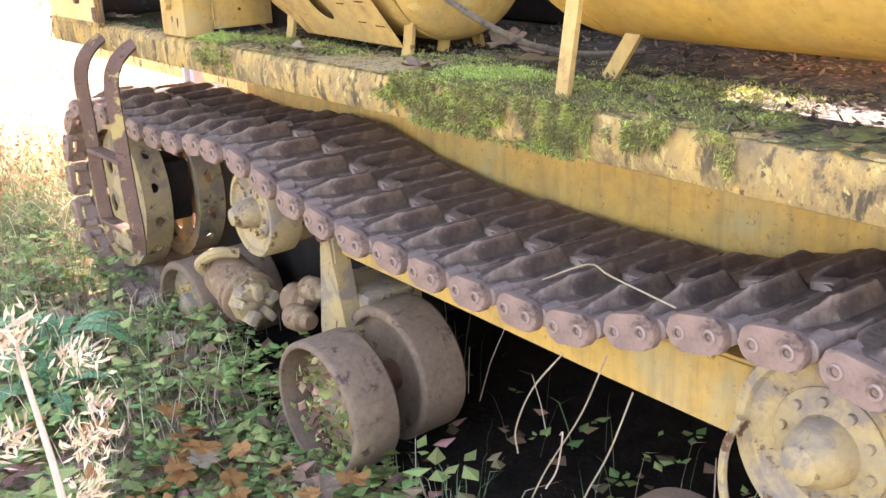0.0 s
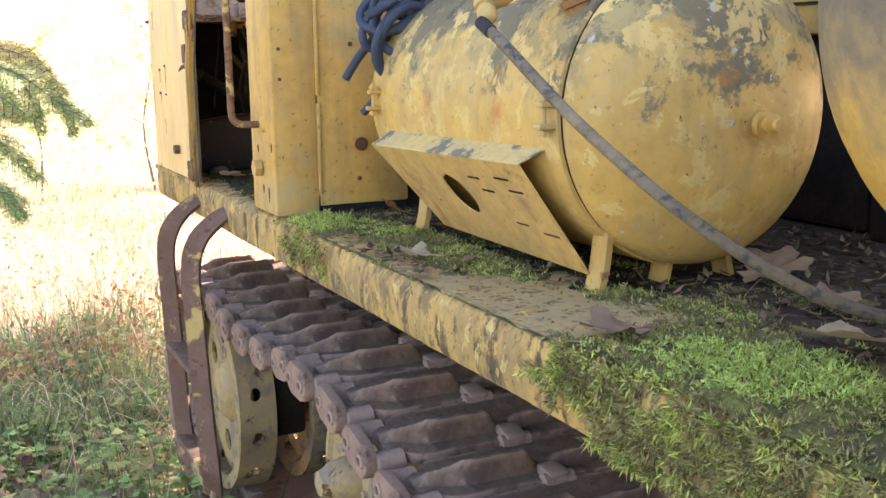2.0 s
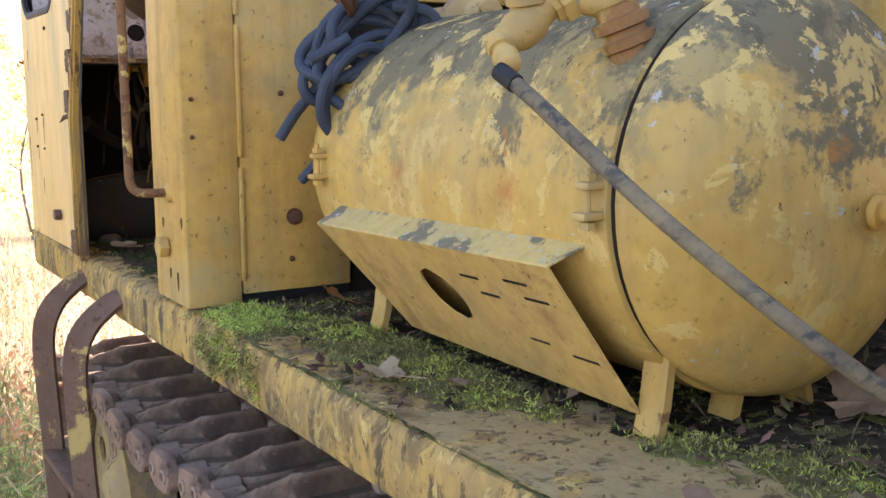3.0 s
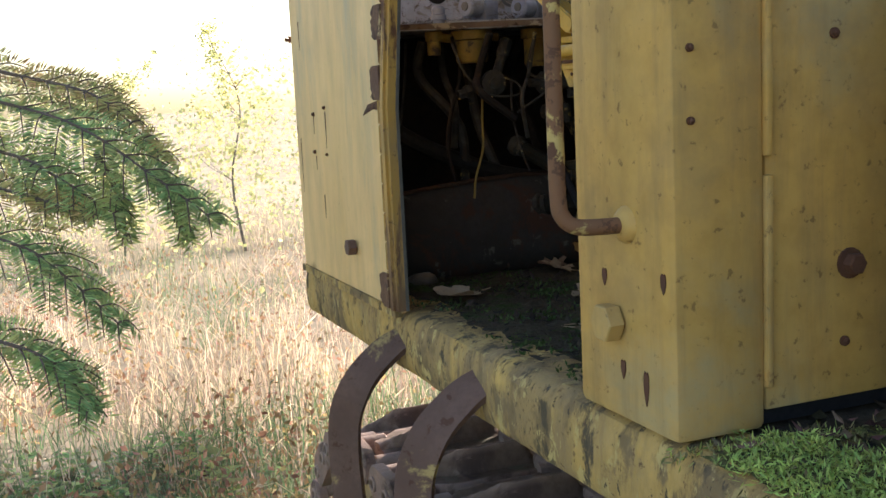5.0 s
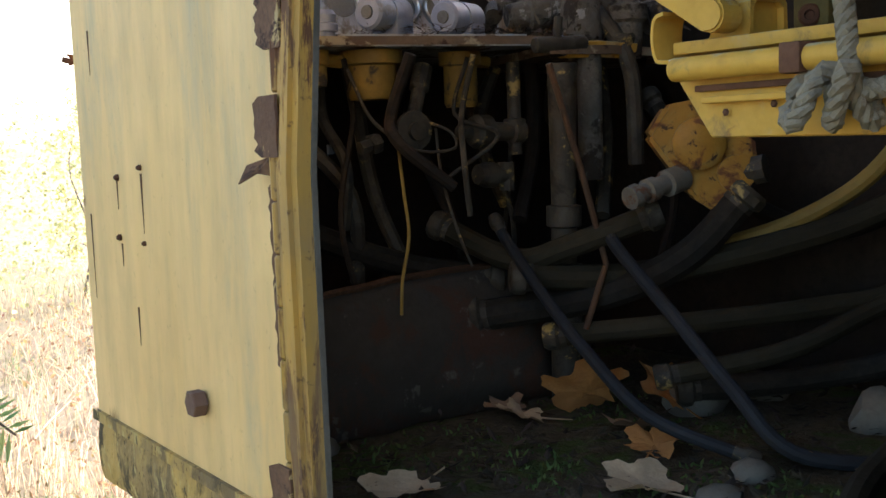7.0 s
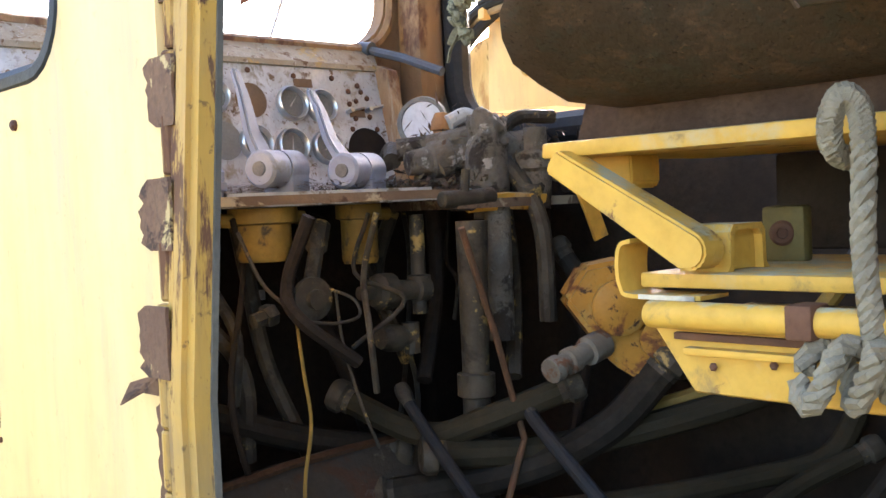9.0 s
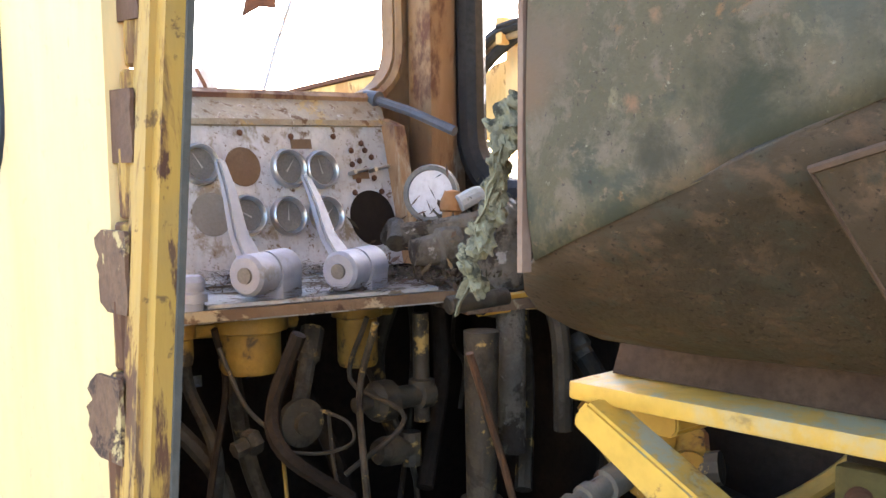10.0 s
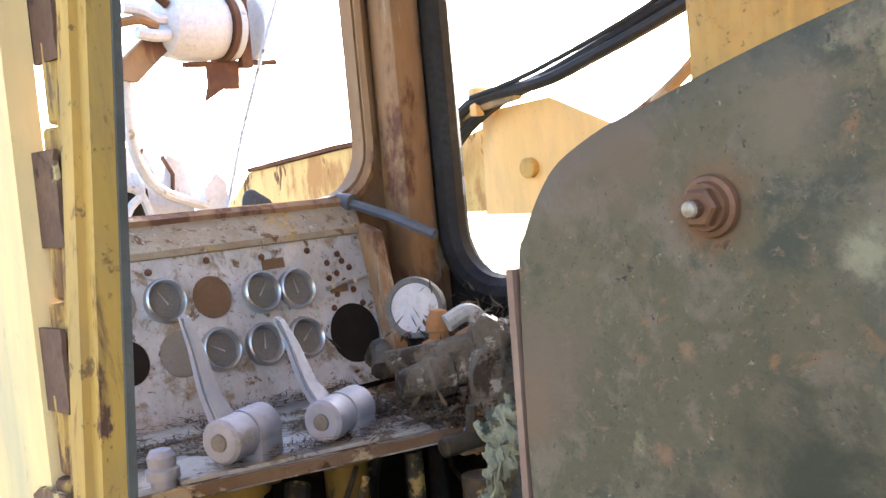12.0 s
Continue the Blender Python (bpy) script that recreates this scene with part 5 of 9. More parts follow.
for x, y, z, tip in ((0.274, 5.082, 1.833, (0.276, 5.128, 1.955)), (0.386, 5.070, 1.829, (0.383, 5.125, 1.936))):
    lv = thing("control_lever", "cast aluminium control lever with a round hub", "lever", (x + 0.03, y, 1.805), "levers on the shelf")
    ax = Vector((0.93, 0.36, 0)).normalized()
    c = Vector((x, y, z))
    bm = bmesh.new()
    lathe(bm, c, c + ax, [(0.002, 0.0), (0.0, 0.012), (0.0, 0.019), (0.004, 0.0225), (0.034, 0.0225), (0.036, 0.0205)], 24)
    part("hub", bm, M["alu"], lv)
    bm = bmesh.new()
    b0 = c + ax * 0.036
    lathe(bm, b0, b0 + ax, [(0, 0.0), (0, 0.0235), (0.036, 0.0235), (0.040, 0.019), (0.040, 0)], 24)
    foot = c + ax * 0.056
    box(bm, (-0.019, -0.022, -0.030), (0.019, 0.022, 0.004), 0.004, m=Matrix.Translation(foot) @ Matrix.Rotation(math.atan2(ax.y, ax.x), 4, "Z"))
    part("bearing_block", bm, M["alu"], lv)
    bm = bmesh.new()
    lathe(bm, c - ax * 0.002, c + ax, [(0, 0.0), (0.0, 0.0085), (0.003, 0.009), (0.003, 0)], 14)
    part("hub_bolt", bm, M["dial"], lv)
    bm = bmesh.new()
    root = c + ax * 0.018 + Vector((0, 0.006, 0.012))
    tp = Vector(tip)
    mid = root.lerp(tp, 0.35) + Vector((0, 0.005, -0.006))
    rows = []
    for q, w, t in ((root, 0.034, 0.02), (mid, 0.025, 0.016), (root.lerp(tp, 0.7), 0.019, 0.013), (tp, 0.014, 0.011)):
        rows.append([bm.verts.new(q + ax * (a * w / 2) + Vector((0, b * t / 2, 0))) for a, b in ((-1, -1), (1, -1), (1, 1), (-1, 1))])
    for a, b in zip(rows, rows[1:]):
        for k in range(4):
            bm.faces.new((a[k], a[(k + 1) % 4], b[(k + 1) % 4], b[k]))
    bm.faces.new(rows[0][::-1])
    bm.faces.new(rows[-1])
    bmesh.ops.bevel(bm, geom=list(bm.edges), offset=0.003, segments=2, affect="EDGES")
    part("arm", bm, M["alu"], lv)
bm = bmesh.new()
lathe(bm, (0.225, 5.105, 1.80), (0.225, 5.105, 2), [(0, 0.012), (0.008, 0.012), (0.009, 0.016), (0.018, 0.016), (0.02, 0.013), (0.03, 0.014), (0.036, 0.010), (0.036, 0)], 14)
solo("shelf_fitting", bm, M["alu"], "grey capped fitting standing on the shelf", "fitting")

# horn
horn = thing("horn", "round horn with a pale face and dark rim", "horn", (0.66, 5.22, 1.8))
hc, hn = Vector((0.640, 5.20, 1.905)), Vector((-0.86, -0.50, 0.10)).normalized()
bm = bmesh.new()
lathe(bm, hc - hn * 0.035, hc, [(0, 0), (0, 0.03), (0.012, 0.036), (0.030, 0.040), (0.036, 0.038), (0.035, 0.032), (0.02, 0.03), (0.02, 0)], 32)
part("rim", bm, M["dial"], horn)
bm = bmesh.new()
lathe(bm, hc - hn * 0.006, hc + hn, [(0, 0), (0.0, 0.033), (0.003, 0.032), (0.005, 0.0)], 32)
# Weathered white of the horn face; on lamp and shroud it imitates sunlit glare.
M["whiteface"] = mat("weathered_white_and_glare", (0.55, 0.55, 0.58), (0.48, 0.48, 0.5), 12, 0.6, bump=0.1, layers=[((0.3, 0.22, 0.14), 16, 0.64, 0.72, 0.8)])
part("face", bm, M["whiteface"], horn)
bm = bmesh.new()
cyl(bm, hc + Vector((0.03, 0.03, -0.11)), hc + Vector((0.02, 0.02, -0.03)), 0.014, 10)
part("stem", bm, M["dark"], horn)

# ---- operator seat ----
M["railrust"] = mat("dark_brown_rail_rust", (0.050, 0.030, 0.020), (0.075, 0.045, 0.028), 20, 0.9, bump=0.3, spec=0.05)
M["rodrust"] = mat("light_brown_rusty_rod", (0.24, 0.15, 0.10), (0.18, 0.10, 0.065), 20, 0.8, bump=0.2)
seat = thing("operator_seat", "olive-grey rusty steel seat shell with torn cloth at its edge", "seat", (0.2, 4.25, 1.84))


def seat_x(y, z):
    """The side shell leans and bulges a little."""
    return 0.030 + 0.10 * max(0.0, 1.93 - z) ** 1.3 * 4 + 0.05 * max(0.0, y - 4.43)


TOPS = curve_points([(0, 4.02, 2.14), (0, 4.10, 2.14), (0, 4.22, 2.125), (0, 4.318, 2.102), (0, 4.361, 2.091), (0, 4.396, 2.080), (0, 4.412, 2.075), (0, 4.430, 2.066), (0, 4.440, 2.056), (0, 4.448, 2.043), (0, 4.4525, 2.03), (0, 4.4535, 1.97)], 4)
LOWS = [(4.02, 2.05), (4.12, 2.025), (4.298, 1.967), (4.38, 1.935), (4.4536, 1.905)]


def low_edge(y):
    for (a, za), (b, zb) in zip(LOWS, LOWS[1:]):
        if y <= b:
            return za + (zb - za) * (y - a) / (b - a)
    return LOWS[-1][1]


bm = bmesh.new()
cols = []
for q in TOPS:
    lo = low_edge(q.y)
    col_ = []
    for k in range(13):
        z = q.z + (lo - q.z) * k / 12
        sag = 0.004 * noise.noise(Vector((0, q.y * 9, z * 9)))
        col_.append(bm.verts.new((seat_x(q.y, z) + sag, q.y, z)))
    cols.append(col_)
for a, b in zip(cols, cols[1:]):
    for k in range(12):
        bm.faces.new((a[k], b[k], b[k + 1], a[k + 1]))
ob = part("side_sheet", bm, M["olive"], seat, "olive-grey side sheet with rust blotches")
ob.modifiers.new("thick", "SOLIDIFY").thickness = 0.003
bm = bmesh.new()
rows = []
for i in range(17):
    row = []
    for j, dx in enumerate((0.0, 0.016, 0.034, 0.056, 0.082, 0.110, 0.145, 0.32)):
        y = 4.452 + 0.055 * min(1.0, j / 3) ** 0.7 - 0.02 * max(0, j - 5) - 0.43 * i / 16
        drop = (0.0, 0.16, 0.34, 0.54, 0.74, 0.90, 0.98, 1.0)[j]
        top = low_edge(min(y, 4.4536)) + 0.004
        zz = top + (1.846 - top) * drop
        row.append(bm.verts.new((seat_x(y, top) + 0.004 + dx + 0.003 * noise.noise(Vector((y * 20, zz * 30, 0))), y, zz)))
    rows.append(row)
for a, b in zip(rows, rows[1:]):
    for k in range(7):
        bm.faces.new((a[k], b[k], b[k + 1], a[k + 1]))
M["seatrust"] = mat("brown_rusty_seat_bottom", (0.066, 0.040, 0.022), (0.042, 0.029, 0.018), 9, 0.6, spec=0.15, bump=0.25, layers=[((0.085, 0.050, 0.028), 36, 0.5, 0.68, 0.75), ((0.046, 0.036, 0.023), 60, 0.52, 0.7, 0.6), ((0.11, 0.066, 0.037), 130, 0.64, 0.76, 0.7), ((0.03, 0.02, 0.014), 300, 0.60, 0.72, 0.9)])
ob = part("seat_bottom", bm, M["seatrust"], seat, "brown rusty seat bottom")
ob.modifiers.new("thick", "SOLIDIFY").thickness = 0.004
bm = bmesh.new()
strip(bm, [(0.031, 4.456, 1.90), (0.0335, 4.457, 1.97), (0.0335, 4.456, 2.03)], 0.006, 0.003, (1, 0, 0))
part("edge_flange", bm, M["rodrust"], seat, "rusty bent edge flange")
bm = bmesh.new()
sb = Vector((0.029, 4.372, 2.049))
lathe(bm, sb, sb + Vector((-1, 0, 0)), [(0, 0), (0, 0.0095), (0.0015, 0.009), (0.002, 0.0075), (0.004, 0.007), (0.004, 0)], 20)
cyl(bm, sb - Vector((0.003, 0, 0)), sb - Vector((0.008, 0, 0)), 0.0062, 6, chamfer=0.001)
cyl(bm, sb - Vector((0.007, 0, 0)), sb - Vector((0.0115, 0, 0)), 0.0028, 10, chamfer=0.0006)
M["seatedge"] = mat("worn_rusty_edge", (0.10, 0.052, 0.028), (0.06, 0.038, 0.022), 60, 0.7, bump=0.2)
M["rustbolt"] = mat("bright_rusty_bolt", (0.17, 0.075, 0.035), (0.11, 0.055, 0.03), 60, 0.5, 0.3, bump=0.15, bump_scale=150)
part("seat_bolt", bm, M["rustbolt"], seat, "rusty bolt with washer")
bm = bmesh.new()
lathe(bm, sb - Vector((0.0108, 0, 0)), sb - Vector((0.02, 0, 0)), [(0, 0), (0, 0.0027), (0.0012, 0.0022), (0.0017, 0.001), (0.0018, 0)], 12)
M["studtip"] = mat("worn_bare_stud", (0.36, 0.29, 0.22), (0.24, 0.17, 0.11), 220, 0.45, 0.4, bump=0.1)
part("stud_tip", bm, M["studtip"], seat, "bare worn stud tip")
bm = bmesh.new()
slab(bm, [(0.185, 4.520, 1.850), (0.185, 4.02, 1.850), (0.180, 4.02, 1.8225), (0.180, 4.525, 1.8225)], (0.15, 0, 0))
part("seat_rail", bm, M["railrust"], seat, "rusty seat rail")
bm = bmesh.new()
slab(bm, [(0.027, 4.318, 1.945), (0.027, 4.06, 2.02), (0.080, 4.06, 1.866), (0.078, 4.297, 1.872)], (0.005, 0, 0))
bmesh.ops.bevel(bm, geom=list(bm.edges), offset=0.001, segments=1, affect="EDGES")
part("hip_plate", bm, M["seatrust"], seat, "dark brown plate with a rusty edge")
bm = bmesh.new()
tube(bm, [(0.028, 4.06, 2.02), (0.028, 4.318, 1.945), (0.079, 4.297, 1.872)], 0.0018, 6)
part("hip_plate_edge", bm, M["seatedge"], seat)
M["cloth"] = mat("torn_green_grey_cloth", (0.25, 0.215, 0.13), (0.13, 0.11, 0.07), 70, 0.9, spec=0.1, bump=0.6, bump_scale=160, layers=[((0.05, 0.045, 0.03), 80, 0.54, 0.66, 0.9)])
CL0, CL1 = Vector((0.040, 4.469, 1.975)), Vector((0.050, 4.513, 1.888))
for k in range(15):
    bm = bmesh.new()
    c = CL0.lerp(CL1, k / 14) + Vector((random.uniform(-0.002, 0.004), random.uniform(-0.004, 0.004), 0))
    bmesh.ops.create_icosphere(bm, subdivisions=3, radius=1.0, matrix=Matrix.Translation(c) @ Matrix.Rotation(random.uniform(-0.9, 0.1), 4, "X") @ Matrix.Diagonal((0.004, random.uniform(0.0025, 0.006), random.uniform(0.005, 0.010), 1)))
    for v in bm.verts:
        v.co += (v.co - c) * (0.9 * noise.fractal(v.co * 220 + Vector((k, 0, 0)), 1.0, 2.0, 3))
    part("cloth_shred", bm, M["cloth"], seat, "torn crumpled grey-green cloth")
for k in range(9):
    bm = bmesh.new()
    c = CL0.lerp(CL1, (k + 0.5) / 9)
    pts = [c + Vector((random.uniform(-0.003, 0.003), 0.003 * q + random.uniform(-0.003, 0.003), -0.007 * q)) for q in range(4)]
    strip(bm, curve_points(pts, 4), random.uniform(0.001, 0.004), 0.001, (random.uniform(0.4, 1), random.uniform(-1, 0.6), random.uniform(-0.5, 0.5)))
    part("cloth_thread", bm, M["cloth"], seat)

# ---- seat stand ----
M["lockpaint"] = mat("dull_olive_yellow_paint", (0.13, 0.10, 0.03), (0.08, 0.06, 0.025), 20, 0.7, bump=0.2)
stand = thing("seat_stand", "bright yellow steel seat stand with brackets and worn edges", "seat stand", (0.2, 4.3, 1.29))
M["bright"] = mat("bright_ochre_paint", (0.57, 0.315, 0.046), (0.49, 0.28, 0.05), 7, 0.5, bump=0.08, layers=[((0.16, 0.08, 0.035), 14, 0.64, 0.72, 0.85), ((0.40, 0.30, 0.15), 9, 0.60, 0.80, 0.5), ((0.24, 0.15, 0.05), 28, 0.56, 0.78, 0.6), ((0.36, 0.32, 0.20), 24, 0.72, 0.86, 0.7, "up")])
bm = bmesh.new()
box(bm, (0.150, 4.03, 1.8105), (0.36, 4.534, 1.8215), 0.002)
part("top_plate", bm, M["bright"], stand)
bm = bmesh.new()
slab(bm, [(0.19, 4.530, 1.8105), (0.19, 4.522, 1.805), (0.19, 4.520, 1.790), (0.19, 4.514, 1.787), (0.19, 4.490, 1.787), (0.19, 4.486, 1.791), (0.19, 4.486, 1.8105)], (0.035, 0, 0))
bmesh.ops.bevel(bm, geom=list(bm.edges), offset=0.0015, segments=2, affect="EDGES")
part("gusset", bm, M["bright"], stand)
bm = bmesh.new()
box(bm, (0.150, 4.03, 1.7215), (0.34, 4.452, 1.731), 0.0015)
part("lower_plate", bm, M["bright"], stand)
bm = bmesh.new()
strip(bm, curve_points([(0.156, 4.452, 1.7525), (0.156, 4.461, 1.749), (0.156, 4.4635, 1.735), (0.156, 4.461, 1.7215), (0.156, 4.452, 1.7165), (0.156, 4.40, 1.7165)], 4), 0.032, 0.0028, (1, 0, 0))
part("hook_strip", bm, M["bright"], stand)
bm = bmesh.new()
strip(bm, [(0.1395, 4.446, 1.7165), (0.1395, 4.425, 1.7162), (0.1395, 4.404, 1.7162)], 0.0030, 0.0012, (0, 0, 1))
part("worn_edge", bm, M["chrome"], stand, "bare worn silvery edge")
# lever arm with a rounded lower end
bm = bmesh.new()
low = [(0.136, 4.4055 + 0.0125 * math.cos(radians(a_)), 1.7460 + 0.0125 * math.sin(radians(a_))) for a_ in range(122, 322, 20)]
slab(bm, [(0.136, 4.5195, 1.8005), (0.136, 4.5165, 1.8085), (0.136, 4.509, 1.8155)] + low, (0.024, 0, 0))
bmesh.ops.bevel(bm, geom=list(bm.edges), offset=0.002, segments=2, affect="EDGES")
part("lever_arm", bm, M["bright"], stand, "thick yellow lever arm")
# open channel bracket: two legs, a top and a recessed back
bm = bmesh.new()
slab(bm, [(0.166, 4.396, 1.731), (0.169, 4.396, 1.735), (0.170, 4.396, 1.756), (0.174, 4.396, 1.761), (0.208, 4.396, 1.761), (0.212, 4.396, 1.756), (0.213, 4.396, 1.735), (0.217, 4.396, 1.731), (0.209, 4.396, 1.731), (0.208, 4.396, 1.753), (0.204, 4.396, 1.757), (0.178, 4.396, 1.757), (0.174, 4.396, 1.753), (0.173, 4.396, 1.731)], (0, 0.036, 0))
part("bracket", bm, M["bright"], stand)
bm = bmesh.new()
box(bm, (0.1725, 4.402, 1.7315), (0.209, 4.406, 1.758))
part("bracket_web", bm, M["bright"], stand)
bm = bmesh.new()
cyl(bm, (0.119, 4.424, 1.7085), (0.119, 4.03, 1.7085), 0.0085, 16, chamfer=0.0015)
part("pipe_rail", bm, M["bright"], stand)
bm = bmesh.new()
box(bm, (0.1085, 4.311, 1.699), (0.130, 4.327, 1.7185), 0.0015)
part("rail_clip", bm, M["rust"], stand)
bm = bmesh.new()
slab(bm, [(0.132, 4.432, 1.7025), (0.132, 4.03, 1.7025), (0.132, 4.03, 1.656), (0.132, 4.401, 1.6595)], (0.12, 0, 0))
bmesh.ops.bevel(bm, geom=list(bm.edges), offset=0.0012, segments=1, affect="EDGES")
part("apron", bm, M["bright"], stand)
for z_, y_, x_, key_ in ((1.686, 4.403, 0.124, "bright"), (1.6945, 4.412, 0.1275, "rust")):
    bm = bmesh.new()
    box(bm, (x_, 4.03, z_ - 0.0022), (0.1325, y_, z_ + 0.0022), 0.0006)
    part("apron_rib", bm, M[key_], stand)
for y_, z_ in ((4.385, 1.677), (4.345, 1.681), (4.30, 1.674)):
    bm = bmesh.new()
    hexbolt(bm, (0.132, y_, z_), (-1, 0, 0), 0.0028, 0.002, 0)
    part("bolt", bm, M["rust"], stand)
# Near-black boxes painting the dark space behind the stand.
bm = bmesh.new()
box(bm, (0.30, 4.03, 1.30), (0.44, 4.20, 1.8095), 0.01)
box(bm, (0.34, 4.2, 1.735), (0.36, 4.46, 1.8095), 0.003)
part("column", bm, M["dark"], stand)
bm = bmesh.new()
box(bm, (0.262, 4.395, 1.7305), (0.275, 4.428, 1.770), 0.003)
part("lock_block", bm, M["lockpaint"], stand, "dull olive-yellow lock block")
bm = bmesh.new()
lathe(bm, (0.263, 4.412, 1.751), (0.25, 4.405, 1.751), [(0, 0), (0, 0.009), (0.004, 0.009), (0.006, 0.007), (0.006, 0.004), (0.003, 0.0035), (0.003, 0)], 16)
part("lock_knob", bm, M["rust"], stand)

# ---- rope ----
rope = thing("rope", "thick weathered grey twisted rope with a knot", "rope", (0.11, 4.3, 1.6))
M["rope"] = mat("weathered_rope", (0.27, 0.225, 0.155), (0.19, 0.155, 0.105), 40, 0.9, bump=0.5, bump_scale=150)


def twisted(name, pts, r, turns):
    """A laid rope of three strands along a line."""
    pts = [Vector(p) for p in pts]
    n = len(pts)
    whole = None
    for s in range(3):
        line = []
        up = None
        for i, p in enumerate(pts):
            d = (pts[min(i + 1, n - 1)] - pts[max(i - 1, 0)]).normalized()
            if up is None:
                up = d.orthogonal().normalized()
            up = (up - d * up.dot(d)).normalized()
            a = 2 * math.pi * (s / 3 + turns * i / n)
            line.append(p + r * 0.55 * (up * math.cos(a) + d.cross(up) * math.sin(a)))
        bm = bmesh.new()
        tube(bm, line, r * 0.58, 7)
        ob_ = part(name if s == 0 else "strand", bm, M["rope"], rope if s == 0 else whole)
        whole = whole or ob_


twisted("standing_line", curve_points([(0.17, 4.306, 1.795), (0.128, 4.304, 1.800), (0.114, 4.300, 1.816), (0.112, 4.292, 1.829), (0.116, 4.285, 1.822), (0.116, 4.283, 1.80), (0.113, 4.283, 1.75), (0.112, 4.279, 1.71), (0.115, 4.278, 1.69)], 12), 0.0065, 16)
kn = Vector((0.112, 4.29, 1.683))
twisted("knot", [kn + Vector((0.016 * math.sin(2 * a), 0.022 * math.cos(a) * (1 + 0.3 * math.cos(3 * a)), 0.016 * math.sin(3 * a))) for a in [2 * math.pi * k / 60 for k in range(60)]], 0.0065, 12)
twisted("tail", curve_points([kn + Vector((0, -0.01, 0)), kn + Vector((0.01, -0.03, 0.004)), kn + Vector((0.03, -0.06, 0.01)), kn + Vector((0.05, -0.1, 0.0))], 10), 0.0065, 6)

# ---- fittings below the shelf ----
for x, y, r, z0, z1, lab in ((0.304, 5.125, 0.034, 1.722, 1.787, "yellow filter bowl hanging below the shelf"), (0.445, 5.115, 0.024, 1.71, 1.787, "small yellow filter bowl hanging below the shelf"), (0.222, 5.13, 0.014, 1.74, 1.787, "small yellow cup fitting below the shelf")):
    f = thing("filter_bowl", lab, "filter", (x, y, z1), "filters below the shelf")
    bm = bmesh.new()
    lathe(bm, (x, y, z0), (x, y, 9), [(0, 0), (0, r * 0.9), (0.006, r), (z1 - z0 - 0.02, r), (z1 - z0 - 0.018, r * 1.25), (z1 - z0, r * 1.25), (z1 - z0, 0)], 22)
    part("bowl", bm, M["bowlpaint"], f)
    bm = bmesh.new()
    cyl(bm, (x + r, y, z1 - 0.012), (x + r + 0.025, y, z1 - 0.014), 0.009, 10)
    part("port", bm, M["bowlpaint"], f)
M["fit"] = mat("grimy_pipe_fitting", (0.062, 0.053, 0.039), (0.032, 0.028, 0.021), 30, 0.6, bump=0.3, layers=[((0.30, 0.21, 0.07), 24, 0.62, 0.7, 0.6), ((0.03, 0.026, 0.02), 18, 0.5, 0.64, 0.8)])


def fitting(name, label, pieces, at, mt="fit"):
    """A pipe fitting of turned pieces: (from, to, profile)."""
    f = thing(name, label, "fitting", at, "pipe fittings in the cab")
    for a, b, prof, seg, nm in pieces:
        bm = bmesh.new()
        lathe(bm, a, b, prof, seg)
        part(nm, bm, M[mt], f)
    return f


NUT = [(0, 0), (0, 0.012), (0.003, 0.014), (0.012, 0.014), (0.015, 0.012), (0.015, 0.009), (0.03, 0.009), (0.03, 0)]
fitting("relay_valve", "round grimy relay valve with pipe stubs", [
    ((0.312, 5.05, 1.678), (0.305, 4.9, 1.676), [(0, 0), (0, 0.024), (0.004, 0.026), (0.012, 0.026), (0.014, 0.012), (0.022, 0.012), (0.024, 0)], 22, "body"),
    ((0.330, 5.07, 1.69), (0.37, 5.1, 1.76), [(0, 0), (0, 0.010), (0.05, 0.010), (0.055, 0.014), (0.09, 0.014), (0.09, 0)], 10, "pipe_stub"),
    ((0.27, 5.06, 1.665), (0.25, 5.06, 1.66), NUT, 6, "nut")], (0.31, 5.06, 1.66))
fitting("tee_fitting", "grimy tee fitting with clamped stubs", [
    ((0.405, 5.07, 1.675), (0.53, 5.07, 1.672), [(0, 0), (0, 0.009), (0.02, 0.009), (0.022, 0.018), (0.03, 0.024), (0.05, 0.024), (0.056, 0.014), (0.09, 0.013), (0.092, 0.018), (0.11, 0.018), (0.11, 0)], 14, "body"),
    ((0.505, 5.07, 1.64), (0.505, 5.07, 1.8), [(0, 0), (0, 0.010), (0.03, 0.010), (0.032, 0.016), (0.05, 0.016), (0.052, 0.010), (0.13, 0.010), (0.13, 0)], 12, "riser")], (0.47, 5.07, 1.65))
fitting("elbow_fitting", "small grimy elbow fitting", [
    ((0.435, 5.07, 1.615), (0.5, 5.07, 1.61), [(0, 0), (0, 0.014), (0.012, 0.018), (0.03, 0.018), (0.032, 0.011), (0.05, 0.012), (0.05, 0)], 12, "body"),
    ((0.487, 5.07, 1.59), (0.487, 5.07, 1.7), [(0, 0), (0, 0.012), (0.04, 0.012), (0.04, 0)], 10, "riser")], (0.46, 5.07, 1.6))
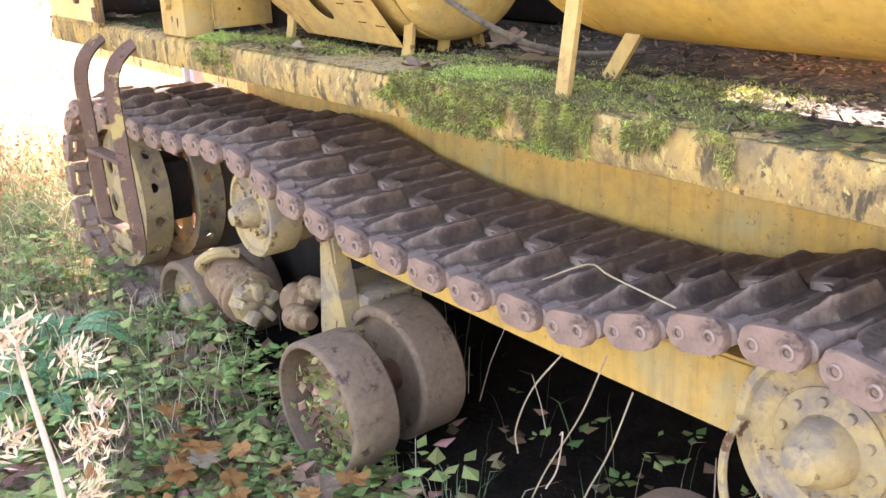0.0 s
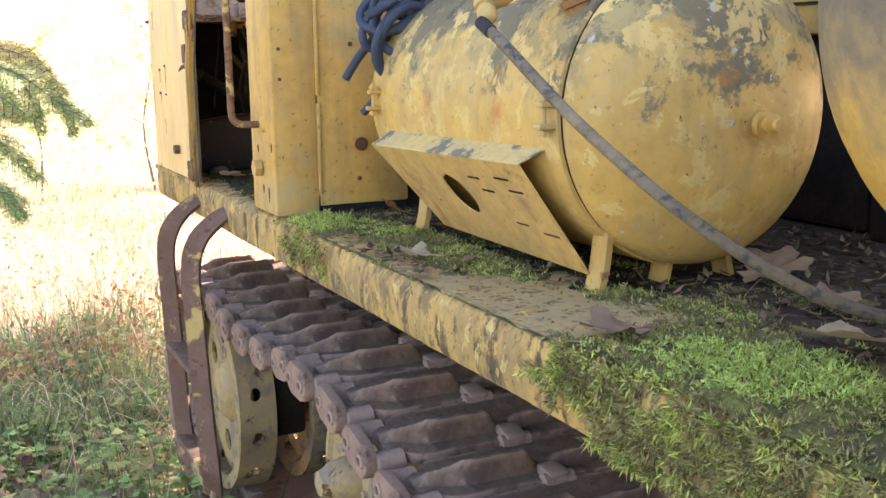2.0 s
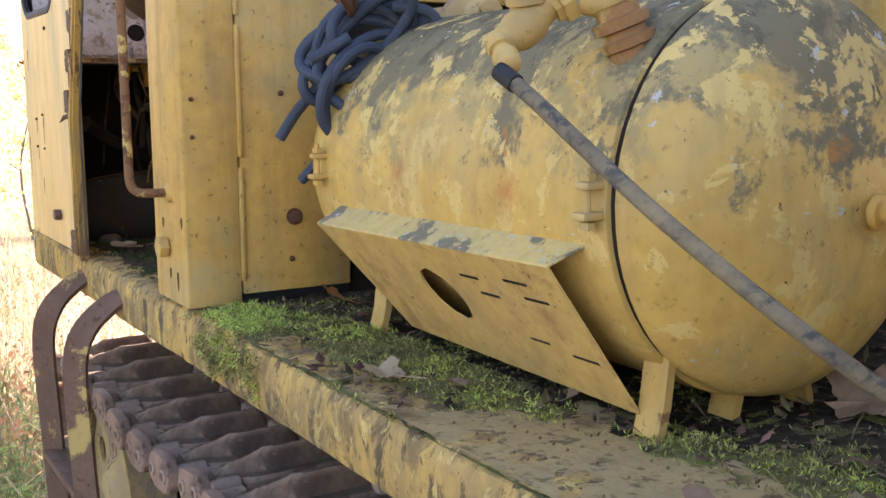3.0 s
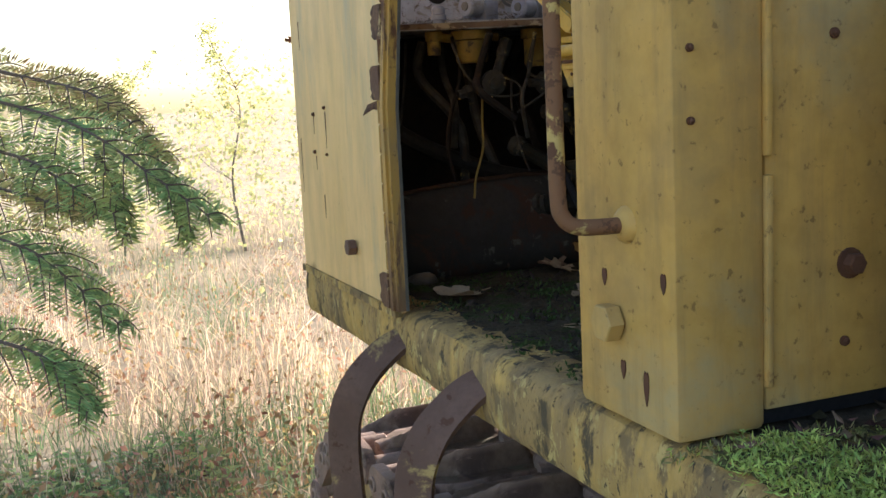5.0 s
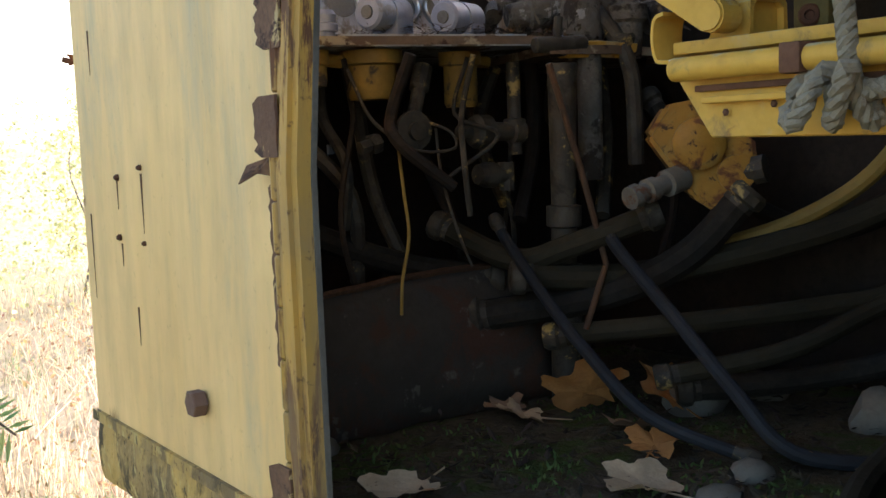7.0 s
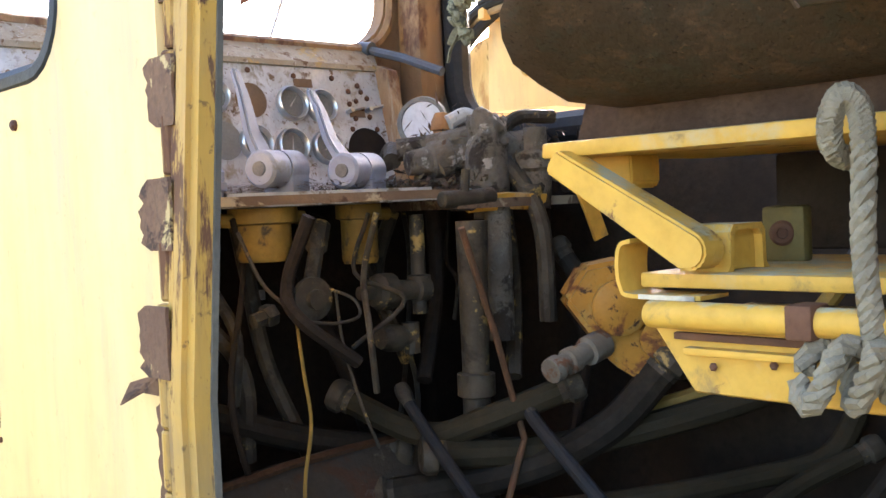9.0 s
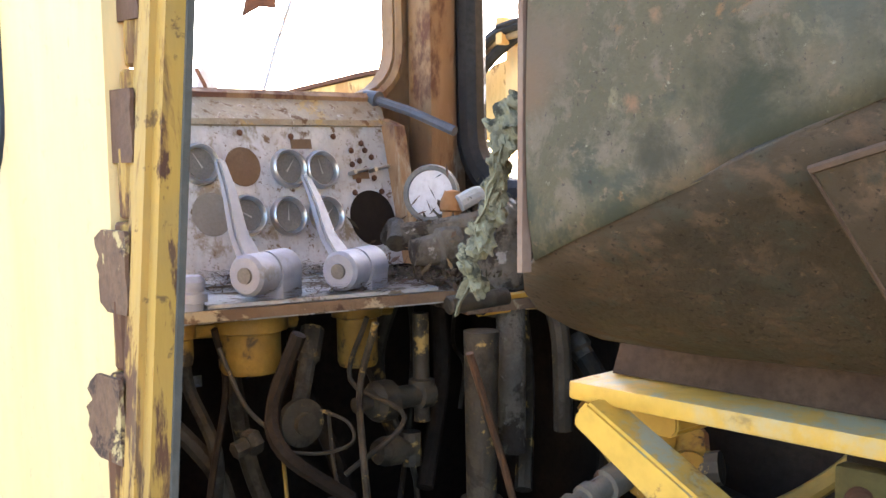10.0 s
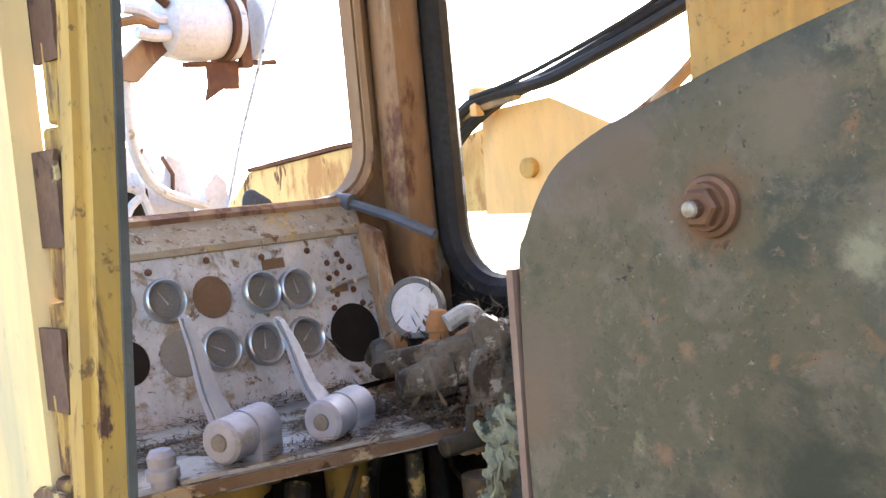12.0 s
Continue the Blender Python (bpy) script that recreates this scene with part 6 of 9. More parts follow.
fitting("standpipe", "vertical grimy standpipe with threaded couplings", [
    ((0.50, 4.97, 1.30), (0.503, 4.965, 1.78), [(0, 0.02), (0.09, 0.02), (0.09, 0.026), (0.13, 0.026), (0.131, 0.018), (0.16, 0.018), (0.16, 0.025), (0.19, 0.025), (0.19, 0.017), (0.24, 0.018), (0.243, 0.024), (0.27, 0.024), (0.272, 0.017), (0.46, 0.02), (0.46, 0)], 14, "pipe"),
    ((0.515, 4.955, 1.455), (0.56, 4.93, 1.452), [(0, 0), (0, 0.010), (0.02, 0.010), (0.022, 0.014), (0.035, 0.014), (0.036, 0)], 10, "side_port")], (0.5, 4.97, 1.3))
# valve cluster right of the shelf
M["wrap"] = mat("grey_rag_wrap", (0.15, 0.135, 0.11), (0.09, 0.08, 0.065), 22, 0.9, bump=0.9, bump_scale=70, layers=[((0.035, 0.028, 0.022), 20, 0.5, 0.62, 0.9), ((0.26, 0.25, 0.23), 34, 0.64, 0.72, 0.8)])
fitting("valve_cluster", "dusty cluster of pipes and valves beside the shelf", [
    ((0.52, 5.10, 1.838), (0.70, 5.02, 1.86), [(0, 0), (0, 0.016), (0.03, 0.02), (0.034, 0.026), (0.06, 0.026), (0.063, 0.02), (0.09, 0.021), (0.093, 0.028), (0.12, 0.03), (0.14, 0.024), (0.18, 0.024), (0.18, 0)], 14, "manifold"),
    ((0.60, 5.03, 1.76), (0.60, 5.03, 1.9), [(0, 0), (0, 0.02), (0.03, 0.02), (0.033, 0.03), (0.06, 0.032), (0.09, 0.028), (0.11, 0.02), (0.12, 0)], 14, "valve_body"),
    ((0.655, 4.99, 1.77), (0.655, 4.99, 1.9), [(0, 0), (0, 0.018), (0.05, 0.022), (0.055, 0.028), (0.075, 0.028), (0.08, 0.016), (0.11, 0.016), (0.11, 0)], 12, "valve_body"),
    ((0.70, 5.00, 1.83), (0.76, 4.97, 1.84), [(0, 0), (0, 0.024), (0.03, 0.028), (0.04, 0.018), (0.08, 0.018), (0.08, 0)], 12, "union"),
    ((0.585, 5.0, 1.60), (0.587, 5.0, 1.9), [(0, 0.018), (0.19, 0.018), (0.19, 0)], 12, "downpipe")], (0.6, 5.03, 1.77), "wrap")
fitting("brass_cock", "ochre brass cock with hose tail", [
    ((0.600, 5.12, 1.82), (0.606, 5.118, 1.92), [(0, 0), (0, 0.019), (0.014, 0.020), (0.016, 0.013), (0.028, 0.013), (0.030, 0.021), (0.052, 0.021), (0.056, 0.012), (0.064, 0.012), (0.066, 0.016), (0.078, 0.015), (0.090, 0.010), (0.092, 0)], 10, "body"),
    ((0.61, 5.115, 1.855), (0.68, 5.095, 1.88), [(0, 0), (0, 0.012), (0.02, 0.012), (0.022, 0.018), (0.05, 0.018), (0.06, 0.015), (0.06, 0)], 12, "hose_tail")], (0.6, 5.13, 1.8), "orustpaint")
for a, b, c in (((0.528, 4.995, 1.781), (0.592, 4.985, 1.783), (0.652, 4.975, 1.780)), ((0.742, 4.985, 1.80), (0.750, 4.975, 1.765), (0.764, 4.97, 1.725))):
    vh = thing("ball_valve", "small ball valve with a yellow flat handle", "valve", a, "ball valve handles")
    bm = bmesh.new()
    strip(bm, [a, b, c], 0.022, 0.006, (0, -0.3, 1) if abs(c[2] - a[2]) < 0.03 else (1, -0.3, 0.2))
    part("lever", bm, M["bright"], vh)
    bm = bmesh.new()
    cyl(bm, Vector(a) + Vector((0, 0.03, 0)), Vector(a) + Vector((0, -0.008, 0)), 0.009, 8)
    part("stem", bm, M["fit"], vh)
def rvec():
    return Vector((random.uniform(-1, 1), random.uniform(-1, 1), random.uniform(-1, 1)))


# rag, nest of litter and debris beside the shelf
bm = bmesh.new()
bmesh.ops.create_icosphere(bm, subdivisions=4, radius=1.0, matrix=Matrix.Translation((0.605, 5.03, 1.865)) @ Matrix.Diagonal((0.030, 0.026, 0.045, 1)))
for v in bm.verts:
    v.co += (v.co - Vector((0.605, 5.03, 1.865))) * (0.35 * noise.fractal(v.co * 45, 1.0, 2.0, 3) + 0.2 * noise.noise(v.co * 25))
solo("rag", bm, M["wrap"], "dirty grey rag wrapped round the pipes", "rag")
random.seed(61)
nest = []
for k in range(1500):
    q = Vector((random.gauss(0.70, 0.05), random.gauss(5.13, 0.05), 1.83 + abs(random.gauss(0, 0.03))))
    d = rvec().normalized() * random.uniform(0.010, 0.03)
    nest.append((q, d, d.cross(rvec()).normalized() * random.uniform(0.0008, 0.003)))
for k in range(900):
    q = Vector((random.uniform(0.50, 0.64), random.uniform(5.0, 5.2), 1.792 + abs(random.gauss(0, 0.012))))
    d = rvec().normalized() * random.uniform(0.008, 0.022)
    nest.append((q, d, d.cross(rvec()).normalized() * random.uniform(0.0008, 0.004)))
DEBRIS = nest
bm = bmesh.new()
slab(bm, [(0.505, 4.99, 1.775), (0.60, 4.97, 1.775), (0.78, 5.0, 1.775), (0.84, 5.1, 1.775), (0.84, 5.34, 1.775), (0.60, 5.33, 1.775), (0.55, 5.14, 1.775)], (0, 0, 0.012))
solo("side_console", bm, M["edgerust"], "rusty side console plate under the valves", "console")
for k, (x, y, z, r, key) in enumerate(((0.545, 5.065, 1.80, 0.016, "wrap"), (0.575, 5.02, 1.79, 0.012, "fit"), (0.53, 5.0, 1.80, 0.010, "alu"), (0.64, 4.99, 1.80, 0.018, "fit"))):
    cap_ = thing("stopper", "small grimy round stopper among the valves", "stopper", (x, y, z - 0.01), "stoppers among the valves")
    bm = bmesh.new()
    lathe(bm, (x, y, z - 0.012), (x - 0.01, y - 0.02, z + 0.05), [(0, 0), (0, r), (r * 0.9, r * 1.05), (r * 1.2, r * 0.8), (r * 0.9, r * 0.7), (r * 0.8, 0)], 14)
    part("cap_body", bm, M[key], cap_)
for pts, r, key in (([(0.60, 5.24, 1.845), (0.585, 5.21, 1.862), (0.565, 5.18, 1.86), (0.545, 5.16, 1.845)], 0.013, "fit"), ([(0.53, 5.13, 1.858), (0.56, 5.10, 1.862), (0.60, 5.06, 1.872)], 0.016, "wrap"), ([(0.66, 5.06, 1.88), (0.69, 5.05, 1.90), (0.74, 5.03, 1.90)], 0.010, "fit"), ([(0.62, 5.02, 1.84), (0.63, 4.99, 1.80), (0.64, 4.97, 1.74), (0.645, 4.97, 1.62)], 0.012, "fit"), ([(0.60, 5.10, 1.895), (0.625, 5.09, 1.905), (0.64, 5.08, 1.89), (0.66, 5.08, 1.86)], 0.011, "pale")):
    bm = bmesh.new()
    tube(bm, curve_points(pts, 6), r, 10)
    solo("pipe_bend", bm, M[key], "grimy bent pipe among the valves", "pipe", "pipes beside the shelf")
bm = bmesh.new()
cyl(bm, (0.485, 5.0, 1.787), (0.565, 4.985, 1.79), 0.011, 12, chamfer=0.002)
cyl(bm, (0.52, 4.993, 1.79), (0.522, 4.99, 1.825), 0.006, 8)
solo("shelf_end_bar", bm, M["fit"], "worn round bar at the end of the shelf", "bar")
for k in range(16):
    x = random.uniform(0.20, 0.80)
    y = random.uniform(5.02, 5.30)
    bm = bmesh.new()
    z1 = random.uniform(1.36, 1.62)
    tube(bm, curve_points([(x, y, 1.775), (x + random.uniform(-0.03, 0.03), y + random.uniform(-0.03, 0.03), 1.70), (x + random.uniform(-0.06, 0.06), y - random.uniform(0, 0.06), (1.72 + z1) / 2), (x + random.uniform(-0.08, 0.08), y - 0.04, z1)], 6), random.choice((0.003, 0.004, 0.008, 0.011)), 8)
    solo("control_line", bm, M[random.choice(("fit", "dark", "fit"))], "thin grimy control line below the shelf", "pipe", "control lines below the shelf")
# orange hydraulic valve block
blk = thing("hydraulic_valve_block", "orange-yellow hydraulic valve block, rusty at its edges", "valve block", (0.58, 4.82, 1.55))
fr = Matrix.Translation((0.628, 4.828, 1.632)) @ Matrix.Rotation(radians(-42), 4, "Z") @ Matrix.Rotation(radians(-38), 4, "Y")
bm = bmesh.new()
slab(bm, [(-0.035, -0.02, -0.075), (0.035, -0.02, -0.06), (0.06, -0.02, -0.02), (0.045, -0.02, 0.06), (0.0, -0.02, 0.085), (-0.045, -0.02, 0.07), (-0.05, -0.02, -0.03)], (0, 0.07, 0))
bmesh.ops.bevel(bm, geom=list(bm.edges), offset=0.006, segments=2, affect="EDGES")
lathe(bm, (0, -0.02, 0.02), (0, -1, 0.02), [(0, 0.034), (0.01, 0.034), (0.014, 0.028), (0.014, 0)], 22)
lathe(bm, (0.012, -0.02, -0.04), (0.012, -1, -0.04), [(0, 0.024), (0.01, 0.024), (0.012, 0)], 18)
bmesh.ops.transform(bm, matrix=fr, verts=bm.verts)
M["orange"] = mat("orange_valve_paint", (0.36, 0.185, 0.026), (0.27, 0.145, 0.026), 8, 0.5, bump=0.12, layers=[((0.30, 0.19, 0.05), 30, 0.5, 0.7, 0.6), ((0.13, 0.055, 0.025), 22, 0.52, 0.64, 0.9), ((0.05, 0.03, 0.02), 60, 0.6, 0.7, 0.9)])
part("block", bm, M["orange"], blk)
bm = bmesh.new()
q0, q1 = Vector((0.593, 4.838, 1.605)), Vector((0.498, 4.843, 1.582))
lathe(bm, q0, q1, [(0, 0), (0, 0.018), (0.03, 0.018), (0.032, 0.013), (0.05, 0.013), (0.052, 0.016), (0.065, 0.016), (0.067, 0.012), (0.08, 0.012), (0.082, 0.016), (0.095, 0.015), (0.095, 0)], 12)
M["greyfit"] = mat("dusty_grey_fitting", (0.17, 0.16, 0.135), (0.11, 0.10, 0.08), 30, 0.6, bump=0.2, layers=[((0.11, 0.055, 0.03), 22, 0.56, 0.66, 0.8)])
part("hose_end", bm, M["greyfit"], blk, "dusty grey hose end")
bm = bmesh.new()
q0 = Vector((0.645, 4.80, 1.605))
lathe(bm, q0, q0 + Vector((0.02, -0.05, 0.01)), [(0, 0), (0, 0.015), (0.03, 0.015), (0.03, 0.019), (0.045, 0.019), (0.045, 0)], 10)
part("elbow", bm, M["fit"], blk)

# ---- hoses on the cab floor ----
M["hose_dark"] = mat("dull_black_hose", (0.014, 0.013, 0.011), (0.026, 0.022, 0.017), 12, 0.8, bump=0.2, spec=0.12)
M["hose_olive"] = mat("oily_olive_hose", (0.030, 0.026, 0.016), (0.015, 0.0135, 0.009), 9, 0.8, bump=0.3, spec=0.12)
M["hose_blue"] = mat("slate_blue_hose", (0.022, 0.024, 0.027), (0.014, 0.015, 0.017), 9, 0.7, bump=0.2, spec=0.15)
M["hose_ochre"] = mat("ochre_hose", (0.22, 0.15, 0.035), (0.16, 0.11, 0.03), 9, 0.65, bump=0.2)
HOSES = [("hose_blue", 0.0095, [(0.515, 4.90, 1.54), (0.50, 4.86, 1.513), (0.478, 4.75, 1.444), (0.459, 4.65, 1.378), (0.47, 4.58, 1.32), (0.55, 4.5, 1.306)]),
         ("hose_blue", 0.0085, [(0.432, 5.03, 1.555), (0.425, 5.0, 1.53), (0.405, 4.9, 1.463), (0.394, 4.82, 1.411), (0.40, 4.72, 1.345), (0.46, 4.62, 1.304)]),
         ("hose_olive", 0.020, [(0.42, 4.98, 1.48), (0.55, 4.90, 1.475), (0.66, 4.80, 1.50), (0.76, 4.70, 1.54), (0.82, 4.62, 1.60), (0.83, 4.55, 1.72)]),
         ("hose_dark", 0.024, [(0.40, 5.05, 1.42), (0.52, 4.92, 1.45), (0.60, 4.84, 1.50), (0.655, 4.78, 1.585)]),
         ("hose_ochre", 0.013, [(0.66, 4.86, 1.50), (0.72, 4.76, 1.54), (0.77, 4.68, 1.60), (0.78, 4.60, 1.70)]),
         ("hose_olive", 0.016, [(0.45, 4.95, 1.40), (0.58, 4.80, 1.42), (0.72, 4.72, 1.43), (0.80, 4.66, 1.45), (0.81, 4.62, 1.52), (0.80, 4.6, 1.6)]),
         ("hose_olive", 0.014, [(0.50, 4.80, 1.36), (0.62, 4.70, 1.39), (0.74, 4.66, 1.43), (0.81, 4.60, 1.47)]),
         ("hose_dark", 0.02, [(0.12, 5.25, 1.62), (0.22, 5.2, 1.55), (0.36, 5.15, 1.49), (0.46, 5.05, 1.47)]),
         ("hose_olive", 0.018, [(0.38, 5.1, 1.55), (0.44, 5.0, 1.50), (0.48, 4.93, 1.52), (0.56, 4.85, 1.56)]),
         ("hose_dark", 0.018, [(0.84, 4.5, 1.65), (0.82, 4.55, 1.5), (0.78, 4.62, 1.38), (0.70, 4.72, 1.34), (0.56, 4.82, 1.33)]),
         ("hose_dark", 0.015, [(0.70, 5.0, 1.72), (0.72, 4.9, 1.6), (0.80, 4.78, 1.52), (0.84, 4.66, 1.56)]),
         ("hose_olive", 0.016, [(0.28, 4.40, 1.308), (0.40, 4.46, 1.318), (0.52, 4.50, 1.322), (0.66, 4.52, 1.345), (0.80, 4.55, 1.40)])]
for key, r, pts in HOSES:
    lab = {"hose_blue": "slate-blue rubber hose curving down to the floor", "hose_olive": "oily olive hydraulic hose in the cab", "hose_dark": "dull black hydraulic hose in the cab", "hose_ochre": "ochre painted hydraulic hose in the cab"}[key]
    hz = thing("hydraulic_hose", lab, "hose", pts[-1], "hoses in the cab")
    line_ = curve_points(pts, 7)
    bm = bmesh.new()
    tube(bm, line_, r * 0.9, 10)
    part("hose_line", bm, M[key], hz)
    for p, q in ((line_[0], line_[1]), (line_[-1], line_[-2])):
        bm = bmesh.new()
        dq = (q - p).normalized()
        lathe(bm, p - dq * 0.004, q, [(0, 0), (0, r * 1.0), (0.006, r * 1.2), (0.018, r * 1.2), (0.022, r * 0.95), (0.03, r * 0.95)], 10)
        part("hose_collar", bm, M["fit"], hz)
for key, r, pts in (("hose_ochre", 0.0022, [(0.285, 5.04, 1.665), (0.265, 5.0, 1.60), (0.25, 4.97, 1.55), (0.225, 4.95, 1.50), (0.215, 4.94, 1.46)]),
                    ("fit", 0.0022, [(0.36, 5.06, 1.68), (0.345, 5.03, 1.62), (0.345, 5.0, 1.55), (0.36, 4.99, 1.50)]),
                    ("fit", 0.002, [(0.33, 5.04, 1.69), (0.355, 5.02, 1.675), (0.355, 5.01, 1.655), (0.32, 5.01, 1.65), (0.285, 5.02, 1.655)]),
                    ("fit", 0.0025, [(0.245, 5.09, 1.76), (0.262, 5.07, 1.70), (0.285, 5.05, 1.668)])):
    bm = bmesh.new()
    tube(bm, curve_points(pts, 6), r, 6)
    solo("wire", bm, M[key], "thin loose cable hanging below the shelf", "cable", "cables below the shelf")
bm = bmesh.new()
tube(bm, [(0.422, 4.900, 1.754), (0.471, 4.900, 1.624), (0.513, 4.900, 1.494), (0.503, 4.900, 1.474), (0.474, 4.900, 1.412)], 0.0042, 8)
solo("control_rod", bm, M["seatedge"], "thin bent rusty control rod", "rod")
# rusty sheet hump over the floor
bm = bmesh.new()
rows = []
for i in range(13):
    x = 0.03 + 0.50 * i / 12
    rows.append([bm.verts.new((x, 5.06 - 0.10 * t + 0.05 * t * t, 1.30 + (0.155 + 0.03 * math.sin(i / 12 * 2.2)) * (1 - t) ** 0.8 + 0.004 * noise.noise(Vector((x * 20, t * 6, 0))))) for t in [k / 6 for k in range(7)]])
    rows[-1].insert(0, bm.verts.new((x, 5.10, rows[-1][0].co.z - 0.004)))
for a, b in zip(rows, rows[1:]):
    for k in range(7):
        bm.faces.new((a[k], b[k], b[k + 1], a[k + 1]))
M["sheet"] = mat("rusty_grey_sheet", (0.040, 0.034, 0.027), (0.027, 0.023, 0.018), 10, 0.75, spec=0.2, bump=0.4, layers=[((0.055, 0.028, 0.018), 9, 0.50, 0.64, 0.9), ((0.085, 0.075, 0.06), 22, 0.62, 0.72, 0.8)])
cover = thing("floor_cover", "bent rusty sheet cover on the cab floor", "cover", (0.25, 5.03, 1.30))
rim = [r_[1].co.copy() for r_ in rows]
ob = part("sheet", bm, M["sheet"], cover)
ob.modifiers.new("thick", "SOLIDIFY").thickness = 0.004
bm = bmesh.new()
strip(bm, [q + Vector((0, -0.002, 0.003)) for q in rim], 0.010, 0.005, (0, 1, 0.3))
part("rolled_rim", bm, M["railrust"], cover, "rusty rolled rim")

# ---- coiled blue rope-hose on the tank ----
coil = thing("hose_coil", "coiled slate-blue hose hanging from a rusty hook", "hose", (0.2, 3.75, 1.7))
M["coil"] = mat("slate_blue_rubber", (0.046, 0.060, 0.088), (0.034, 0.042, 0.058), 8, 0.6, bump=0.12, layers=[((0.10, 0.10, 0.095), 11, 0.62, 0.75, 0.8)])
random.seed(5)
cc = Vector((0.222, 3.645, 1.775))
CU, CV, CN = Vector((0.90, -0.43, 0.0)), Vector((0.05, 0.11, 0.99)), Vector((-0.43, -0.9, 0.1))
for k, (u, v, a_, b_, rot) in enumerate(((0.0, 0.015, 0.092, 0.050, 28), (-0.01, 0.0, 0.098, 0.045, 35), (0.01, 0.02, 0.085, 0.058, 20), (-0.02, 0.005, 0.080, 0.040, 12), (0.0, -0.01, 0.075, 0.062, 50), (0.02, 0.03, 0.07, 0.045, 8), (0.0, -0.045, 0.085, 0.05, 48), (-0.01, -0.06, 0.07, 0.045, 60), (0.0, 0.02, 0.09, 0.03, 40))):
    bm = bmesh.new()
    pts = []
    for q in range(30):
        a = 2 * math.pi * q / 30
        p, r = a_ * math.cos(a), b_ * math.sin(a)
        cr, sr = math.cos(radians(rot)), math.sin(radians(rot))
        pts.append(cc + CU * 1.12 * (u + p * cr - r * sr) + CV * 1.2 * (v - 0.008 + p * sr + r * cr) + CN * (0.006 * k - 0.02 + 0.014 * math.sin(2 * a + k * 1.7) + 0.012 * math.sin(a + k)))
    tube(bm, pts, 0.0095, 10, closed=True)
    part("loop", bm, M["coil"], coil)
for pts in ([(0.17, 3.66, 1.735), (0.15, 3.70, 1.70), (0.13, 3.73, 1.665), (0.108, 3.75, 1.622)],
            [(0.20, 3.66, 1.68), (0.195, 3.70, 1.63), (0.18, 3.75, 1.58), (0.16, 3.78, 1.545)],
            [(0.18, 3.62, 1.79), (0.14, 3.63, 1.765), (0.115, 3.635, 1.752)],
            [(0.25, 3.60, 1.84), (0.30, 3.58, 1.835), (0.32, 3.57, 1.815), (0.315, 3.57, 1.79)]):
    bm = bmesh.new()
    tube(bm, curve_points(pts, 7), 0.0095, 10)
    part("tail", bm, M["coil"], coil)
bm = bmesh.new()
tube(bm, curve_points([(0.145, 3.585, 1.865), (0.165, 3.60, 1.845), (0.19, 3.63, 1.83), (0.21, 3.70, 1.85), (0.24, 3.955, 1.95)], 5), 0.007, 8)
part("hook", bm, M["rust"], coil)
bm = bmesh.new()
tube(bm, curve_points([(0.175, 3.60, 1.89), (0.19, 3.62, 1.85), (0.205, 3.66, 1.84), (0.22, 3.75, 1.90), (0.23, 3.955, 1.93)], 5), 0.007, 8)
part("hook", bm, M["rust"], coil)
random.seed(11)

# ---- engine bay behind the tanks ----
bay = thing("engine_house", "yellow engine housing panels with rusty radiator grille", "engine house", (1.1, 3.0, 1.29))
bm = bmesh.new()
box(bm, (0.95, 2.55, 1.70), (1.6, 3.30, 2.75), 0.012)
part("housing_panel", bm, M["yellow"], bay)
bm = bmesh.new()
box(bm, (0.944, 2.56, 1.763), (0.951, 3.30, 1.769))
part("panel_seam", bm, M["dark"], bay)
bm = bmesh.new()
box(bm, (0.90, 3.31, 1.60), (0.97, 3.385, 2.75), 0.006)
part("grey_post", bm, M["panel_grey"], bay)
# Invented near-black box that fills the dark gap below the housing.
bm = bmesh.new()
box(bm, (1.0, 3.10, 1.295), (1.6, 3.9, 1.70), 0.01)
part("bay_gap_fill", bm, M["dark"], bay)
# Made-up low rail that lets sun reach only a strip of deck.
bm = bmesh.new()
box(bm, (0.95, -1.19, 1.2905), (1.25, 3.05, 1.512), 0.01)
part("sun_block_rail", bm, M["dark"], bay, "low near-black rail added behind the tanks to trim the sun on the deck")
for k in range(26):
    bm = bmesh.new()
    y = 3.42 + k * 0.024
    box(bm, (1.20, y, 1.72), (1.215, y + 0.010, 2.35))
    part("grille_bar", bm, M["rust"], bay)
for z in (1.80, 1.95, 2.10, 2.25):
    bm = bmesh.new()
    box(bm, (1.19, 3.42, z), (1.22, 4.05, z + 0.008))
    part("grille_rail", bm, M["rust"], bay)
bm = bmesh.new()
box(bm, (1.05, 3.60, 1.70), (1.17, 3.82, 2.6), 0.01)
part("radiator_post", bm, M["dark"], bay)
bm = bmesh.new()
strip(bm, curve_points([(0.93, 3.44, 1.72), (0.93, 3.48, 1.80), (0.93, 3.50, 1.86), (0.93, 3.505, 1.91), (0.93, 3.48, 1.94), (0.93, 3.44, 1.95)], 5), 0.05, 0.075, (1, 0, 0))
part("lifting_lug", bm, M["yellow"], bay)
bm = bmesh.new()
box(bm, (0.345, 3.965, 1.885), (1.2, 4.0, 1.935), 0.004)
part("cross_bar", bm, M["yellow"], bay)
bm = bmesh.new()
box(bm, (0.345, 3.93, 2.05), (1.6, 3.96, 2.75))
part("cross_panel", bm, M["cabrust"], bay)
bm = bmesh.new()
lathe(bm, (0.46, 3.62, 1.83), (0.46, 4, 1.83), [(0, 0), (0, 0.03), (0.02, 0.045), (0.10, 0.045), (0.12, 0.03), (0.2, 0.03), (0.2, 0)], 12)
part("pipe_stub", bm, M["hubpaint"], bay)

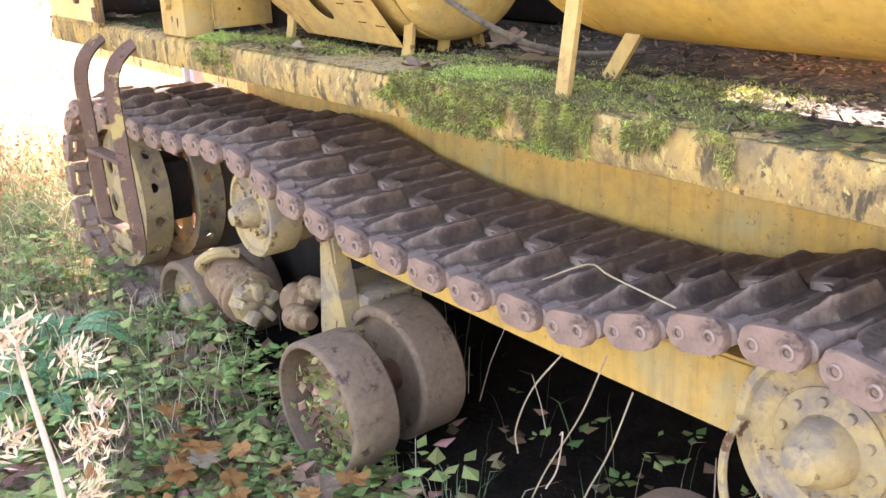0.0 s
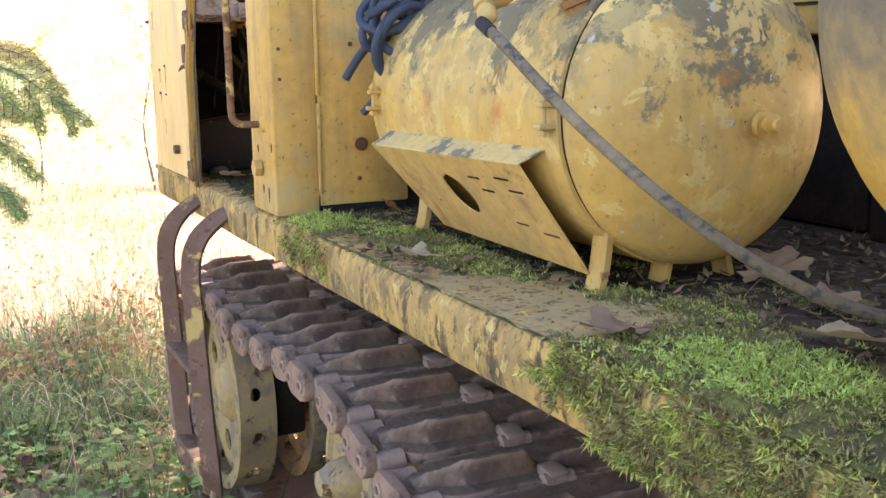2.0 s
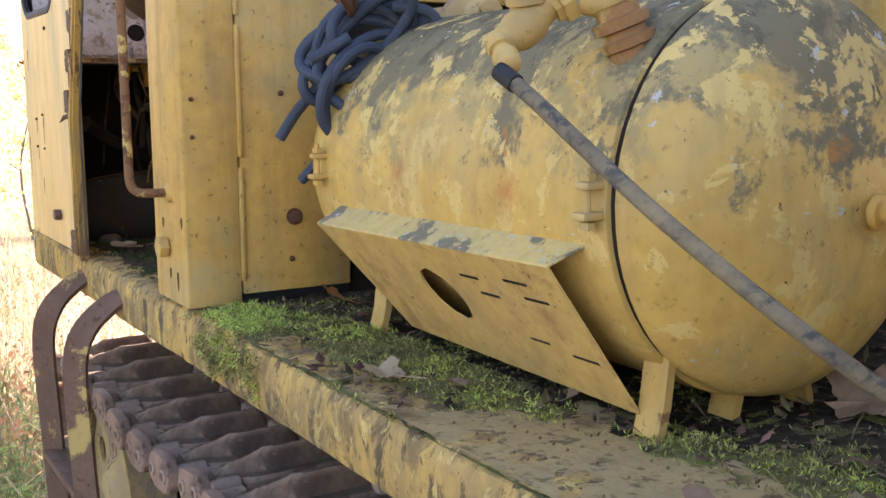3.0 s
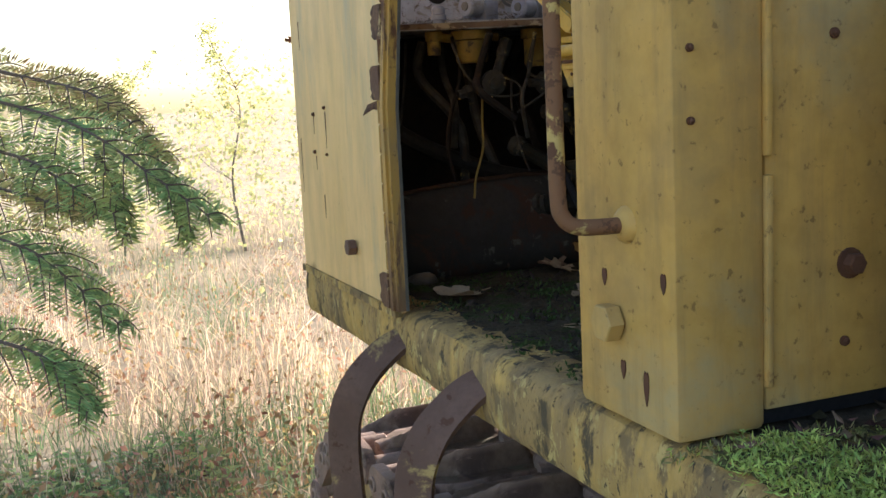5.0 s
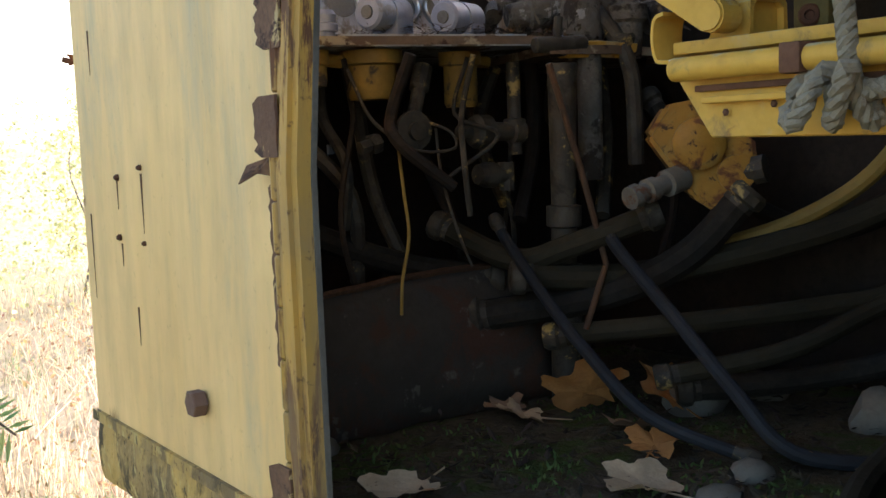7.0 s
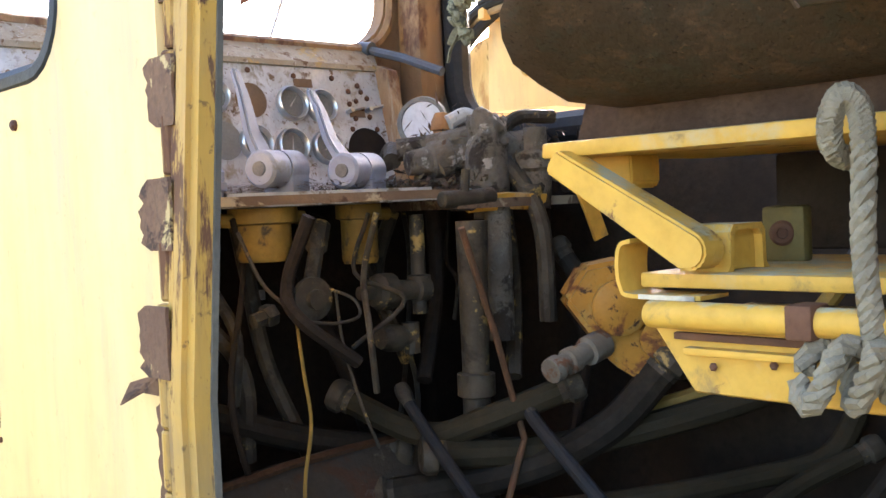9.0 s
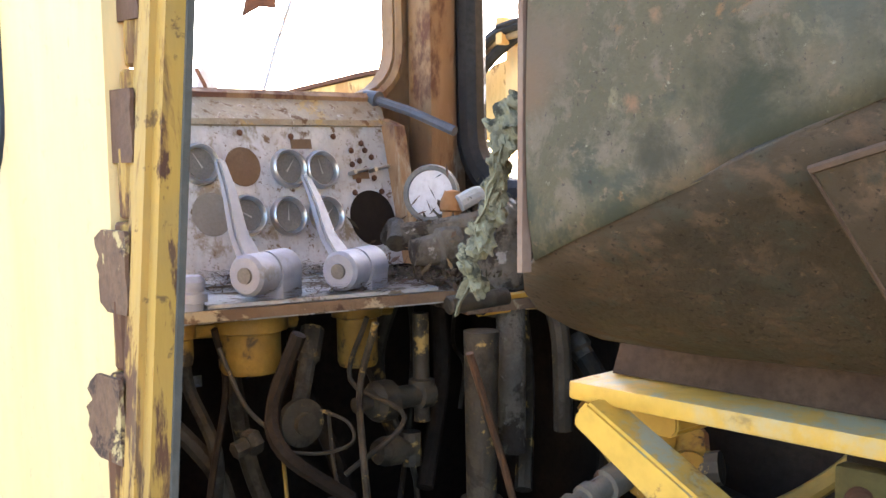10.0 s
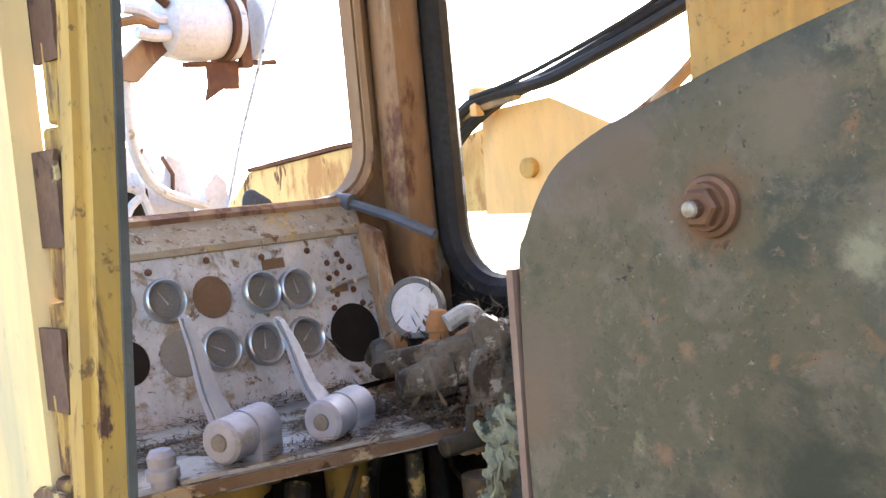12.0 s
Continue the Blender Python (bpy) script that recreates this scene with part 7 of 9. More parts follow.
# Unseen boxes added to block light at the right window and behind the tanks.
bm = bmesh.new()
box(bm, (0.98, 3.99, 1.292), (2.5, 5.0, 2.74), 0.02)
part("light_block_hood", bm, M["yellow"], bay)
bm = bmesh.new()
box(bm, (1.62, 3.72, 1.292), (2.5, 3.98, 2.5), 0.02)
part("light_block_hood", bm, M["yellow"], bay)

# ---- boom and things ahead of the cab ----
M["streaky"] = mat("streaked_boom_paint", (0.66, 0.46, 0.18), (0.58, 0.40, 0.15), 6, 0.6, bump=0.2, stretch=(1, 1, 0.3), layers=[((0.12, 0.06, 0.03), 26, 0.60, 0.68, 0.9), ((0.40, 0.22, 0.08), 9, 0.56, 0.7, 0.8)])
boom = thing("excavator_boom", "yellow excavator boom with black hoses and a bolted foot", "boom", (1.35, 5.8, 1.29))
bm = bmesh.new()
slab(bm, [(1.3, 5.70, 1.984), (1.3, 5.69, 2.19), (1.3, 5.51, 2.20), (1.3, 5.35, 2.128), (1.3, 5.2, 2.06), (1.3, 4.6, 1.95), (1.3, 4.6, 1.80), (1.3, 5.2, 1.93), (1.3, 5.5, 1.98)], (0.35, 0, 0))
part("foot_plate", bm, M["cream"], boom, "yellow boom foot plate", smooth=False)
bm = bmesh.new()
slab(bm, [(1.33, 5.84, 1.99), (1.33, 5.83, 2.10), (1.33, 5.76, 2.15), (1.33, 5.695, 2.165), (1.33, 5.70, 1.99)], (0.29, 0, 0))
part("side_web", bm, M["streaky"], boom, "stained yellow web behind the foot plate", smooth=False)
# Beyond y 6.66 the beam is unseen, lengthened to shade the ground.
bm = bmesh.new()
slab(bm, [(1.32, 6.12, 2.158), (1.32, 6.58, 2.126), (1.32, 6.66, 2.06), (1.32, 7.4, 1.95), (1.32, 9.1, 1.72), (1.32, 9.2, 1.35), (1.32, 7.6, 1.68), (1.32, 6.5, 1.82), (1.32, 6.12, 2.0)], (0.31, 0, 0))
part("beam", bm, M["streaky"], boom, "streaked yellow boom beam", smooth=False)
# Made-up arm under the beam, placed to cast shade beside the cab.
bm = bmesh.new()
slab(bm, [(1.32, 6.0, 0.66), (1.32, 6.0, 0.90), (1.32, 7.0, 1.15), (1.32, 8.7, 1.25), (1.32, 8.9, 1.43), (1.32, 9.3, 1.43), (1.32, 9.4, 0.9), (1.32, 8.9, 0.66)], (0.31, 0, 0))
part("arm_shade_caster", bm, M["streaky"], boom, "unseen streaked yellow slab added under the beam to shade the ground", smooth=False)
bm = bmesh.new()
strip(bm, [(1.335, 6.12, 2.164), (1.335, 6.2, 2.161), (1.335, 6.57, 2.132)], 0.05, 0.010, (1, 0, 0))
part("flange", bm, M["rust"], boom, "rusty top flange")
bm = bmesh.new()
cyl(bm, (1.31, 5.57, 2.07), (1.285, 5.57, 2.07), 0.02, 14, chamfer=0.003)
part("pivot_pin", bm, M["yellow"], boom)
bm = bmesh.new()
cyl(bm, (1.31, 5.32, 2.06), (1.27, 5.32, 2.06), 0.045, 18, chamfer=0.006)
part("boss", bm, M["cream"], boom)
bm = bmesh.new()
box(bm, (1.27, 4.66, 1.29), (1.66, 5.3, 1.9), 0.02)
part("turret", bm, M["cream"], boom)
for r, key, pts in ((0.012, "rubber", [(1.27, 5.84, 2.05), (1.26, 5.78, 2.12), (1.25, 5.72, 2.175), (1.25, 5.642, 2.212), (1.25, 5.481, 2.225), (1.25, 5.373, 2.25), (1.25, 5.18, 2.305), (1.25, 4.9, 2.40)]),
                    (0.013, "rubber", [(1.29, 5.85, 2.02), (1.28, 5.79, 2.09), (1.27, 5.71, 2.155), (1.27, 5.61, 2.205), (1.26, 5.46, 2.238), (1.26, 5.30, 2.287), (1.26, 5.15, 2.337), (1.26, 4.9, 2.43)]),
                    (0.005, "rubber", [(1.24, 5.66, 2.215), (1.24, 5.53, 2.236), (1.24, 5.4, 2.268), (1.24, 5.27, 2.305), (1.24, 5.2, 2.33), (1.24, 4.9, 2.45)]),
                    (0.010, "hubpaint", [(1.28, 5.82, 2.10), (1.27, 5.74, 2.165), (1.26, 5.66, 2.195), (1.26, 5.55, 2.21)]),
                    (0.011, "cabrust", [(1.22, 5.36, 2.10), (1.22, 5.29, 2.125), (1.22, 5.20, 2.17), (1.22, 5.12, 2.23), (1.22, 5.05, 2.33)])):
    bm = bmesh.new()
    tube(bm, curve_points(pts, 6), r, 8)
    part("boom_hose", bm, M[key], boom)
bm = bmesh.new()
box(bm, (1.24, 5.645, 2.18), (1.30, 5.665, 2.235), 0.004)
part("hose_clip", bm, M["cream"], boom)
# White lamp parts carry their sunlit brightness in the colour.
lamp = thing("work_lamp", "rusty broken work lamp ahead of the windscreen", "lamp", (1.0, 6.2, 0.0))
bm = bmesh.new()
lathe(bm, (0.885, 6.2, 2.435), (2, 6.2, 2.435), [(0, 0), (0, 0.045), (0.015, 0.066), (0.05, 0.074), (0.11, 0.074), (0.14, 0.068), (0.14, 0)], 22)
part("housing", bm, M["whiteface"], lamp, "lamp housing, sunlit white put into its colour")
for x, r, w, key in ((1.028, 0.078, 0.012, "rust"), (1.045, 0.074, 0.016, "whiteface")):
    bm = bmesh.new()
    lathe(bm, (x, 6.2, 2.435), (2, 6.2, 2.435), [(0, 0.05), (0, r), (w, r), (w, 0.05), (0, 0.05)], 22)
    part("clamp_ring", bm, M[key], lamp)
bm = bmesh.new()
lathe(bm, (1.105, 6.2, 2.435), (2, 6.2, 2.435), [(0, 0), (0, 0.070), (0.008, 0.074), (0.016, 0.070), (0.034, 0.045), (0.042, 0)], 22)
part("lens", bm, M["whiteface"], lamp, "cloudy lamp lens")
bm = bmesh.new()
box(bm, (1.065, 6.17, 2.345), (1.093, 6.19, 2.66), 0.003)
part("bracket_bar", bm, M["rust"], lamp)
bm = bmesh.new()
tube(bm, [(0.93, 6.19, 2.352), (1.06, 6.19, 2.356), (1.165, 6.19, 2.36)], 0.006, 6)
part("cross_rod", bm, M["rust"], lamp)
bm = bmesh.new()
slab(bm, [(0.985, 6.185, 2.352), (1.065, 6.185, 2.352), (1.06, 6.185, 2.30), (1.02, 6.185, 2.30), (0.975, 6.185, 2.275), (0.985, 6.185, 2.31)], (0, 0.008, 0))
part("torn_tab", bm, M["rust"], lamp, smooth=False)
bm = bmesh.new()
slab(bm, [(0.79, 6.185, 2.32), (0.82, 6.185, 2.315), (0.90, 6.185, 2.385), (0.91, 6.185, 2.42), (0.87, 6.185, 2.425), (0.79, 6.185, 2.36)], (0, 0.02, 0))
part("mount_arm", bm, M["cabrust"], lamp, "rusty mounting arm", smooth=False)
for key, r, pts in (("whiteface", 0.012, [(0.79, 6.16, 2.46), (0.83, 6.16, 2.455), (0.86, 6.16, 2.44), (0.90, 6.17, 2.445)]), ("orustpaint", 0.010, [(0.78, 6.16, 2.43), (0.82, 6.15, 2.435), (0.86, 6.16, 2.425)]), ("rust", 0.010, [(0.80, 6.16, 2.50), (0.86, 6.16, 2.49), (0.89, 6.16, 2.47)]), ("whiteface", 0.013, [(0.81, 6.15, 2.41), (0.85, 6.15, 2.405), (0.885, 6.16, 2.41)])):
    bm = bmesh.new()
    tube(bm, curve_points(pts, 5), r, 8)
    part("cable_end", bm, M[key], lamp)
bm = bmesh.new()
tube(bm, curve_points([(0.80, 6.2, 2.36), (0.82, 6.24, 2.2), (0.90, 6.3, 2.1), (1.05, 6.35, 2.05)], 5), 0.012, 8)
part("support_tube", bm, M["whiteface"], lamp)
bm = bmesh.new()
tube(bm, [(1.17, 6.1, 2.6), (1.0, 6.1, 2.2), (0.94, 6.1, 2.03), (0.93, 6.1, 1.5)], 0.004, 6)
part("stay_wire", bm, M["panel_grey"], lamp)
bm = bmesh.new()
slab(bm, [(1.04, 6.34, -0.05), (1.10, 6.34, -0.05), (1.10, 6.34, 2.10), (1.075, 6.34, 2.125), (1.04, 6.34, 2.09)], (0, 0.05, 0))
part("stand_post", bm, M["whiteface"], lamp)
# Shroud and its legs coloured white for blown-out sunlight.
hood = thing("sheet_shroud", "bent sheet-metal shroud with glare in its white colour and a dark recess, ahead of the cab", "shroud", (0.9, 6.35, 0.0))
bm = bmesh.new()
slab(bm, [(0.74, 6.36, 1.86), (1.02, 6.36, 1.86), (1.02, 6.36, 2.07), (1.0, 6.36, 2.155), (0.965, 6.36, 2.175), (0.945, 6.36, 2.10), (0.91, 6.36, 2.185), (0.87, 6.36, 2.195), (0.84, 6.36, 2.16), (0.80, 6.36, 2.15), (0.74, 6.36, 2.19)], (0, 0.03, 0))
part("panel", bm, M["whiteface"], hood, smooth=False)
for x in (1.06, 1.16):
    bm = bmesh.new()
    slab(bm, [(0.99, 6.395, 1.9), (x - 0.03, 6.40, -0.05), (x, 6.40, -0.05), (1.02, 6.395, 1.9)], (0, 0.03, 0))
    part("leg", bm, M["whiteface"], hood, smooth=False)
bm = bmesh.new()
slab(bm, [(0.82, 6.355, 1.9), (0.915, 6.355, 1.9), (0.905, 6.355, 2.10), (0.885, 6.355, 2.115), (0.835, 6.355, 2.105)], (0, 0.004, 0))
part("recess", bm, M["dark"], hood, smooth=False)
for x0, z0, x1, z1 in ((0.945, 2.17, 0.968, 2.13), (0.968, 2.13, 0.962, 2.075), (0.90, 2.19, 0.885, 2.165)):
    bm = bmesh.new()
    strip(bm, [(x0, 6.35, z0), (x1, 6.35, z1)], 0.012, 0.004, (0, 1, 0))
    part("torn_edge", bm, M["rust"], hood)
for k, pts in enumerate(([(0.80, 6.33, 1.98), (0.84, 6.32, 2.06), (0.87, 6.32, 2.09), (0.86, 6.32, 2.14)], [(0.90, 6.33, 1.98), (0.885, 6.32, 2.05), (0.86, 6.32, 2.10), (0.80, 6.32, 2.11)])):
    bm = bmesh.new()
    tube(bm, curve_points(pts, 5), 0.010, 8)
    part("cable", bm, M["whiteface"], hood)
for k in range(5):
    bm = bmesh.new()
    tube(bm, curve_points([(1.115 + 0.010 * k, 6.30, 1.95), (1.12 + 0.010 * k, 6.30, 2.055 - 0.003 * k), (1.145 + 0.008 * k, 6.30, 2.07 - 0.005 * k), (1.175 + 0.006 * k, 6.30, 2.03 - 0.004 * k), (1.19, 6.30, 1.95)], 5), 0.008, 8)
    solo("grey_hose", bm, M["coil"], "grey rubber hose looped ahead of the windscreen", "hose", "hoses ahead of the cab")

# ---- small plants and litter ----
def leaf_cards(name, places, material, label, category, fold=0.25, kind="stuff", parent=None):
    """Many folded leaf blades as one mesh: rows of (root, direction, width vector)."""
    verts, faces = [], []
    for root, d, w in places:
        n = d.cross(w).normalized() * w.length * fold
        i = len(verts)
        verts += [root, root + d * 0.45 + w + n, root + d, root + d * 0.45 - w + n, root + d * 0.5]
        faces += [(i, i + 1, i + 4), (i + 1, i + 2, i + 4), (i + 2, i + 3, i + 4), (i + 3, i, i + 4)]
    me = bpy.data.meshes.new(name)
    me.from_pydata([tuple(v) for v in verts], [], faces)
    me.materials.append(material)
    if parent is not None:
        return part(name, me, None, parent, label)
    return tagged(new(name, me), label, category, kind=kind)


def blades(name, rows, material, label, category, kind="stuff"):
    """Many grass blades: (root, tip, bow, width)."""
    verts, faces = [], []
    for root, tip, bow, w in rows:
        d = tip - root
        side = d.cross(Vector((random.uniform(-1, 1), random.uniform(-1, 1), 0.1))).normalized() * w
        m1, m2 = root + d * 0.4 + bow * 0.7, root + d * 0.75 + bow
        i = len(verts)
        verts += [root - side, root + side, m1 - side * 0.85, m1 + side * 0.85, m2 - side * 0.55, m2 + side * 0.55, tip]
        faces += [(i, i + 1, i + 3, i + 2), (i + 2, i + 3, i + 5, i + 4), (i + 4, i + 5, i + 6)]
    me = bpy.data.meshes.new(name)
    me.from_pydata([tuple(v) for v in verts], [], faces)
    me.materials.append(material)
    return tagged(new(name, me), label, category, kind=kind)


def rv(a=1.0):
    return Vector((random.uniform(-a, a), random.uniform(-a, a), random.uniform(-a, a)))


M["moss"] = mat("moss", (0.44, 0.50, 0.12), (0.33, 0.39, 0.09), 30, 0.95, bump=0.0, island=0.45, spec=0.1, thin=0.25)
M["moss_old"] = mat("dark_old_moss", (0.29, 0.26, 0.10), (0.16, 0.15, 0.06), 30, 0.95, bump=0.0, island=0.55, spec=0.1, thin=0.15)
M["mossbed"] = mat("moss_bed", (0.17, 0.16, 0.055), (0.10, 0.088, 0.046), 22, 0.95, bump=0.9, bump_scale=120, layers=[((0.18, 0.19, 0.05), 12, 0.5, 0.65, 0.95), ((0.03, 0.026, 0.02), 14, 0.55, 0.7, 0.95)])
random.seed(21)


def moss_density(x, y):
    """How thick moss grows at a place on the deck, 0 to 1."""
    d = 0.0
    for cx, cy, rx, ry, k in ((0.06, 3.80, 0.09, 0.17, 1.0), (0.16, 3.45, 0.09, 0.45, 0.75), (0.10, 2.32, 0.17, 0.40, 1.0), (0.02, 2.40, 0.06, 0.50, 1.0), (0.20, 2.60, 0.10, 0.13, 0.6), (0.10, 1.6, 0.10, 0.6, 0.5), (0.30, 2.75, 0.10, 0.10, 0.5), (0.24, 2.88, 0.06, 0.06, 0.7), (0.30, 1.95, 0.15, 0.3, 0.6)):
        q = ((x - cx) / rx) ** 2 + ((y - cy) / ry) ** 2
        d = max(d, k * max(0.0, 1.25 - q))
    d += 0.5 * noise.noise(Vector((x * 16, y * 16, 4)))
    bare = ((x - 0.04) / 0.13) ** 2 + ((y - 2.92) / 0.24) ** 2
    if bare < 1:
        d -= 1.2 * (1 - bare) ** 0.5
    return d


# bed of moss and dirt on the deck
bm = bmesh.new()
nx, ny = 46, 190
g = []
for i in range(ny):
    y = 1.0 + 2.93 * i / (ny - 1)
    row = []
    for j in range(nx):
        x = 0.008 + 0.55 * j / (nx - 1)
        h = 0.0
        d = moss_density(x, y)
        if d > 0:
            h = 0.010 * min(1.3, d) + 0.006 * noise.noise(Vector((x * 40, y * 40, 1)))
        h += 0.002 * noise.noise(Vector((x * 60, y * 60, 7)))
        row.append(bm.verts.new((x, y, 1.2885 + max(h, -0.002))))
    g.append(row)
for i in range(ny - 1):
    for j in range(nx - 1):
        bm.faces.new((g[i][j], g[i][j + 1], g[i + 1][j + 1], g[i + 1][j]))
tagged(part("moss_bed", bm, M["mossbed"], None, ""), "damp bed of moss and dirt on the deck", "moss", kind="stuff")
tufts, old, glow = [], [], []
roots = 0
while roots < 24000:
    x, y = random.uniform(0.0, 0.48), random.uniform(1.6, 3.95)
    d = moss_density(x, y) + 0.55 * noise.noise(Vector((x * 45, y * 45, 9)))
    if random.random() > d:
        continue
    roots += 1
    puff = 0.5 + 0.5 * noise.noise(Vector((x * 55, y * 55, 3)))
    root = Vector((x, y, 1.287 + 0.030 * min(1.2, d) * puff * puff))
    green = 0.45 + 1.3 * noise.noise(Vector((x * 9, y * 9, 11)))
    ragged = 1 + 1.3 * noise.noise(Vector((x * 22, y * 22, 17)))
    bright = ((x - 0.06) / 0.09) ** 2 + ((y - 3.83) / 0.13) ** 2 < ragged or ((x - 0.15) / 0.11) ** 2 + ((y - 2.46) / 0.14) ** 2 < ragged
    for k in range(3):
        dr = (rv().normalized() + Vector((-0.05, 0, 0.45))).normalized() * random.uniform(0.005, 0.013)
        (glow if bright and random.random() < 0.8 else tufts if random.random() < green * 0.7 else old).append((root + rv(0.003) + Vector((0, 0, 0.006 if bright else 0)), dr, dr.cross(rv()).normalized() * random.uniform(0.0007, 0.0016)))
# moss that hangs over the edge
n = 0
while n < 17000:
    y, z = random.uniform(1.75, 2.80) if random.random() < 0.85 else random.choice((random.uniform(3.6, 3.96), random.uniform(1.6, 1.8))), random.uniform(1.188, 1.296)
    dens = -0.05 + 1.5 * noise.noise(Vector((y * 7, z * 14, 2))) + 0.8 * noise.noise(Vector((y * 30, z * 22, 7))) + (0.55 if 1.97 < y < 2.68 else -0.2) + (z - 1.24) * 5
    if random.random() > dens:
        continue
    n += 1
    out = 0.008 + 0.020 * noise.noise(Vector((y * 26, z * 26, 5)))
    for k in range(2):
        dr = Vector((random.uniform(-0.8, 0.2), random.uniform(-0.9, 0.9), random.uniform(-1.2, 0.5))).normalized() * random.uniform(0.007, 0.019)
        (tufts if random.random() < 0.32 + 0.9 * noise.noise(Vector((y * 24, z * 24, 1))) else old).append((Vector((-max(0.0, out), y, z)) + rv(0.003), dr, dr.cross(rv()).normalized() * random.uniform(0.0007, 0.0017)))
M["moss_glow"] = mat("pale_fresh_moss", (0.48, 0.60, 0.16), (0.38, 0.48, 0.12), 30, 0.95, bump=0.0, island=0.35, spec=0.1, thin=0.3)
leaf_cards("fresh_moss", glow, M["moss_glow"], "pale fresh green moss cushions on the deck", "moss")
leaf_cards("bright_moss", tufts, M["moss"], "bright green moss cushions on the deck edge", "moss")
leaf_cards("old_moss", old, M["moss_old"], "dark olive moss over the deck edge", "moss")

# lichen below the plug of the big tank
tuft = []
for k in range(1700):
    a, b = random.gauss(0, 0.016), random.gauss(0, 0.026)
    y, z = 2.155 + a, 1.585 + b
    if (a < -0.012) and b > 0.01:
        continue
    d = math.sqrt(max(0.0, 0.346 ** 2 - (z - 1.725) ** 2))
    root = Vector((0.42 - d, y, z))
    dr = (Vector((-1, 0.1, -0.2)) + rv(0.8)).normalized() * random.uniform(0.003, 0.008)
    tuft.append((root, dr, dr.cross(rv()).normalized() * 0.0012))
M["lichen"] = mat("pale_green_lichen", (0.42, 0.40, 0.19), (0.27, 0.29, 0.12), 30, 0.95, bump=0.0, island=0.5)
leaf_cards("lichen", tuft, M["lichen"], "pale green lichen tuft on the tank", "lichen")


# fallen maple leaves, each by itself where they can be told apart
def maple_outline(s):
    pts = []
    for k in range(40):
        a = 2 * math.pi * k / 40
        r = 0.52 + 0.30 * abs(math.cos(2.5 * (a - math.pi / 2))) ** 1.5 * (1.0 if math.sin(a) > -0.6 else 0.5) + 0.05 * math.cos(15 * a)
        pts.append((s * r * math.cos(a), s * r * math.sin(a)))
    return pts


def maple_leaf(at, size, turn, tilt, material, label, curl=0.25, seed=0):
    lf = thing("maple_leaf", label, "leaf", at, "fallen leaves")
    m = Matrix.Translation(at) @ Matrix.Rotation(turn, 4, "Z") @ Matrix.Rotation(tilt, 4, "X")
    bm = bmesh.new()
    out = maple_outline(size)
    c = bm.verts.new(m @ Vector((0, -0.1 * size, 0.004)))
    ring1, ring2 = [], []
    for k, (x, y) in enumerate(out):
        h = curl * size * (noise.noise(Vector((x / size * 1.5 + seed, y / size * 1.5, seed))) * 0.9 + 0.5 * (x * x + y * y) / (size * size))
        ring2.append(bm.verts.new(m @ Vector((x, y, h + 0.006))))
        ring1.append(bm.verts.new(m @ Vector((x * 0.5, y * 0.5, h * 0.35 + 0.005))))
    n = len(out)
    for k in range(n):
        j = (k + 1) % n
        bm.faces.new((c, ring1[k], ring1[j]))
        bm.faces.new((ring1[k], ring2[k], ring2[j], ring1[j]))
    part("blade", bm, material, lf)
    bm = bmesh.new()
    tube(bm, [m @ Vector((0, -0.1 * size, 0.004)), m @ Vector((0.06 * size, -0.8 * size, 0.008)), m @ Vector((0.2 * size, -1.5 * size, 0.012))], 0.0011, 5)
    part("stalk", bm, material, lf)


M["leaf_tan"] = mat("pale_tan_dry_leaf", (0.46, 0.36, 0.23), (0.37, 0.28, 0.17), 30, 0.8, bump=0.3, thin=0.2, layers=[((0.14, 0.10, 0.07), 60, 0.68, 0.72, 0.9)])
M["leaf_brown"] = mat("brown_dry_leaf", (0.24, 0.16, 0.10), (0.17, 0.11, 0.07), 30, 0.8, bump=0.3)
M["leaf_orange"] = mat("orange_dry_leaf", (0.50, 0.24, 0.075), (0.40, 0.18, 0.06), 25, 0.75, bump=0.3, thin=0.3)
T, B, O = ("leaf_tan", "pale tan fallen maple leaf, dry and curled"), ("leaf_brown", "brown fallen maple leaf, dry and curled"), ("leaf_orange", "orange fallen maple leaf, dry and curled")
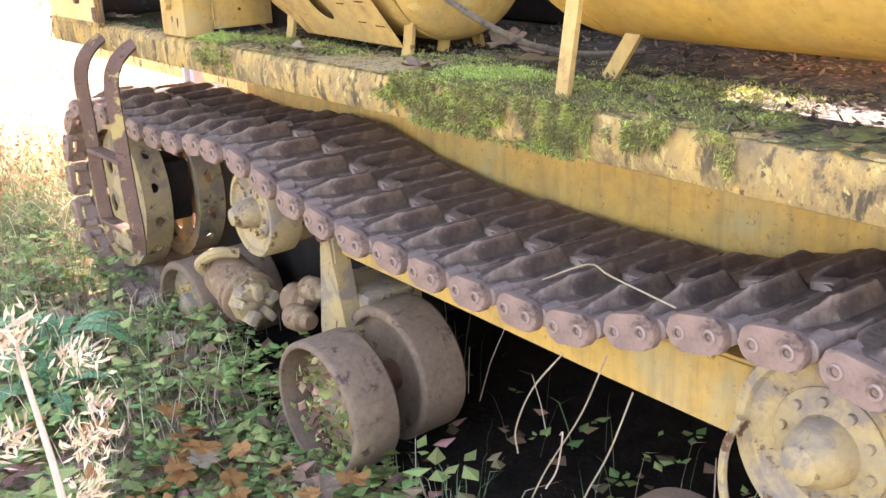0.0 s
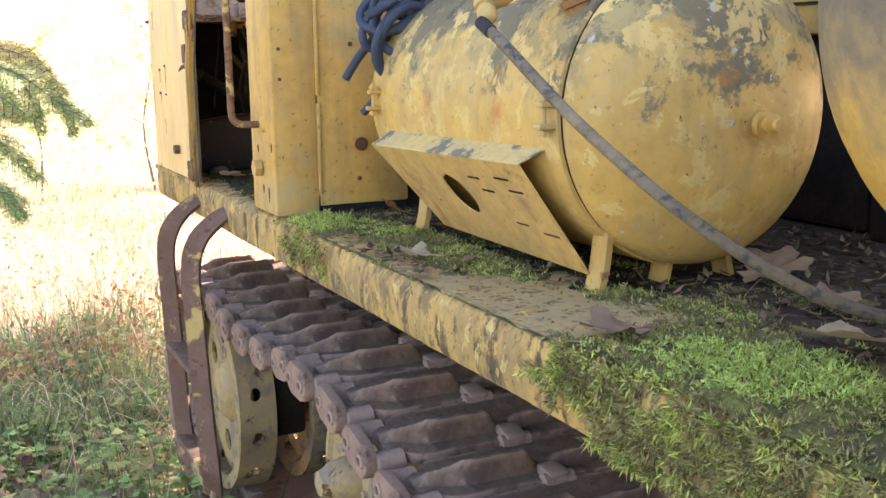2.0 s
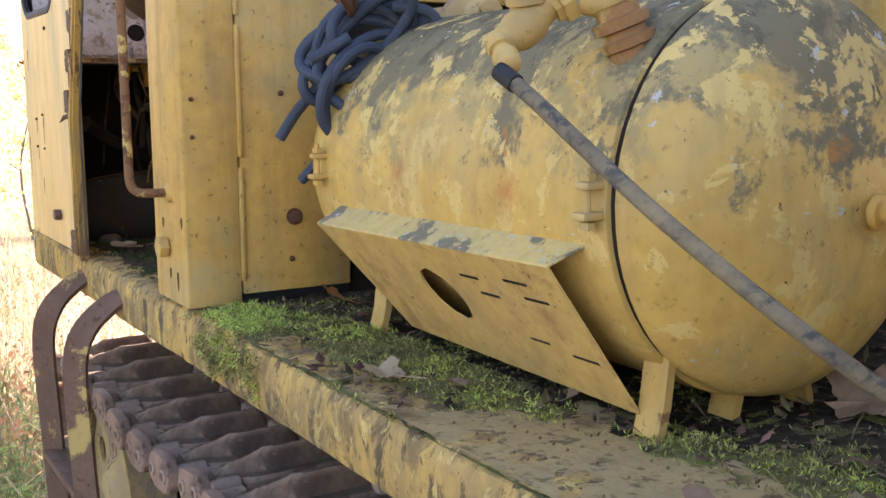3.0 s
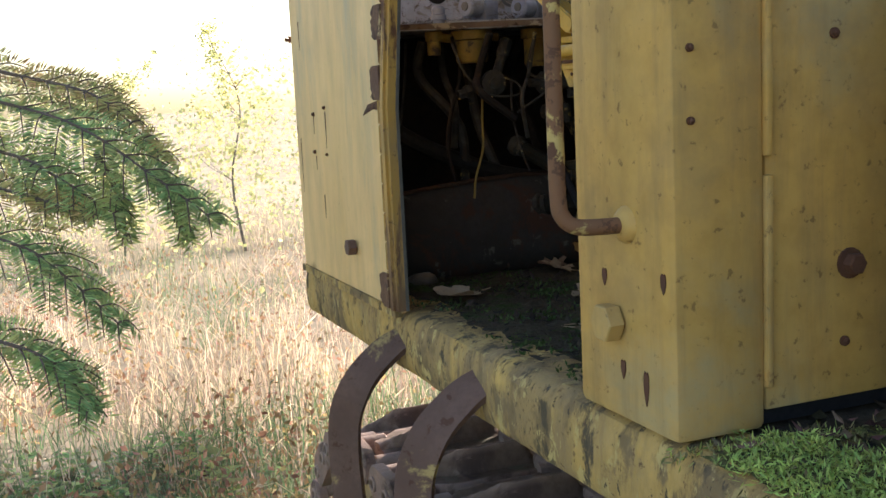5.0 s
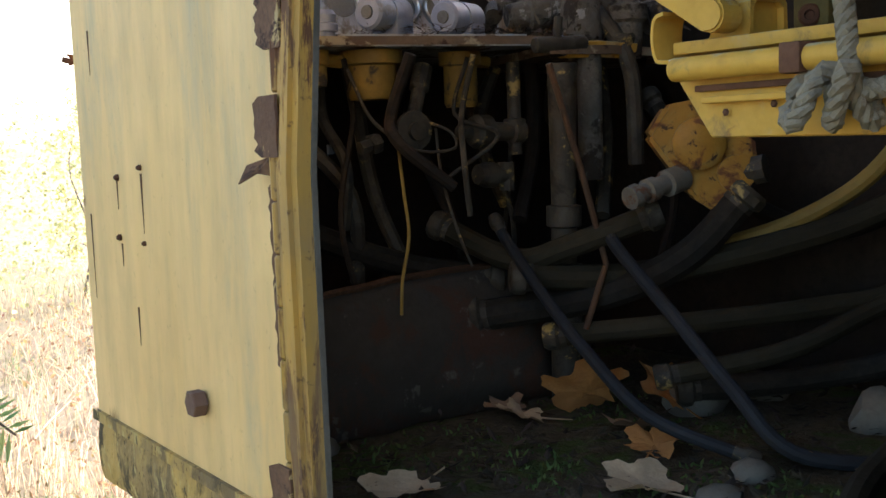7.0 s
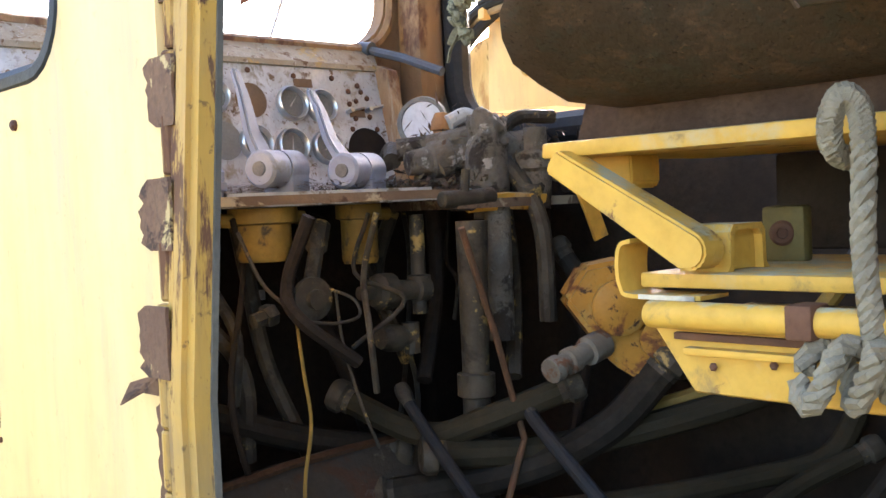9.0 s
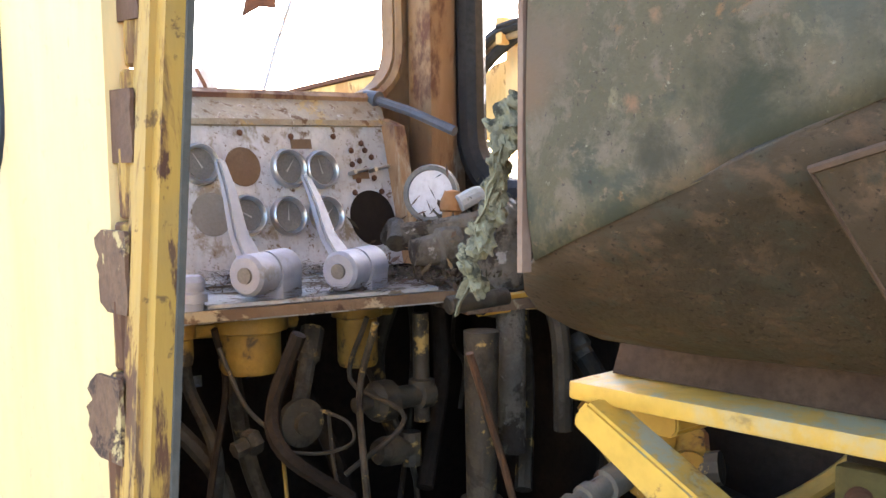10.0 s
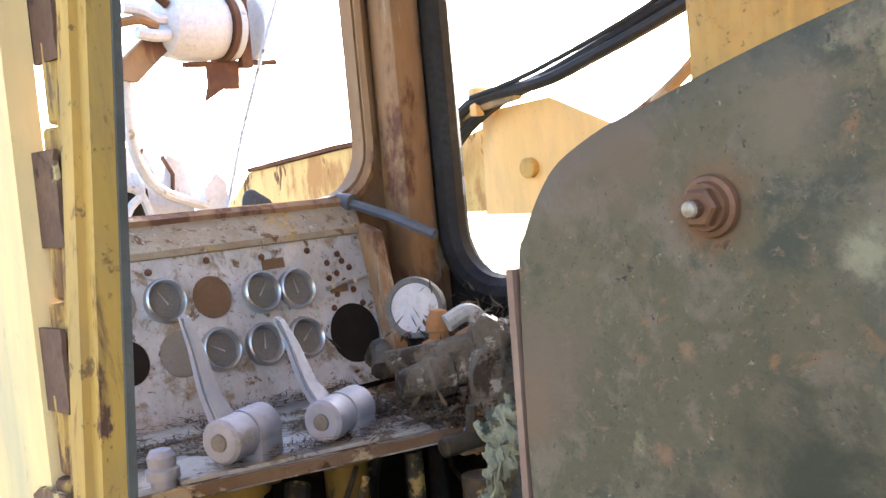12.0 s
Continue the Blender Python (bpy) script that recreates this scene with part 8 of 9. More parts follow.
for at, s, turn, tilt, (key, lab) in (((0.075, 3.32, 1.302), 0.045, 0.4, 0.1, T), ((0.13, 3.22, 1.302), 0.03, 2.0, 0.1, B), ((0.245, 3.09, 1.304), 0.035, 4.0, 0.6, B), ((0.265, 3.88, 1.306), 0.04, 1.0, 0.5, O),
                                      ((0.29, 2.47, 1.312), 0.085, 2.2, 0.15, T), ((0.45, 2.66, 1.305), 0.07, 0.6, 0.2, B), ((0.09, 2.68, 1.300), 0.07, 1.3, 0.05, B), ((0.52, 2.85, 1.31), 0.08, 5.0, 0.3, B),
                                      ((0.11, 4.79, 1.302), 0.06, 1.9, 0.1, T), ((0.305, 4.64, 1.302), 0.06, 0.2, 0.15, T), ((0.19, 4.42, 1.302), 0.065, 3.3, 0.2, T), ((0.385, 4.93, 1.305), 0.045, 1.0, 0.3, T),
                                      ((0.47, 4.90, 1.33), 0.075, 2.6, 0.9, O), ((0.55, 4.84, 1.325), 0.06, 0.4, 0.7, O), ((0.42, 4.73, 1.305), 0.05, 5.1, 0.3, O), ((0.50, 4.60, 1.305), 0.055, 1.2, 0.4, O), ((0.23, 4.46, 1.302), 0.05, 4.0, 0.2, B), ((0.45, 4.80, 1.304), 0.045, 2.0, 0.2, B), ((0.40, 4.98, 1.303), 0.04, 0.0, 0.1, B)):
    maple_leaf(at, s, turn, tilt, M[key], lab, 0.3, at[0] * 31 + at[1])
M["stone"] = mat("grey_stone", (0.15, 0.135, 0.105), (0.10, 0.09, 0.07), 14, 0.85, bump=0.3)
for at, s in (((0.60, 4.83, 1.31), (0.045, 0.04, 0.035)), ((0.43, 4.60, 1.30), (0.03, 0.025, 0.018)), ((0.70, 4.62, 1.305), (0.05, 0.04, 0.04)), ((0.35, 4.58, 1.298), (0.03, 0.022, 0.012)), ((0.12, 5.0, 1.30), (0.03, 0.025, 0.02)), ((0.72, 4.80, 1.31), (0.035, 0.03, 0.025))):
    bm = bmesh.new()
    bmesh.ops.create_icosphere(bm, subdivisions=2, radius=1.0, matrix=Matrix.Translation(at) @ Matrix.Diagonal((*s, 1)))
    for v in bm.verts:
        v.co += (v.co - Vector(at)) * 0.25 * noise.noise(v.co * 30)
    solo("stone", bm, M["stone"], "small grey stone lying on the cab floor", "stone", "stones on the cab floor")
# dirt and needles on floor and shelf
litter = []
for k in range(2600):
    x, y = random.uniform(0.03, 0.84), random.uniform(4.02, 5.3)
    dr = Vector((random.uniform(-1, 1), random.uniform(-1, 1), random.uniform(-0.1, 0.25))).normalized() * random.uniform(0.008, 0.03)
    litter.append((Vector((x, y, 1.296 + random.uniform(0, 0.012))), dr, dr.cross(Vector((0, 0, 1))).normalized() * random.uniform(0.001, 0.006)))
M["litter"] = mat("dark_leaf_litter", (0.045, 0.036, 0.024), (0.03, 0.026, 0.018), 30, 0.95, bump=0.0, island=0.7)
leaf_cards("floor_litter", litter, M["litter"], "dark rotting leaf litter on the cab floor", "litter")
bm = bmesh.new()
g = []
for i in range(76):
    y = 4.165 + 1.13 * i / 75
    row = []
    for j in range(44):
        x = 0.02 + 0.816 * (j / 43) ** 1.7
        h = 0.006 * noise.noise(Vector((x * 14, y * 14, 3))) + 0.003 * noise.noise(Vector((x * 45, y * 45, 9))) + 0.005
        near = min(1.0, max(0.0, (x - 0.02) / 0.09 + 0.35 * noise.noise(Vector((1, y * 7, 5)))))
        h = -0.006 + (h + 0.006) * near
        row.append(bm.verts.new((x, y, 1.2915 + h)))
    g.append(row)
for a, b in zip(g, g[1:]):
    for k in range(43):
        bm.faces.new((a[k], a[k + 1], b[k + 1], b[k]))
M["floordirt"] = mat("damp_floor_dirt", (0.058, 0.047, 0.031), (0.088, 0.071, 0.046), 12, 0.95, bump=0.9, bump_scale=110, spec=0.04, layers=[((0.045, 0.062, 0.020), 7, 0.50, 0.62, 0.95), ((0.10, 0.08, 0.05), 40, 0.62, 0.72, 0.95)])
solo("floor_dirt", bm, M["floordirt"], "damp layer of dirt and moss on the cab floor", "dirt", kind="stuff")
fm = []
for k in range(5200):
    x, y = random.uniform(0.03, 0.6), random.uniform(4.02, 5.0)
    if noise.noise(Vector((x * 9, y * 9, 3))) < 0.0:
        continue
    dr = (rv() + Vector((0, 0, 0.8))).normalized() * random.uniform(0.006, 0.012)
    fm.append((Vector((x, y, 1.296)), dr, dr.cross(rv()).normalized() * 0.002))
M["floormoss"] = mat("dark_floor_moss", (0.065, 0.10, 0.03), (0.045, 0.065, 0.022), 30, 0.95, bump=0.0, island=0.4, spec=0.05)
leaf_cards("floor_moss", fm, M["floormoss"], "patches of green moss on the cab floor", "moss")
nd = []
for k in range(8000):
    x, y = random.uniform(0.05, 0.60), random.uniform(5.02, 5.31)
    if y < shelf_front(x) + 0.012 or noise.noise(Vector((x * 11, y * 11, 9))) < -0.02 - 0.9 * max(0.0, y - 5.2) - 0.9 * max(0.0, 0.24 - x):
        continue
    a = random.uniform(0, 6.3)
    dr = Vector((math.cos(a), math.sin(a), random.uniform(-0.05, 0.2))) * random.uniform(0.010, 0.028)
    nd.append((Vector((x, y, 1.804 + random.uniform(0, 0.012))), dr, dr.cross(Vector((0, 0, 1))).normalized() * random.uniform(0.0006, 0.0014)))
M["needles"] = mat("dry_needles", (0.10, 0.078, 0.052), (0.07, 0.052, 0.036), 30, 0.9, bump=0.0, island=0.6)
leaf_cards("needle_litter", nd, M["needles"], "dry needles and crumbs on the control shelf", "litter", 0.1)
leaf_cards("debris_nest", DEBRIS, M["needles"], "dry brown debris heaped beside the horn and valves", "litter", 0.1)
dl = []
for k in range(5200):
    x, y = random.uniform(0.02, 0.95), random.uniform(1.1, 3.95)
    if x < 0.3 and moss_density(x, y) > 0.5 or ((x - 0.04) / 0.16) ** 2 + ((y - 2.88) / 0.28) ** 2 < 1:
        continue
    dr = Vector((random.uniform(-1, 1), random.uniform(-1, 1), random.uniform(-0.1, 0.3))).normalized() * random.uniform(0.008, 0.035)
    dl.append((Vector((x, y, 1.292 + random.uniform(0, 0.008))), dr, dr.cross(Vector((0, 0, 1))).normalized() * random.uniform(0.001, 0.009)))
M["decklitter"] = mat("brown_deck_litter", (0.15, 0.105, 0.065), (0.09, 0.065, 0.04), 30, 0.95, bump=0.0, island=0.8, spec=0.05)
leaf_cards("deck_litter", dl, M["decklitter"], "brown leaf crumbs and twigs on the deck", "litter")

# ---- ground ----
def ground_z(x, y):
    d = math.hypot(x, y - 3)
    far = min(1.0, max(0.0, (d - 8) / 40))
    return 0.05 * noise.noise(Vector((x * 0.7, y * 0.7, 0))) + 0.02 * noise.noise(Vector((x * 3, y * 3, 5))) * (1 - far) + far * 1.0 * noise.noise(Vector((x * 0.03, y * 0.03, 2)))


bm = bmesh.new()
ticks = sorted({round(s * v, 3) for s in (-1, 1) for v in [0.15 * k for k in range(54)] + [8 * 1.22 ** k for k in range(1, 24)]})
vs = [[bm.verts.new((x, y + 3, ground_z(x, y + 3) - 0.02)) for x in ticks] for y in ticks]
for i in range(len(ticks) - 1):
    for j in range(len(ticks) - 1):
        bm.faces.new((vs[i][j], vs[i][j + 1], vs[i + 1][j + 1], vs[i + 1][j]))
ground = solo("ground", bm, M["field"], "leaf-littered earth and dry grass field", "ground", kind="structure")

# ---- undergrowth beside the track ----
random.seed(33)
M["herb"] = mat("green_herb_leaf", (0.23, 0.37, 0.11), (0.34, 0.40, 0.13), 12, 0.6, bump=0.0, island=0.5, thin=0.35)
M["drygrass"] = mat("dry_grass", (0.68, 0.55, 0.37), (0.54, 0.42, 0.27), 8, 0.8, bump=0.0, island=0.5, thin=0.4)
M["greengrass"] = mat("green_grass", (0.16, 0.24, 0.11), (0.24, 0.28, 0.14), 8, 0.7, bump=0.0, island=0.4, thin=0.4)
M["litter_leaf"] = mat("fallen_leaf_litter", (0.44, 0.29, 0.16), (0.30, 0.19, 0.11), 9, 0.85, bump=0.0, island=0.7, thin=0.2)
# Dark soil, made near-black for the shade under the machine.
M["soil_shade"] = mat("shaded_soil", (0.016, 0.012, 0.009), (0.026, 0.02, 0.014), 8, 0.95, bump=0.8, bump_scale=40, spec=0.03)


def spot():
    """A place beside the machine, thick near the track."""
    while True:
        x, y = random.uniform(-2.3, 0.75), random.uniform(1.2, 8.0)
        if x > 0.12 and random.random() < 0.93:
            continue
        return x, y


def clear(x, y):
    """Plants stay low right in front of the running wheels."""
    d = ((x + 0.32) / 0.45) ** 2 + ((y - 2.95) / 0.62) ** 2
    return min(1.0, 0.22 + 0.78 * max(0.0, d - 0.6) / 0.6)


leaves = []
for k in range(9500):
    x, y = spot()
    if noise.noise(Vector((x * 2.2, y * 2.2, 8))) < -0.12:
        continue
    z = ground_z(x, y) - 0.02
    h = random.uniform(0.02, 0.20) * clear(x, y)
    a0 = random.uniform(0, 6.3)
    for q in range(random.choice((1, 3, 3, 5))):
        a = a0 + q * 1.25
        d = Vector((math.cos(a), math.sin(a), random.uniform(-0.3, 0.5))).normalized() * random.uniform(0.025, 0.062)
        leaves.append((Vector((x, y, z + h)) + d * 0.2, d, d.cross(Vector((0, 0, 1))).normalized() * d.length * random.uniform(0.28, 0.42)))
broad = []
for k in range(1500):
    x, y = spot()
    if x > 0.1 or noise.noise(Vector((x * 2.6, y * 2.6, 15))) < 0.02:
        continue
    h = random.uniform(0.05, 0.24) * clear(x, y)
    a0 = random.uniform(0, 6.3)
    for q in range(random.choice((2, 3, 4))):
        a = a0 + q * 1.7
        d = Vector((math.cos(a), math.sin(a), random.uniform(-0.35, 0.35))).normalized() * random.uniform(0.05, 0.095)
        broad.append((Vector((x, y, ground_z(x, y) - 0.02 + h)) + d * 0.15, d, d.cross(Vector((0, 0, 1))).normalized() * d.length * random.uniform(0.30, 0.42)))
M["broadleaf"] = mat("yellowing_broad_leaf", (0.42, 0.42, 0.14), (0.33, 0.44, 0.15), 14, 0.6, bump=0.0, island=0.5, thin=0.4)
leaf_cards("yellowing_leaves", broad, M["broadleaf"], "yellowing broad bramble leaves beside the track", "undergrowth")
leaf_cards("undergrowth", leaves, M["herb"], "green bramble and herb leaves beside the track", "undergrowth")
caught = []
for k in range(260):
    a, q = random.uniform(0, 6.3), 0.19 * random.random() ** 0.6
    d = rv().normalized() * random.uniform(0.02, 0.05)
    caught.append((Vector((random.uniform(-0.05, 0.03), 3.13 + q * math.cos(a), 0.195 + q * math.sin(a) * 0.9 - 0.01)), d, d.cross(rv()).normalized() * d.length * random.uniform(0.25, 0.45)))
leaf_cards("caught_leaves", caught[:150], M["broadleaf"], "yellow and green leaves caught in the wheel rim", "leaf litter")
lit = [(q, d, w) for q, d, w in caught[150:]]
for k in range(9500):
    x, y = spot()
    z = ground_z(x, y) - 0.012
    a = random.uniform(0, 6.3)
    d = Vector((math.cos(a), math.sin(a), random.uniform(-0.1, 0.5))).normalized() * random.uniform(0.025, 0.085)
    lit.append((Vector((x, y, z + random.uniform(0, 0.09) * clear(x, y))), d, d.cross(Vector((0, 0, 1))).normalized() * d.length * random.uniform(0.3, 0.5)))
leaf_cards("leaf_litter", lit, M["litter_leaf"], "brown fallen leaf litter on the ground", "leaf litter")
gr, dg = [], []
for k in range(11000):
    x, y = spot()
    if noise.noise(Vector((x * 1.5, y * 1.5, 1))) < -0.25:
        continue
    z = ground_z(x, y) - 0.03
    h = random.uniform(0.08, 0.34) * clear(x, y)
    root = Vector((x, y, z))
    lean = Vector((random.uniform(-1, 1), random.uniform(-1, 1), 0)) * h * 0.6
    row = (root, root + Vector((0, 0, h)) + lean, Vector((-lean.x, -lean.y, 0)) * 0.25 + Vector((0, 0, h * 0.12)), random.uniform(0.0012, 0.003))
    (gr if random.random() < (0.5 if y < 4.6 else 0.8) + 0.4 * noise.noise(Vector((x, y, 6))) else dg).append(row)
blades("green_grass", gr, M["greengrass"], "green grass blades beside the track", "grass")
blades("dry_grass", dg, M["drygrass"], "pale dry grass stalks beside the track", "grass")
random.seed(8)
for k in range(70):
    x, y = random.uniform(-1.25, 0.12), random.uniform(2.6, 5.4)
    key, lab = random.choice((O, O, B, T))
    maple_leaf((x, y, ground_z(x, y) + random.uniform(0.02, 0.12)), random.uniform(0.045, 0.085), random.uniform(0, 6.3), random.uniform(-0.6, 0.6), M[key], lab.replace("maple leaf, dry and curled", "maple leaf lying in the undergrowth"), 0.35, k * 1.7)
for k in range(26):
    x, y = random.uniform(-0.75, -0.12), random.uniform(2.7, 3.5)
    key, lab = random.choice((O, O, O, T))
    maple_leaf((x, y, ground_z(x, y) + random.uniform(0.12, 0.22) * clear(x, y)), random.uniform(0.05, 0.08), random.uniform(0, 6.3), random.uniform(-0.9, 0.2), M[key], lab.replace("maple leaf, dry and curled", "maple leaf lying in the undergrowth"), 0.35, k * 2.3)
# Sheet that carries the painted shade on the soil under the machine.
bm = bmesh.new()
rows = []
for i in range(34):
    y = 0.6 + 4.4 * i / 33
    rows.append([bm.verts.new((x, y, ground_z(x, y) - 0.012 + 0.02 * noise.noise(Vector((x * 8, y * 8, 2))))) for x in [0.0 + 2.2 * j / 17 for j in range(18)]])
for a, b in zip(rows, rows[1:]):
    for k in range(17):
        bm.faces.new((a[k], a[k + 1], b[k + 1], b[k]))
solo("bare_soil", bm, M["soil_shade"], "bare soil under the machine, shade put into its near-black colour", "soil", kind="structure")


def fern(at, size, n, seed):
    random.seed(seed)
    f = thing("fern", "green fern with drooping feathery fronds", "fern", at, "ferns")
    for k in range(n):
        a = 2 * math.pi * k / n + random.uniform(-0.3, 0.3)
        out = Vector((math.cos(a), math.sin(a), 0))
        ln = size * random.uniform(0.7, 1.1)
        rib = curve_points([at, Vector(at) + out * ln * 0.35 + Vector((0, 0, ln * 0.5)), Vector(at) + out * ln * 0.7 + Vector((0, 0, ln * 0.55)), Vector(at) + out * ln + Vector((0, 0, ln * 0.35))], 7)
        cards = []
        for i in range(2, len(rib) - 1):
            d = (rib[i + 1] - rib[i]).normalized()
            s = d.cross(Vector((0, 0, 1))).normalized()
            w = ln * 0.17 * math.sin(math.pi * (0.12 + 0.85 * i / len(rib)))
            for sg in (-1, 1):
                for t in (0.0, 0.33, 0.67):
                    r0 = rib[i].lerp(rib[i + 1], t)
                    v = (s * sg + d * 0.35 + Vector((0, 0, -0.15))).normalized() * w
                    cards.append((r0, v, d * 0.006))
        leaf_cards("frond", cards, M["fern"], "", "", 0.1, parent=f)


M["fern"] = mat("fern_green", (0.13, 0.27, 0.11), (0.10, 0.22, 0.09), 9, 0.6, bump=0.0, island=0.35)
for at, s, n, sd in (((-0.50, 4.42, 0.03), 0.34, 9, 1), ((-0.62, 4.05, 0.02), 0.26, 8, 2)):
    fern(at, s, n, sd)
# a pale dead stalk with its seed heads
# Pale beige raised to imitate sunlight, since the plant stands in shade.
M["deadpale"] = mat("sunlit_dead_plant", (0.86, 0.68, 0.46), (0.74, 0.54, 0.34), 14, 0.85, bump=0.0, island=0.3, thin=0.3)
st = thing("dead_stalk", "dead plant stalk with pale papery seed heads, sunlight put into their colour", "dead plant", (-1.17, 1.7, 0.0))
bm = bmesh.new()
tube(bm, curve_points([(-1.19, 1.55, -0.05), (-1.17, 1.75, 0.5), (-1.15, 1.928, 0.856), (-1.13, 2.071, 0.93), (-1.114, 2.20, 0.985), (-1.10, 2.27, 1.03)], 5), 0.008, 7, taper=0.5)
part("stem", bm, M["deadpale"], st)
for cx, cy, cz, r, n in ((-1.12, 2.22, 1.035, 0.055, 70), (-1.03, 2.17, 0.985, 0.05, 50), (-1.05, 2.12, 0.86, 0.06, 60), (-1.17, 2.12, 0.90, 0.05, 45), (-1.07, 2.10, 0.78, 0.04, 30), (-1.01, 2.16, 0.90, 0.03, 25)):
    cards = []
    for k in range(int(n * 1.8)):
        d = (rv().normalized() + Vector((0.5, 0.1, 0.6))).normalized() * random.uniform(0.016, 0.038)
        cards.append((Vector((cx, cy, cz)) + rv(r) * random.random() ** 0.5, d, d.cross(rv()).normalized() * random.uniform(0.0016, 0.0042)))
    tagged(leaf_cards("seed_head", cards, M["deadpale"], "", "", 0.3, parent=st), "pale papery seed head", kind="stuff")
for pts in ([(0.04, 2.10, 0.70), (0.02, 2.19, 0.58), (0.01, 2.24, 0.46), (0.015, 2.24, 0.39)], [(0.04, 1.96, 0.74), (0.02, 2.02, 0.58), (0.0, 2.12, 0.40), (-0.01, 2.19, 0.25)], [(0.02, 2.09, 0.50), (0.0, 2.06, 0.52), (0.0, 2.08, 0.42), (0.0, 2.12, 0.35)], [(0.04, 1.88, 0.68), (0.02, 1.93, 0.52), (0.0, 1.99, 0.38), (-0.01, 2.02, 0.25)], [(0.02, 1.75, 0.92), (0.04, 1.95, 0.93), (0.12, 2.10, 0.90), (0.16, 2.3, 0.80)]):
    bm = bmesh.new()
    tube(bm, curve_points(pts, 5), 0.0022, 5)
    solo("dry_stem", bm, M["drygrass"], "thin dry grass stem hanging from the track", "grass stem", "dry stems at the track")

# ---- field and far plants ----
random.seed(44)
fl, fg = [], []
for k in range(26000):
    y = 6.2 + 16 * random.random() ** 1.7
    x = random.uniform(-1.8 - 0.25 * (y - 6), 1.5 + 0.75 * (y - 6))
    z = ground_z(x, y) - 0.05
    h = random.uniform(0.12, 0.5) * (0.7 + 0.5 * noise.noise(Vector((x * 0.8, y * 0.8, 3))))
    root = Vector((x, y, z))
    lean = Vector((random.uniform(-1, 1), random.uniform(-1, 1), 0)) * h * 0.55
    row = (root, root + Vector((0, 0, h)) + lean, Vector((-lean.x, -lean.y, 0)) * 0.3 + Vector((0, 0, h * 0.1)), random.uniform(0.002, 0.0045))
    (fg if noise.noise(Vector((x * 0.7, y * 0.7, 12))) > 0.28 or (y < 8.4 and random.random() < 0.88) else fl).append(row)
weeds, stems = [], []
for k in range(14000):
    y = 6.6 + 8 * random.random() ** 1.5
    x = random.uniform(-1.8, 1.5 + 0.6 * (y - 6))
    if noise.noise(Vector((x * 1.1, y * 1.1, 31))) < -0.12:
        continue
    z = ground_z(x, y)
    d = (rv() + Vector((0, 0, 0.5))).normalized() * random.uniform(0.02, 0.05)
    weeds.append((Vector((x, y, z + random.uniform(0.0, 0.35))), d, d.cross(rv()).normalized() * d.length * random.uniform(0.15, 0.35)))
M["weed"] = mat("reddish_dry_weed", (0.46, 0.29, 0.15), (0.36, 0.24, 0.11), 3, 0.8, bump=0.0, island=0.5, thin=0.35)
leaf_cards("dry_weeds", weeds, M["weed"], "reddish-brown dry weeds among the field grass", "weeds")
for k in range(5200):
    y = 5.8 + 8 * random.random() ** 1.3
    x = random.uniform(-1.8, 1.5 + 0.6 * (y - 6))
    if noise.noise(Vector((x * 0.9, y * 0.9, 51))) < 0.0:
        continue
    root = Vector((x, y, ground_z(x, y) - 0.03))
    h = random.uniform(0.12, 0.4)
    lean = Vector((random.uniform(-1, 1), random.uniform(-1, 1), 0)) * h * 1.2
    stems.append((root, root + Vector((0, 0, h * 0.7)) + lean, Vector((0, 0, h * 0.25)), random.uniform(0.002, 0.005)))
blades("fallen_grass", stems, M["drygrass"], "bent and fallen pale grass", "grass")
blades("field_grass", fl, M["drygrass"], "tall pale dry field grass", "grass")
blades("field_green_grass", fg, M["greengrass"], "greener grass in the field", "grass")
M["bark"] = mat("grey_bark", (0.20, 0.17, 0.13), (0.13, 0.11, 0.09), 9, 0.9, bump=0.6, bump_scale=30, stretch=(1, 1, 0.3))
M["autumn"] = mat("pale_yellow_autumn_leaf", (0.66, 0.62, 0.26), (0.56, 0.58, 0.28), 3, 0.7, bump=0.0, island=0.3, thin=0.5)


def broad_tree(at, h, seed):
    """A slender autumn sapling: tapered stem, thin limbs and many small leaves."""
    random.seed(seed)
    t = thing("birch_sapling", "slender sapling with thin pale yellow leaves", "tree", at, "saplings beyond the field")
    base = Vector(at)
    trunk = curve_points([base, base + Vector((random.uniform(-0.15, 0.15), 0, h * 0.35)), base + Vector((random.uniform(-0.3, 0.3), 0.1, h * 0.7)), base + Vector((random.uniform(-0.4, 0.4), 0.1, h))], 5)
    bm = bmesh.new()
    tube(bm, trunk, 0.007 * h, 7, taper=0.15)
    for k in range(16):
        i = random.randrange(3, len(trunk) - 1)
        a = random.uniform(0, 6.3)
        ln = h * 0.25 * (1.1 - i / len(trunk))
        tube(bm, [trunk[i], trunk[i] + Vector((math.cos(a), math.sin(a), 0.7)) * ln * 0.5, trunk[i] + Vector((math.cos(a), math.sin(a), 0.9)) * ln], 0.002 * h, 5, taper=0.2)
    part("trunk", bm, M["bark"], t)
    cards = []
    for c in range(70):
        i = random.randrange(2, len(trunk))
        a = random.uniform(0, 6.3)
        r = h * 0.24 * (1.15 - i / len(trunk)) * random.uniform(0.3, 1.1)
        mid = trunk[i] + Vector((math.cos(a) * r, math.sin(a) * r, r * 0.6))
        for q in range(24):
            d = rv().normalized() * random.uniform(0.03, 0.055)
            cards.append((mid + rv(0.06 * h) * random.random(), d, d.cross(rv()).normalized() * d.length * 0.4))
    leaf_cards("crown", cards, M["autumn"], "", "", 0.2, parent=t)


